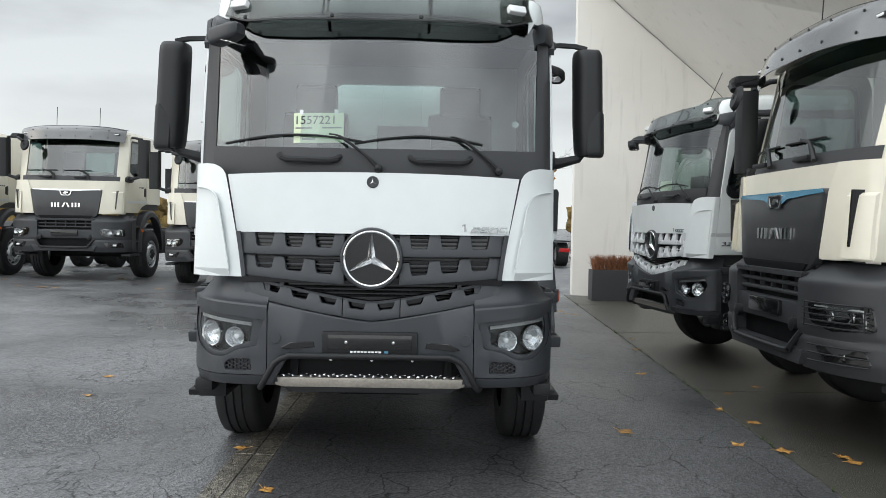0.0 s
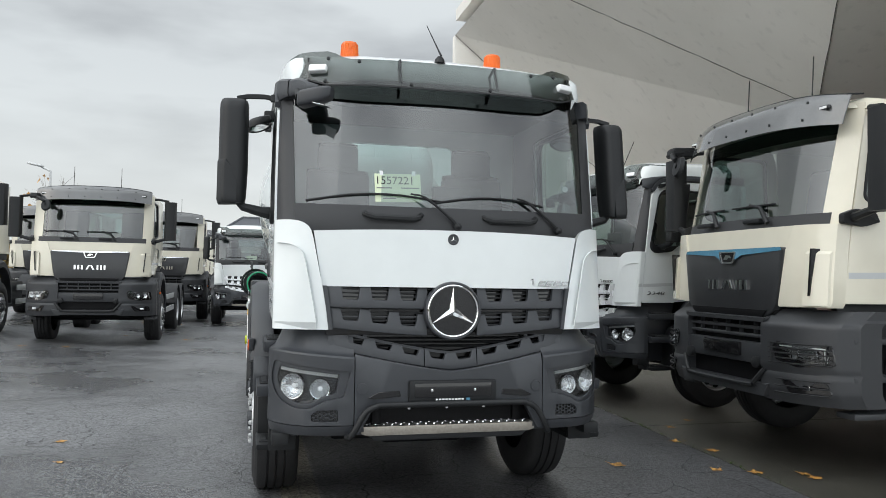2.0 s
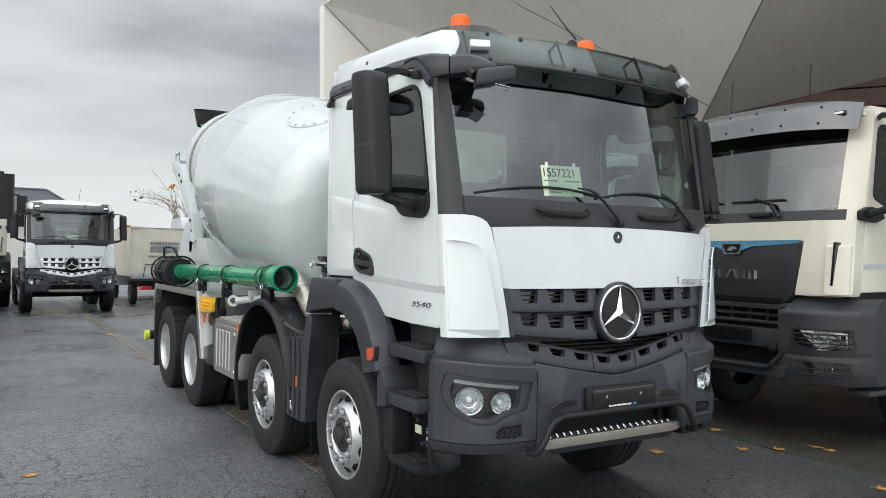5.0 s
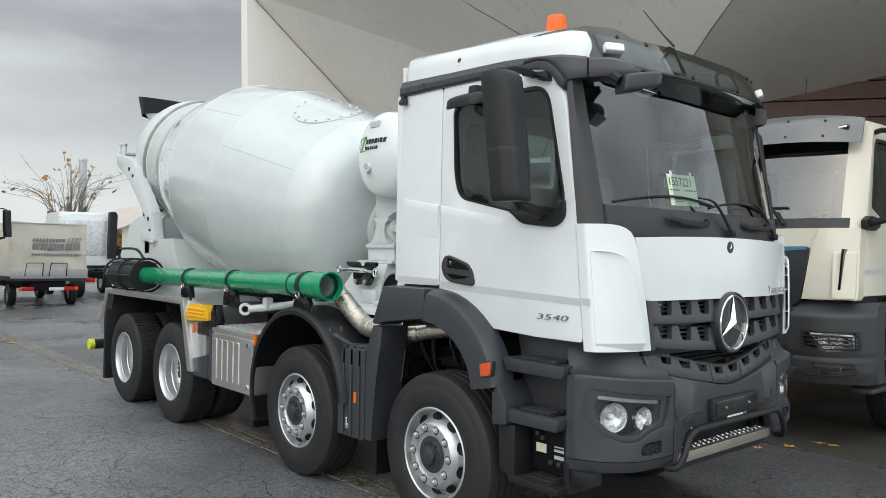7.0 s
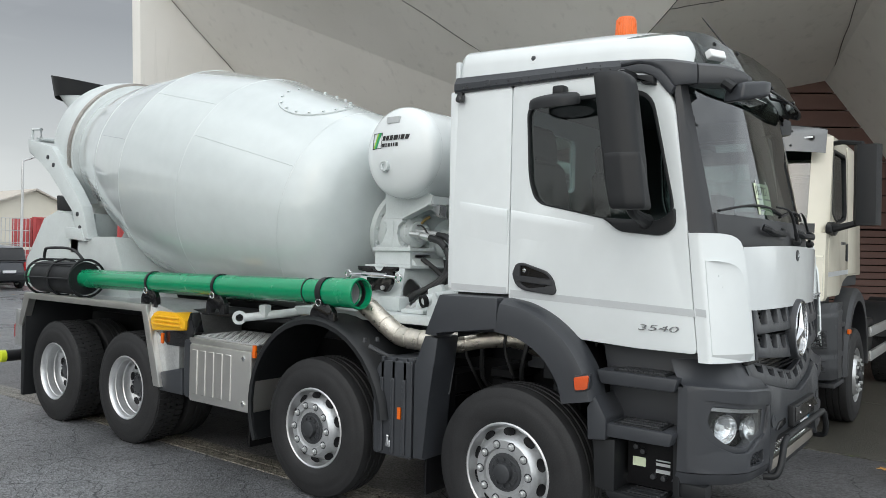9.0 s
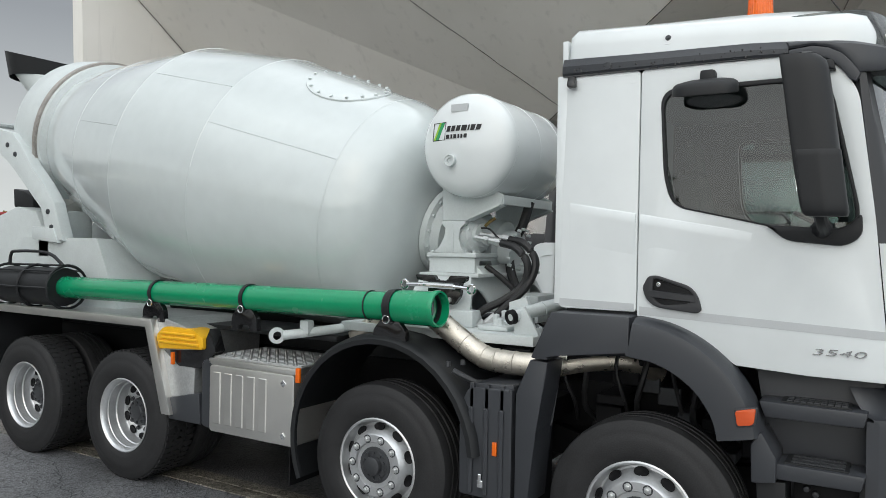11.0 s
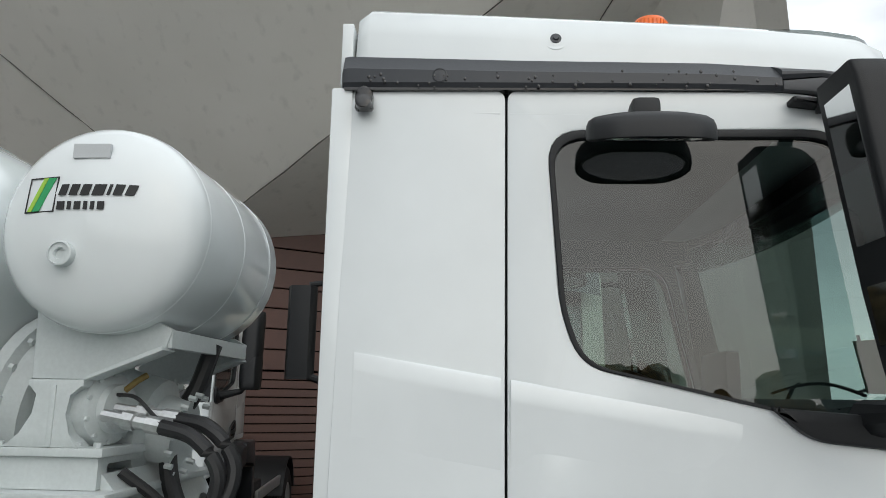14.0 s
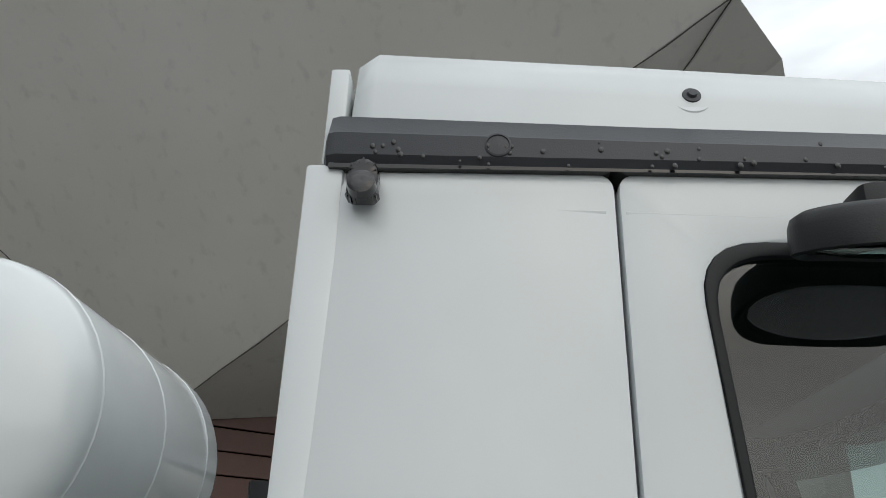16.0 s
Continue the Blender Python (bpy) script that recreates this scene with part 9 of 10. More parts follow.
    part("badge_field", plate(bmesh.new(), rounded([(-0.11, 1.85), (0.11, 1.85), (0.075, 1.765), (-0.075, 1.765)], 0.02, 3), [], lambda u, v, d: (u, gy(u, v) - 0.009 + d, v), 0.006), M_GLOSSK, gpl)
    part("badge_figure", plate(bmesh.new(), [(-0.06, 1.79), (-0.02, 1.83), (0.04, 1.825), (0.06, 1.80), (0.02, 1.805), (0.0, 1.785)], [], lambda u, v, d: (u, gy(u, v) - 0.012 + d, v), 0.006), M_CHROME, gpl)
    for x0, lean in ((-0.290, 0.0), (-0.225, 0.0), (-0.160, 0.0), (-0.075, 0.045), (0.050, -0.045), (0.125, 0.0), (0.190, 0.0), (0.255, 0.0)):
        part("lettering_bar", plate(bmesh.new(), [(x0, 1.515), (x0 + lean, 1.602), (x0 + lean + 0.034, 1.602), (x0 + 0.034, 1.515)], [], lambda u, v, d: (u, gy(u, v) - 0.012 + d, v), 0.014), M_CHROME, gpl)
    # lower centre: louvres, plate, skid
    part("intake", B((-0.62, 0.03, 0.66), (0.62, 0.3, 1.38), 0.02), M_CHASSIS, t)
    bm = bmesh.new()
    for z in (1.24, 1.17, 1.10):
        box(bm, (-0.56, -0.02, z), (0.56, 0.06, z + 0.03), 0.008, 1)
    for x in (-0.4, -0.2, 0, 0.2, 0.4):
        box(bm, (x - 0.008, -0.01, 1.11), (x + 0.008, 0.05, 1.26), 0.0)
    part("louvre", bm, M_MANB, t)
    part("grille_mouth", P(rounded([(-0.56, 1.345), (0.56, 1.345), (0.50, 1.285), (-0.50, 1.285)], 0.02, 3), -0.012, 0.05, 0.004, "y"), M_CHASSIS, t)
    part("louvre_shelf", P(rounded([(-0.60, 1.285), (0.60, 1.285), (0.575, 1.245), (-0.575, 1.245)], 0.012, 3), -0.055, 0.05, 0.008, "y"), M_MANB, t)
    part("skid_bar", tube(bmesh.new(), spline([(-0.60, -0.05, 0.86), (-0.50, -0.085, 0.74), (-0.40, -0.085, 0.70), (0.40, -0.085, 0.70), (0.50, -0.085, 0.74), (0.60, -0.05, 0.86)], 4), 0.024, 8), M_DARK, t)
    part("plate_carrier", B((-0.27, -0.075, 0.93), (0.27, -0.04, 1.05), 0.01), M_GLOSSK, t)
    part("bumper_centre", P([(-0.60, 0.62), (0.60, 0.62), (0.66, 0.74), (0.50, 0.72), (-0.50, 0.72), (-0.66, 0.74)], -0.07, 0.2, 0.015, "y"), M_MANB, t)
    part("bumper_beam", P([(-0.62, 1.06), (0.62, 1.06), (0.56, 0.88), (-0.56, 0.88)], -0.04, 0.1, 0.02, "y"), M_MANB, t)
    bare_chassis(t, 0.8, 7.8, [1.42], [5.0, 6.35])
    return t


M_VISORG = mat("grey_visor", (0.10, 0.103, 0.106), 0.16, var=0.06, coat=0.8)
M_GRILLE = mat("grille_panel_grey", (0.030, 0.031, 0.034), 0.32, var=0.1, coat=0.2)

man_truck("cream chassis truck with a blue-filmed grille strip on the apron", True, pose(3.14, 1.62, 0.012, 0, 0, -90) @ Matrix.Diagonal((1.025, 1.025, 1.025, 1)), guards=True)
parked_arocs("white chassis truck with a toothed silver grille on the apron", pose(3.10, 4.95, 0.012, 0, 0, -83))
ROW = Matrix.Diagonal((1.06, 1.06, 1.06, 1))
row = man_truck("cream chassis truck with a dark grille panel in a row", False, pose(-4.50, 12.50, rise(-4.5, 13.9)) @ ROW, "cream trucks parked in a row")
for x, y in ((-8.08, 12.90), (-11.55, 13.0), (-4.0, 21.3), (-7.6, 22.5), (-4.1, 30.6)):
    copy_thing(row, pose(x, y, rise(x, y + 1.4)) @ ROW)
far_white = parked_arocs("white chassis truck with a silver grille beyond the yard", pose(-1.2, 19.9, 0, 0, 0, 0))

# ---- planter, far vehicles, buildings, trees, leaves ----
M_PLANTER = mat("anthracite_planter", (0.045, 0.047, 0.052), 0.55, var=0.1, scale=3, bump=0.15, bscale=90)
M_REDGRASS = mat("red_brown_grass", (0.20, 0.055, 0.03), 0.8, var=0.35, scale=14, fine=(0.28, 0.13, 0.06))
M_SOIL = mat("soil", (0.03, 0.022, 0.016), 0.95, var=0.3, scale=20, bump=0.5)
M_LEAF = mat("fallen_leaf", (0.36, 0.145, 0.03), 0.6, var=0.35, scale=9, fine=(0.46, 0.26, 0.07))
M_MOSS = mat("green_weed", (0.055, 0.085, 0.02), 0.9, var=0.4, scale=25)
M_TARP = mat("beige_tarpaulin", (0.60, 0.565, 0.48), 0.6, var=0.06, scale=2.2, bump=0.2, bscale=9)
M_TARPINK = mat("grey_tarp_print", (0.20, 0.21, 0.22), 0.7, var=0.05)
M_CONTRED = mat("red_container_paint", (0.42, 0.055, 0.055), 0.55, var=0.16, scale=2.5, bump=0.1)
M_SHED = mat("cream_sheet_metal", (0.62, 0.585, 0.50), 0.55, var=0.06, scale=0.8)
M_SHEDROOF = mat("fibre_cement_roof", (0.46, 0.42, 0.37), 0.8, var=0.12, scale=1.1)
M_SLATE = mat("dark_slate_roof", (0.075, 0.08, 0.09), 0.6, var=0.2, scale=4, bump=0.4, bscale=12)
M_BARK = mat("grey_bark", (0.12, 0.105, 0.085), 0.9, var=0.25, scale=9)
M_NEEDLE = mat("pine_needles", (0.032, 0.045, 0.02), 0.7, var=0.35, scale=3)
M_DARKCAR = mat("dark_car_paint", (0.03, 0.033, 0.042), 0.2, var=0.05, coat=0.8)
M_WINECAR = mat("wine_car_paint", (0.10, 0.02, 0.03), 0.2, var=0.05, coat=0.8)
M_WOOD = mat("autumn_woods", (0.11, 0.085, 0.035), 0.95, var=0.5, scale=0.6, bump=0.6, bscale=4, fine=(0.17, 0.11, 0.03))
M_RENDER = mat("pale_house_render", (0.60, 0.58, 0.53), 0.85, var=0.08, scale=1.5)
M_HAZE = mat("blue_hills", (0.20, 0.24, 0.26), 1.0, var=0.1, scale=0.05)


def grass_tuft(rs, n, w, d, h, lean=0.22):
    """Loose upright blades rising from a small bed."""
    verts, faces = [], []
    for i in range(n):
        x, y = (rs.random() - 0.5) * w, (rs.random() - 0.5) * d
        a = rs.random() * 6.283
        hh = h * (0.55 + 0.45 * rs.random())
        lx, ly = rs.gauss(0, lean) * hh, rs.gauss(0, lean) * hh
        ww = 0.004 + 0.004 * rs.random()
        c, s = math.cos(a) * ww, math.sin(a) * ww
        k = len(verts)
        verts += [(x - c, y - s, 0), (x + c, y + s, 0), (x + lx * 0.4 + c, y + ly * 0.4 + s, hh * 0.55), (x + lx * 0.4 - c, y + ly * 0.4 - s, hh * 0.55), (x + lx, y + ly, hh)]
        faces += [(k, k + 1, k + 2, k + 3), (k + 3, k + 2, k + 4)]
    me = bpy.data.meshes.new("grass")
    me.from_pydata(verts, [], faces)
    return me


# planter with three tufts of red grass by the building corner
pl = thing("planter", "anthracite box planter with red-brown grass tufts, by the wall", "planter", at=pose(4.38, 12.45, 0, 0, 0, 0))
part("trough", plate(bmesh.new(), [(-0.48, -0.22), (0.48, -0.22), (0.48, 0.22), (-0.48, 0.22)], [[(-0.445, -0.185), (0.445, -0.185), (0.445, 0.185), (-0.445, 0.185)]], lambda u, v, d: (u, v, 0.70 - d), 0.69, 0.006), M_PLANTER, pl)
part("soil", B((-0.45, -0.19, 0.1), (0.45, 0.19, 0.655), 0.0), M_SOIL, pl)
rs = random.Random(31)
for x in (-0.30, 0.0, 0.28):
    me = grass_tuft(rs, 420, 0.22, 0.24, 0.42)
    me.materials.append(M_REDGRASS)
    g = new("grass_tuft", me)
    g.parent = pl
    g.matrix_basis = Matrix.Translation((x, 0, 0.65))

# weeds in the joint of the kerb and along the wall
rs = random.Random(8)
verts, faces = [], []
for i in range(150):
    y = rs.uniform(-3.0, 13.0)
    if rs.random() < 0.3:
        y = rs.choice((-1.2, 3.0, 7.2, 11.4)) + rs.gauss(0, 0.15)
    x = kerb_x(y) + rs.gauss(0, 0.012)
    for b in range(rs.randint(3, 9)):
        a, hh, ww = rs.random() * 6.283, rs.uniform(0.008, 0.04), rs.uniform(0.003, 0.008)
        dx, dy = math.cos(a) * hh, math.sin(a) * hh
        k = len(verts)
        verts += [(x - math.sin(a) * ww, y + math.cos(a) * ww, 0.003), (x + math.sin(a) * ww, y - math.cos(a) * ww, 0.003), (x + dx, y + dy, hh * 0.7 + 0.004)]
        faces.append((k, k + 1, k + 2))
me = bpy.data.meshes.new("weeds")
me.from_pydata(verts, [], faces)
me.materials.append(M_MOSS)
tagged(new("weeds", me), "small green weeds and moss in the kerb joint", "weeds", kind="stuff")

# fallen leaves
def leaf_mesh(rs, r):
    """A curled lobed leaf with a stalk."""
    bm = bmesh.new()
    c = bm.verts.new((0, 0, 0.004))
    ring = []
    n = 15
    for i in range(n):
        a = 2 * math.pi * i / n
        lobe = 1.0 + 0.30 * math.cos(5 * a) * (0.7 + 0.6 * rs.random())
        q = r * lobe * (0.75 + 0.25 * math.cos(a))
        ring.append(bm.verts.new((q * math.cos(a), q * math.sin(a), 0.003 + 0.35 * q * max(0, math.sin(a * 2 + r * 90)) * rs.random())))
    for i in range(n):
        bm.faces.new((c, ring[i], ring[(i + 1) % n]))
    tube(bm, [(-r * 0.4, 0, 0.004), (-r * 1.2, r * 0.1, 0.010)], 0.0012, 4)
    return mesh_of("leaf", bm, M_LEAF, 0)


rs = random.Random(77)
leaf_forms = [leaf_mesh(rs, r) for r in (0.032, 0.038, 0.044, 0.050)]
LEAVES = [(1.91, 1.47), (3.07, 1.75), (3.33, 0.70), (3.73, 3.19), (2.71, 1.15), (2.95, 0.95), (-2.8, 2.45), (-2.98, 3.3), (-0.97, 0.88), (-0.63, 0.04),
          (-9.7, 13.3), (-7.5, 11.3), (-7.6, 13.0), (-5.6, 12.0), (-8.4, 11.5), (-7.2, 13.9), (-4.85, 12.26), (-2.7, 14.8)]
for i in range(34):
    LEAVES.append((rs.uniform(-12, 3.5), rs.uniform(8.5, 26)))
for i in range(40):
    LEAVES.append((rs.uniform(3, 12), rs.uniform(26, 36)))
for i in range(8):
    LEAVES.append((rs.uniform(2.6, 3.4), rs.uniform(-1, 10)))
for x, y in LEAVES:
    ob = new("fallen_leaf", rs.choice(leaf_forms))
    up = 0.013 if x > kerb_x(y) and y < 13 else 0.001
    s = rs.uniform(1.3, 1.8) if y < 9 else rs.uniform(1.4, 2.2)
    ob.matrix_basis = Matrix.Translation((x, y, up + rise(x, y))) @ Matrix.Rotation(rs.random() * 6.28, 4, "Z") @ Matrix.Diagonal((s, s, s, 1))
    tagged(ob, "curled brown autumn leaf lying on the wet asphalt", "leaf", "fallen leaves")


def light_wheel(parent, at, r=0.33, w=0.2, m=None):
    wob = part("wheel", lathe(bmesh.new(), [(-w / 2, r * 0.6), (-w / 2, r * 0.92), (-w / 2 + 0.03, r), (w / 2 - 0.03, r), (w / 2, r * 0.92), (w / 2, r * 0.6)], Matrix.Translation(at) @ Matrix.Rotation(radians(90), 4, "Y"), 24), M_RUBBER, parent)
    part("rim", lathe(bmesh.new(), [(-w / 2 + 0.01, r * 0.62), (-w / 2 + 0.04, r * 0.5), (-w / 2 + 0.03, 0.0)], Matrix.Translation(at) @ Matrix.Rotation(radians(90), 4, "Y"), 20), M_RIM, wob)
    part("rim", lathe(bmesh.new(), [(w / 2 - 0.01, r * 0.62), (w / 2 - 0.04, r * 0.5), (w / 2 - 0.03, 0.0)], Matrix.Translation(at) @ Matrix.Rotation(radians(90), 4, "Y"), 20), M_RIM, wob)


# light lorry with a tarpaulin body, its tail towards the yard
van = thing("canvas_truck", "light lorry with a laced beige tarpaulin body and grey print", "truck", at=pose(1.98, 23.5, 0, 0, 0, 0))
part("flatbed", B((-1.06, 0.0, 0.80), (1.10, 4.2, 0.93), 0.015), M_HUB, van)
part("tailboard", B((-1.08, -0.03, 0.88), (1.12, 0.01, 1.18), 0.01), M_GALV, van)
def tarp(u, v):
    a = 0.02 * math.sin(9 * u + 3 * v) + 0.015 * math.sin(14 * v + 5 * u)
    return (1.09 * u - 0.02 + 0.05 * (1 - v) * 0, -0.01 + a * 0.6 + 0.04 * v, 0.95 + (1.66 - 0.03 * math.cos(3 * u)) * v)


tp = part("tarpaulin", sheet(bmesh.new(), lin(-1, 1, 26), lin(0, 1, 18), tarp, 0.02, (0, 1, 0)), M_TARP, van)
for sd in (-1, 1):
    part("tarp_side", sheet(bmesh.new(), lin(0, 4.1, 20), lin(0, 1, 8), lambda u, v, sd=sd: (sd * 1.10 - 0.02 + 0.012 * math.sin(5 * u + 7 * v), u, 0.95 + 1.63 * v), 0.02, (-sd, 0, 0)), M_TARP, tp)
    for i in range(9):
        part("lacing", tube(bmesh.new(), [(sd * 1.10, 0.12, 1.06 + i * 0.17), (sd * 1.04 - 0.02, -0.03, 1.10 + i * 0.17)], 0.008, 4), M_TARPINK, tp)
part("tarp_top", sheet(bmesh.new(), lin(-1.1, 1.08, 8), lin(0.0, 4.1, 8), lambda u, v: (u, v, 2.60 - 0.03 * math.sin(2 * v) ** 2), 0.02, (0, 0, -1)), M_TARP, tp)
pr = part("print_frame", plate(bmesh.new(), [(0.48, 2.02), (0.55, 2.16), (0.92, 2.16), (0.86, 2.02)], [[(0.51, 2.035), (0.56, 2.145), (0.655, 2.145), (0.615, 2.035)], [(0.64, 2.035), (0.68, 2.145), (0.775, 2.145), (0.74, 2.035)], [(0.765, 2.035), (0.80, 2.145), (0.895, 2.145), (0.85, 2.035)]], lambda u, v, d: (u, -0.03 + d, v), 0.02), M_TARPINK, tp)
for x, w_, z0, z1 in [(-0.50 + i * 0.095, 0.066, 2.03, 2.12) for i in range(10)] + [(-0.50 + i * 0.235, 0.19, 1.785, 1.965) for i in range(6)] + [(-0.52 + i * 0.085, 0.055, 1.60, 1.66) for i in range(17)]:
    part("print_bar", P([(x, z0), (x + w_, z0), (x + w_ + 0.02, z1), (x + 0.02, z1)], -0.03, -0.005, 0, "y"), M_TARPINK, tp, smooth=0)
for x0 in (-0.70, -0.02):
    part("rack_frame", tube(bmesh.new(), [(x0, -0.06, 0.95), (x0 + 0.06, -0.06, 1.36), (x0 + 0.52, -0.06, 1.36), (x0 + 0.50, -0.06, 0.95)], 0.016, 6), M_DARK, van)
for sd in (-1, 1):
    lp = part("tail_lamp", B((sd * 0.62 - 0.20, -0.03, 0.50), (sd * 0.62 + 0.20, 0.03, 0.63), 0.02), M_RED, van)
    part("amber_lens", B((sd * 0.80 - 0.05, -0.036, 0.52), (sd * 0.80 + 0.05, -0.026, 0.61), 0.006), M_ORANGE, lp)
    light_wheel(van, (sd * 0.88, 0.9, 0.34), 0.34, 0.22)
    light_wheel(van, (sd * 0.90, 4.9, 0.34), 0.34, 0.22)
part("plate_bar", B((0.0, -0.02, 0.50), (0.45, 0.02, 0.60), 0.006), M_LAMPW, van)
part("chassis", B((-0.5, 0.1, 0.5), (0.5, 5.0, 0.8), 0.02), M_CHASSIS, van)
part("cab", P(rounded([(4.3, 0.5), (6.0, 0.5), (6.0, 1.2), (5.5, 1.45), (5.0, 2.2), (4.3, 2.25)], 0.12, 4), -0.95, 0.95, 0.08), M_WHITE, van)

# tractor unit seen from behind with an upright black intake stack
trc = thing("tractor_unit", "white tractor unit seen from behind with a black intake", "truck", at=pose(4.85, 29.6, 0, 0, 0, 0))
part("cab", P(rounded([(-0.0, 1.05), (2.1, 0.7), (2.2, 2.0), (1.9, 3.25), (0.1, 3.28), (0.0, 2.9)], 0.14, 4), -1.05, 1.05, 0.08), M_WHITE, trc)
part("back_panel", B((-0.85, -0.02, 1.55), (0.70, 0.02, 2.95), 0.03), M_SILVER, trc)
part("intake_snorkel", P(rounded([(0.72, 1.45), (1.03, 1.45), (1.05, 3.20), (0.98, 3.34), (0.76, 3.32)], 0.05, 3), -0.30, -0.02, 0.04, "y"), M_DARK, trc)
part("roof_hatch", B((-0.4, 0.8, 3.26), (0.4, 1.5, 3.32), 0.02), M_WHITE, trc)
part("fifth_wheel", B((-0.45, -2.2, 1.1), (0.45, -1.4, 1.2), 0.03), M_CHASSIS, trc)
for sd in (-1, 1):
    part("chassis_rail", B((sd * 0.42 - 0.05, -3.2, 0.75), (sd * 0.42 + 0.05, 1.5, 1.02), 0.01), M_CHASSIS, trc)
    light_wheel(trc, (sd * 0.95, -1.8, 0.5), 0.5, 0.5)
    light_wheel(trc, (sd * 1.05, 1.3, 0.5), 0.5, 0.3)
    part("mudguard", B((sd * 0.95 - 0.28, -2.5, 1.03), (sd * 0.95 + 0.28, -1.1, 1.08), 0.02), M_DARK, trc)
    part("tail_lamp", B((sd * 0.85 - 0.22, -3.22, 0.62), (sd * 0.85 + 0.22, -3.16, 0.78), 0.02), M_RED, trc)


def car(label, paint, at, tall=1.0, group="cars parked beyond the yard"):
    """A small hatchback: shell, glasshouse, lamps, wheels. Tail at y = 0."""
    t = thing("car", label, "car", group, at=at)
    body = [(0.02, 0.45), (0.0, 0.80), (0.10, 1.0 * tall), (0.9, 1.02 * tall), (2.6, 1.0 * tall), (3.6, 0.86), (3.92, 0.70), (3.95, 0.36), (3.6, 0.26), (0.25, 0.26)]
    part("body", P(rounded(body, 0.1, 4), -0.85, 0.85, 0.09, seg=3), paint, t)
    roof = [(0.08, 0.98 * tall), (0.30, 1.46 * tall), (0.7, 1.54 * tall), (1.9, 1.53 * tall), (2.35, 1.42 * tall), (2.95, 0.98 * tall)]
    part("glasshouse", P(rounded(roof, 0.08, 3), -0.74, 0.74, 0.07, seg=3), M_GLOSSK, t)
    part("roof", P(rounded([(0.30, 1.47 * tall), (0.7, 1.555 * tall), (1.9, 1.545 * tall), (2.3, 1.45 * tall), (1.9, 1.49 * tall), (0.7, 1.50 * tall)], 0.03, 2), -0.70, 0.70, 0.02), paint, t)
    for sd in (-1, 1):
        part("pillar", B((sd * 0.74 - 0.012, 1.25, 0.98 * tall), (sd * 0.74 + 0.012, 1.36, 1.5 * tall), 0.006), paint, t)
        part("tail_lamp", B((sd * 0.72 - 0.12, -0.015, 0.76), (sd * 0.72 + 0.12, 0.06, 0.98 * tall), 0.02), M_RED, t)
        part("roof_rail", tube(bmesh.new(), [(sd * 0.66, 0.5, 1.56 * tall), (sd * 0.66, 0.6, 1.60 * tall), (sd * 0.66, 1.8, 1.60 * tall), (sd * 0.66, 1.9, 1.55 * tall)], 0.015, 6), M_GALV, t)
        for y in (0.72, 3.15):
            light_wheel(t, (sd * 0.78, y, 0.31), 0.31, 0.19)
    part("bumper", B((-0.80, -0.05, 0.34), (0.80, 0.12, 0.62), 0.05, 3), M_DARK, t)
    part("plate_bar", B((-0.26, -0.055, 0.66), (0.26, -0.01, 0.77), 0.006), M_LAMPW, t)
    return t


car("dark blue-grey van-like car with roof rails, parked far off", M_DARKCAR, pose(8.45, 31.2, 0, 0, 0, 4), 1.14)
car("wine-red small car half hidden behind a dark car", M_WINECAR, pose(9.9, 34.8, 0, 0, 0, 0))
car("silver small car parked beside a wine-red car", M_SILVER, pose(11.4, 33.6, 0, 0, 0, -70))


def container(label, at, m):
    t = thing("shipping_container", label, "container", "stacked shipping containers", at=at)
    bm = bmesh.new()
    n = 22
    for face_y in (0.0,):
        us = lin(0, 6.0, n * 4)
        sheet(bm, us, [0.12, 1.48], lambda u, v: (u, 0.03 + 0.03 * max(-1, min(1, 1.6 * math.sin(u * 2 * math.pi * n / 6.0))), v), 0.04, (0, 1, 0))
    part("corrugated_side", bm, m, t)
    part("shell", B((0.02, 0.12, 0.08), (5.98, 2.4, 1.54), 0.01), m, t)
    for x in (0.0, 5.88):
        part("corner_post", B((x, -0.01, 0.0), (x + 0.12, 0.14, 1.60), 0.01), m, t)
    part("top_rail", B((0.12, 0.0, 1.48), (5.88, 0.12, 1.59), 0.01), m, t)
    part("bottom_rail", B((0.12, 0.0, 0.0), (5.88, 0.12, 0.12), 0.01), m, t)
    return t


container("faded red corrugated steel container on the ground", pose(12.4, 38, 0.0, 0, 0, 0), M_CONTRED)
container("faded red corrugated steel container stacked on another one", pose(12.4, 38, 1.61, 0, 0, 0), M_CONTRED)
part_wall = thing("pallet_cage", "grey steel mesh cages stacked beside a container", "cage", at=pose(11.0, 38.2, 0))
for i in range(8):
    part("upright", tube(bmesh.new(), [(i * 0.19, 0, 0), (i * 0.19, 0, 3.1)], 0.02, 5), M_GALV, part_wall)
for z in (0.1, 0.7, 1.3, 1.9, 2.5, 3.1):
    part("crossbar", tube(bmesh.new(), [(0, 0, z), (1.33, 0, z)], 0.02, 5), M_GALV, part_wall)

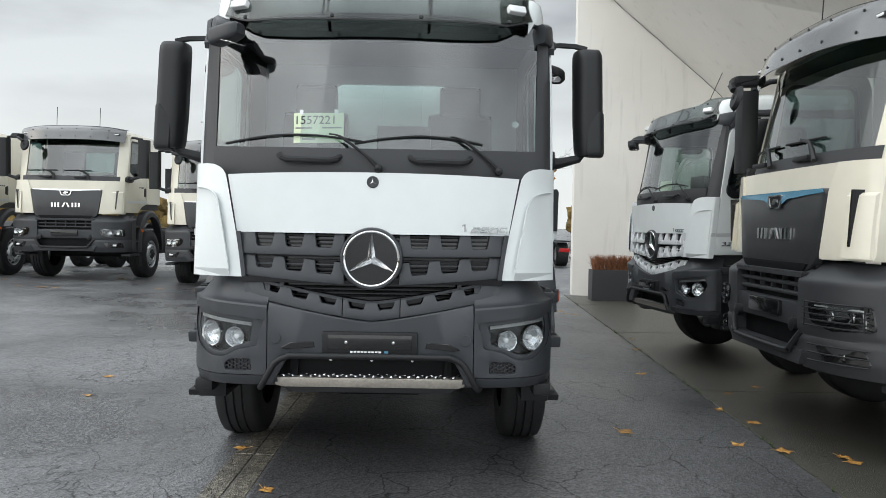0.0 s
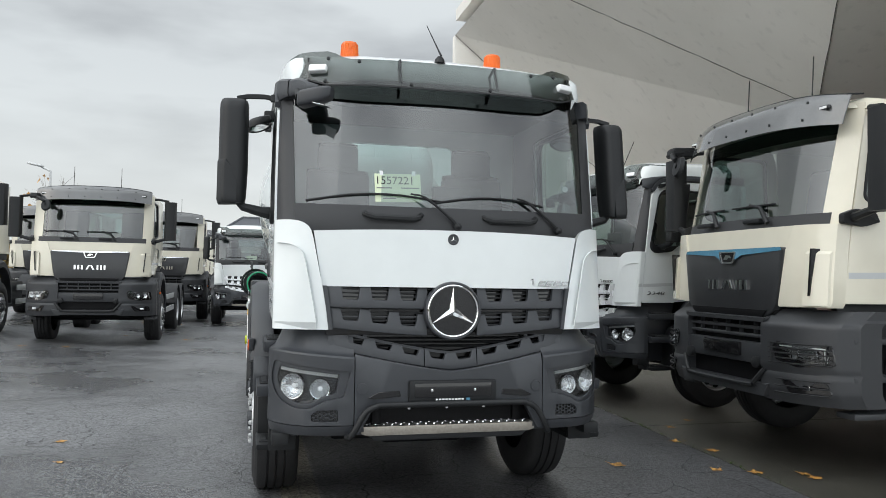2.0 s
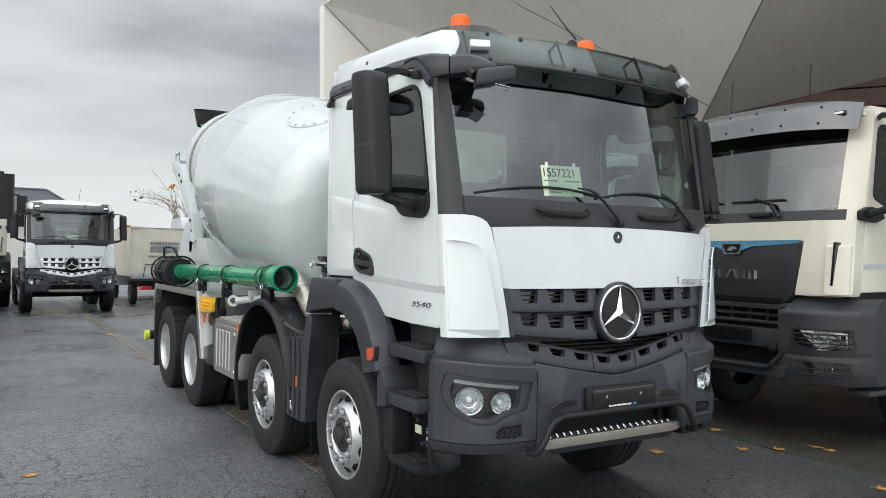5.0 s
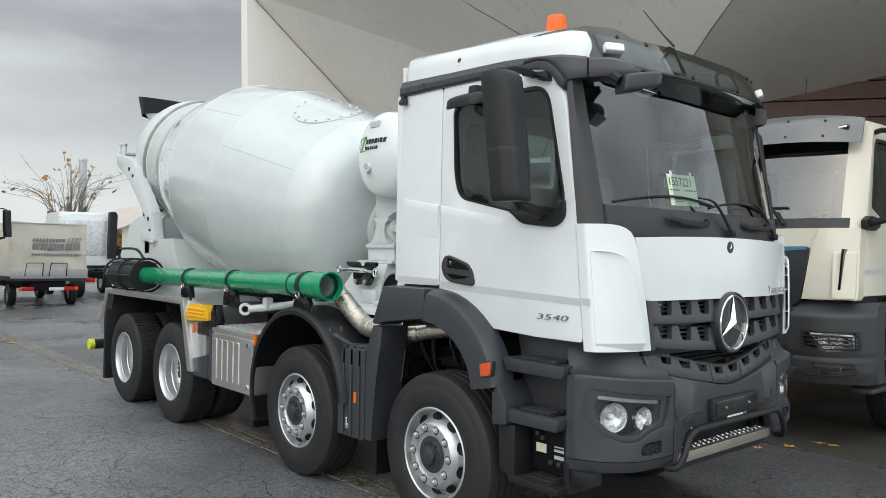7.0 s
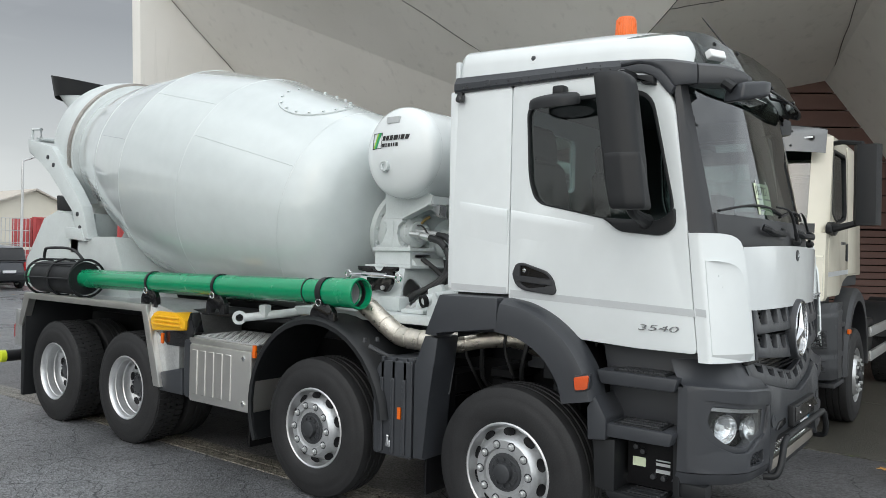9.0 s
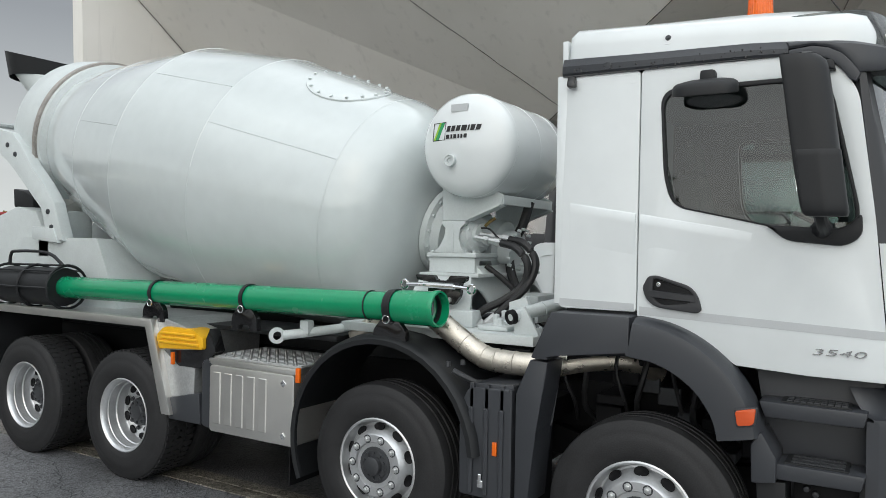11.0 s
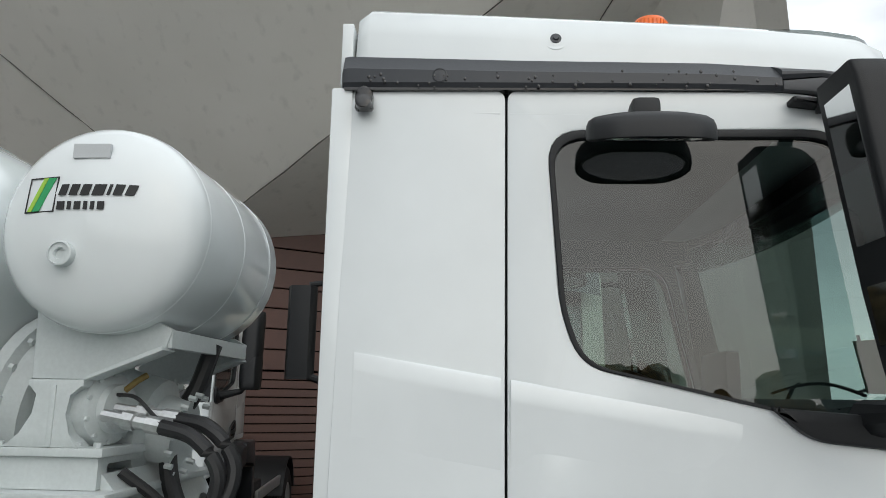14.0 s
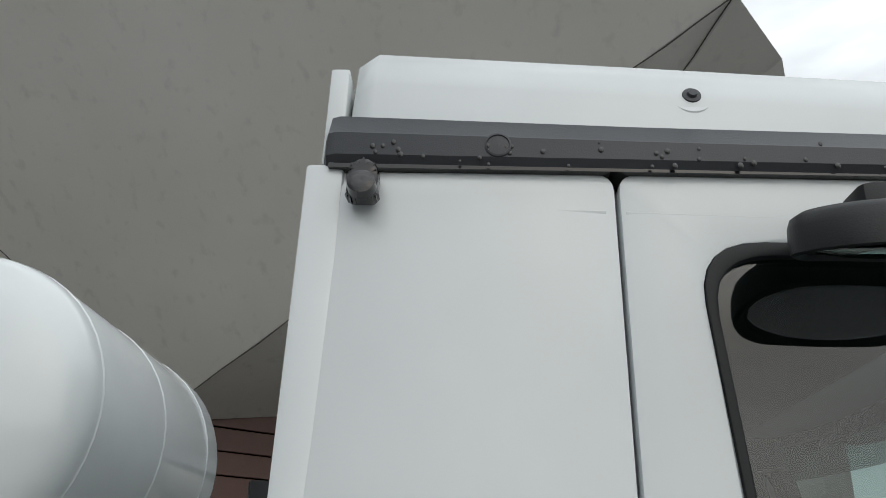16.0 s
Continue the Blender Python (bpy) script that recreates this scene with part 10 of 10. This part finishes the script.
# gabled shed behind the containers
sh = thing("warehouse", "cream sheet-metal shed with a low gabled roof", "building", at=pose(22.3, 60, 0, 0, 0, 0))
part("gable_wall", P([(-6.0, 0), (2.65, 0), (2.65, 4.85), (0.0, 6.0), (-6.0, 3.6)], 0.0, 0.2, 0.0, "y"), M_SHED, sh)
part("side_wall", B((2.5, 0.2, 0), (2.65, 18, 4.8)), M_SHED, sh)
part("roof", P([(0.0, 6.02), (2.95, 4.74), (2.95, 4.84), (0.0, 6.16)], -0.4, 18.3, 0.0, "y"), M_SHEDROOF, sh)
part("roof", P([(0.0, 6.02), (-6.4, 3.45), (-6.4, 3.57), (0.0, 6.16)], -0.4, 18.3, 0.0, "y"), M_SHEDROOF, sh)
part("yellow_sign", P([(1.3, 4.25), (1.75, 4.5), (2.2, 4.25), (1.75, 4.0)], -0.06, -0.01, 0.0, "y"), M_YELLOW, sh)

# hip-roofed house
ho = thing("house", "low house with a dark slate hipped roof", "building", at=pose(-0.3, 60, 0, 0, 0, 0))
part("wall", B((-4.6, 0, 0), (4.2, 9, 3.9)), M_RENDER, ho)
part("roof", loft(bmesh.new(), [[(-5.2, -0.6, 3.9), (4.8, -0.6, 3.9), (4.8, 9.6, 3.9), (-5.2, 9.6, 3.9)], [(-1.6, 4.0, 6.6), (1.2, 4.0, 6.6), (1.2, 5.0, 6.6), (-1.6, 5.0, 6.6)]]), M_SLATE, ho)
for a, b in (((-5.2, -0.6, 3.92), (-1.6, 4.0, 6.62)), ((4.8, -0.6, 3.92), (1.2, 4.0, 6.62)), ((-1.6, 4.0, 6.62), (1.2, 4.0, 6.62))):
    n = 16
    for i in range(n):
        p, q = Vector(a).lerp(Vector(b), i / n), Vector(a).lerp(Vector(b), (i + 0.93) / n)
        part("ridge_tile", tube(bmesh.new(), [p, q], 0.10, 6), M_SLATE, ho)

# street lamps
def street_lamp(at, h, arm):
    t = thing("street_lamp", "slim grey steel street lamp with an angled head", "lamp", "street lamps", at=at)
    part("pole", tube(bmesh.new(), spline([(0, 0, 0), (0, 0, h * 0.6), (0, 0, h - 0.25), (arm * 0.12, 0, h - 0.05), (arm, 0, h + 0.12)], 5), [0.075] * 5 + [0.06] * 5 + [0.05] * 5 + [0.045] * 6, 8), M_GALV, t)
    part("lamp_head", P(rounded([(arm - 0.1, h + 0.08), (arm + 0.55, h + 0.22), (arm + 0.5, h + 0.32), (arm - 0.05, h + 0.2)], 0.05, 3), -0.13, 0.13, 0.03, "y"), M_GALV, t)


street_lamp(pose(11.85, 38, 0, 0, 0, 0), 6.0, 0.45)
street_lamp(pose(-9.55, 30.5, 0.19, 0, 0, 180), 5.75, 0.35)
pf = thing("mast", "pale slender flue mast behind a bare tree", "mast", at=pose(5.64, 33.2, 0, 0, 0, 0))
part("tube", tube(bmesh.new(), [(0, 0, 0), (0, 0, 5.7)], 0.17, 12), M_STRIPE, pf)
part("cap", tube(bmesh.new(), [(0, 0, 5.7), (0, 0, 5.8)], 0.21, 12), M_GALV, pf)


def bare_tree(label, at, base_z, spread, height, seed, leaves):
    """A pollard: short trunk, thick stubs and many long thin shoots with the last leaves."""
    rs = random.Random(seed)
    t = thing("tree", label, "tree", "bare trees", at=at)
    part("trunk", tube(bmesh.new(), [(0, 0, 0), (0.04, 0, base_z * 0.5), (0.0, 0.03, base_z)], [0.16, 0.13, 0.12], 9), M_BARK, t)
    limbs = bmesh.new()
    twigs = bmesh.new()
    tips = []
    for k in range(9):
        a = rs.random() * 6.283
        e = Vector((math.cos(a) * spread * 0.24, math.sin(a) * spread * 0.2, base_z + 0.25 + rs.random() * 0.5))
        tube(limbs, [(0, 0, base_z - 0.08), Vector((e.x * 0.6, e.y * 0.6, base_z + 0.12)), e], [0.085, 0.07, 0.05], 6)
        for j in range(6):
            b = a + rs.gauss(0, 0.75)
            ln = height * (0.35 + 0.65 * rs.random())
            out = (0.10 + 0.9 * rs.random()) * spread * 0.78
            s0 = e * (0.5 + 0.5 * rs.random()) + Vector((0, 0, base_z * 0.0))
            s0.z = max(s0.z, base_z + 0.1)
            m1 = s0 + Vector((math.cos(b) * out * 0.35, math.sin(b) * out * 0.35, ln * 0.45))
            m2 = s0 + Vector((math.cos(b) * out, math.sin(b) * out, ln * (1.0 - 0.62 * out / spread)))
            pts = spline([s0, m1, m2], 4)
            tube(twigs, pts, [0.015 - 0.010 * i / (len(pts) - 1) for i in range(len(pts))], 4)
            for q in range(4):
                o = pts[rs.randint(3, len(pts) - 2)]
                tube(twigs, [o, o + Vector((rs.gauss(0, 0.30), rs.gauss(0, 0.30), rs.uniform(0.0, 0.5)))], [0.007, 0.003], 3)
            tips.append(m2)
    part("limb_growth", limbs, M_BARK, t)
    part("shoot_growth", twigs, M_BARK, t, smooth=0)
    rs.shuffle(tips)
    for p in tips[:leaves]:
        for q in range(rs.randint(1, 2)):
            ob = new("leaf", rs.choice(leaf_forms))
            ob.parent = t
            s = rs.uniform(2.0, 3.0)
            ob.matrix_basis = Matrix.Translation(p + Vector((rs.gauss(0, 0.08), rs.gauss(0, 0.08), rs.gauss(-0.04, 0.06)))) @ Matrix.Rotation(rs.random() * 6, 4, "Z") @ Matrix.Rotation(rs.uniform(0.6, 1.8), 4, "X") @ Matrix.Diagonal((s, s, s, 1))
    return t


bare_tree("bare pollarded tree with long thin shoots and few leaves", pose(4.7, 32, 0), 3.0, 3.2, 3.1, 4, 30)
bare_tree("bare young tree with a few yellow leaves", pose(-9.2, 30, 0.19, 0, 0, 30), 3.3, 1.5, 2.4, 9, 22)

def crown_tree(label, at, height, seed):
    """A leafless broad tree: trunk, forking limbs and fine twigs."""
    rs = random.Random(seed)
    t = thing("tree", label, "tree", "bare trees", at=at)
    wood, twig = bmesh.new(), bmesh.new()

    def grow(p, d, ln, r, level):
        q = p + d * ln
        mid = p.lerp(q, 0.5) + Vector((rs.gauss(0, 0.04), rs.gauss(0, 0.04), 0)) * ln
        tube(wood if level < 3 else twig, [p, mid, q], [r, r * 0.85, r * 0.7], 6 if level < 3 else 3)
        if level == 6:
            return
        for k in range(3 if level < 5 else 2):
            side = Vector((rs.gauss(0, 1), rs.gauss(0, 1), rs.gauss(0.25, 0.5)))
            grow(p.lerp(q, rs.uniform(0.6, 1.0)), (d + side * 0.48).normalized(), ln * rs.uniform(0.64, 0.84), r * 0.60, level + 1)
    grow(Vector((0, 0, 0)), Vector((0.02, 0, 1)), height * 0.24, height * 0.013, 0)
    part("trunk", wood, M_BARK, t)
    part("twig_growth", twig, M_BARK, t, smooth=0)
    return t


for x, y, h, sd_ in ((-26.0, 20.5, 9.0, 12), (-26.5, 15.0, 7.4, 15), (-26.0, 26.6, 9.3, 19), (-26.5, 4.2, 5.8, 23)):
    crown_tree("leafless broad tree on the far edge of the yard", pose(x, y, 0), h, sd_)


def evergreen(label, at, height, spread, seed):
    """Trunk, drooping boughs and many small needle tufts with gaps between."""
    rs = random.Random(seed)
    t = thing("tree", label, "tree", at=at)
    part("trunk", tube(bmesh.new(), [(0, 0, 0), (0.06, 0.03, height * 0.5), (0, 0, height * 0.96)], [0.16, 0.11, 0.02], 8), M_BARK, t)
    boughs, verts, faces = bmesh.new(), [], []
    for i in range(70):
        k = rs.random() ** 0.8
        z = height * (0.12 + 0.84 * k)
        a, ln = rs.uniform(0, 2 * math.pi), spread * (1.05 - k) ** 0.6 * rs.uniform(0.55, 1.1)
        tip = Vector((math.cos(a) * ln, math.sin(a) * ln, z + ln * rs.uniform(-0.05, 0.30)))
        tube(boughs, [(0, 0, z), tip * 0.5 + Vector((0, 0, z * 0.5 + 0.05)), tip], [0.035, 0.025, 0.008], 4)
        for q in range(int(14 + 22 * ln)):
            c = Vector((0, 0, z)).lerp(tip, rs.uniform(0.25, 1.02)) + Vector((rs.gauss(0, 0.13), rs.gauss(0, 0.13), rs.gauss(0.03, 0.09)))
            for w in range(3):
                d = Vector((rs.gauss(0, 1), rs.gauss(0, 1), rs.gauss(0.5, 0.6))).normalized() * rs.uniform(0.10, 0.24)
                e = d.orthogonal().normalized() * 0.035
                n_ = len(verts)
                verts += [c - e, c + e, c + d]
                faces.append((n_, n_ + 1, n_ + 2))
    part("bough_growth", boughs, M_BARK, t, smooth=0)
    me = bpy.data.meshes.new("crown")
    me.from_pydata(verts, [], faces)
    me.materials.append(M_NEEDLE)
    crown = new("crown", me)
    crown.parent = t
    return t


evergreen("dark green pine among the bare trees on the yard's edge", pose(-26.2, 11.2, 0), 6.9, 1.9, 8)
evergreen("low dark green pine on the yard's far edge", pose(-26.6, 8.4, 0), 5.2, 1.6, 9)


# far woods all round the yard, uneven and broken
def woods(label, x0, x1, y, h, seed, n, turn=False):
    rs = random.Random(seed)
    ball = bmesh.new()
    bmesh.ops.create_icosphere(ball, subdivisions=2, radius=1.0)
    bv, bf = [v.co.copy() for v in ball.verts], [[v.index for v in f.verts] for f in ball.faces]
    ball.free()
    verts, faces = [], []
    for i in range(n):
        x = rs.uniform(x0, x1)
        hh = h * (0.55 + 0.55 * rs.random())
        yy = y + rs.uniform(-6, 6)
        for k in range(7):
            r = hh * (0.14 + 0.10 * rs.random())
            c = Vector((x + rs.gauss(0, hh * 0.14), yy + rs.gauss(0, hh * 0.14), hh * (0.35 + 0.6 * rs.random()) - r))
            c = Vector((c.y, c.x, c.z)) if turn else c
            j = len(verts)
            verts += [c + v * r * (1.0 + 0.45 * noise.noise(c + v * 2.2) + 0.25 * noise.noise(c + v * 6.0)) for v in bv]
            faces += [[q + j for q in f] for f in bf]
    me = bpy.data.meshes.new("far_woods")
    me.from_pydata(verts, [], faces)
    me.materials.append(M_WOOD)
    tagged(new("far_woods", me), label, "trees", kind="stuff")


woods("distant autumn woods in dull brown and ochre", 10, 110, 150, 7.5, 3, 90)
woods("distant autumn woods in dull brown and green", -120, 10, 160, 8, 5, 70)
woods("dark hedge and woods along the western edge of the yard", -40, 60, -38, 4.2, 7, 110, True)
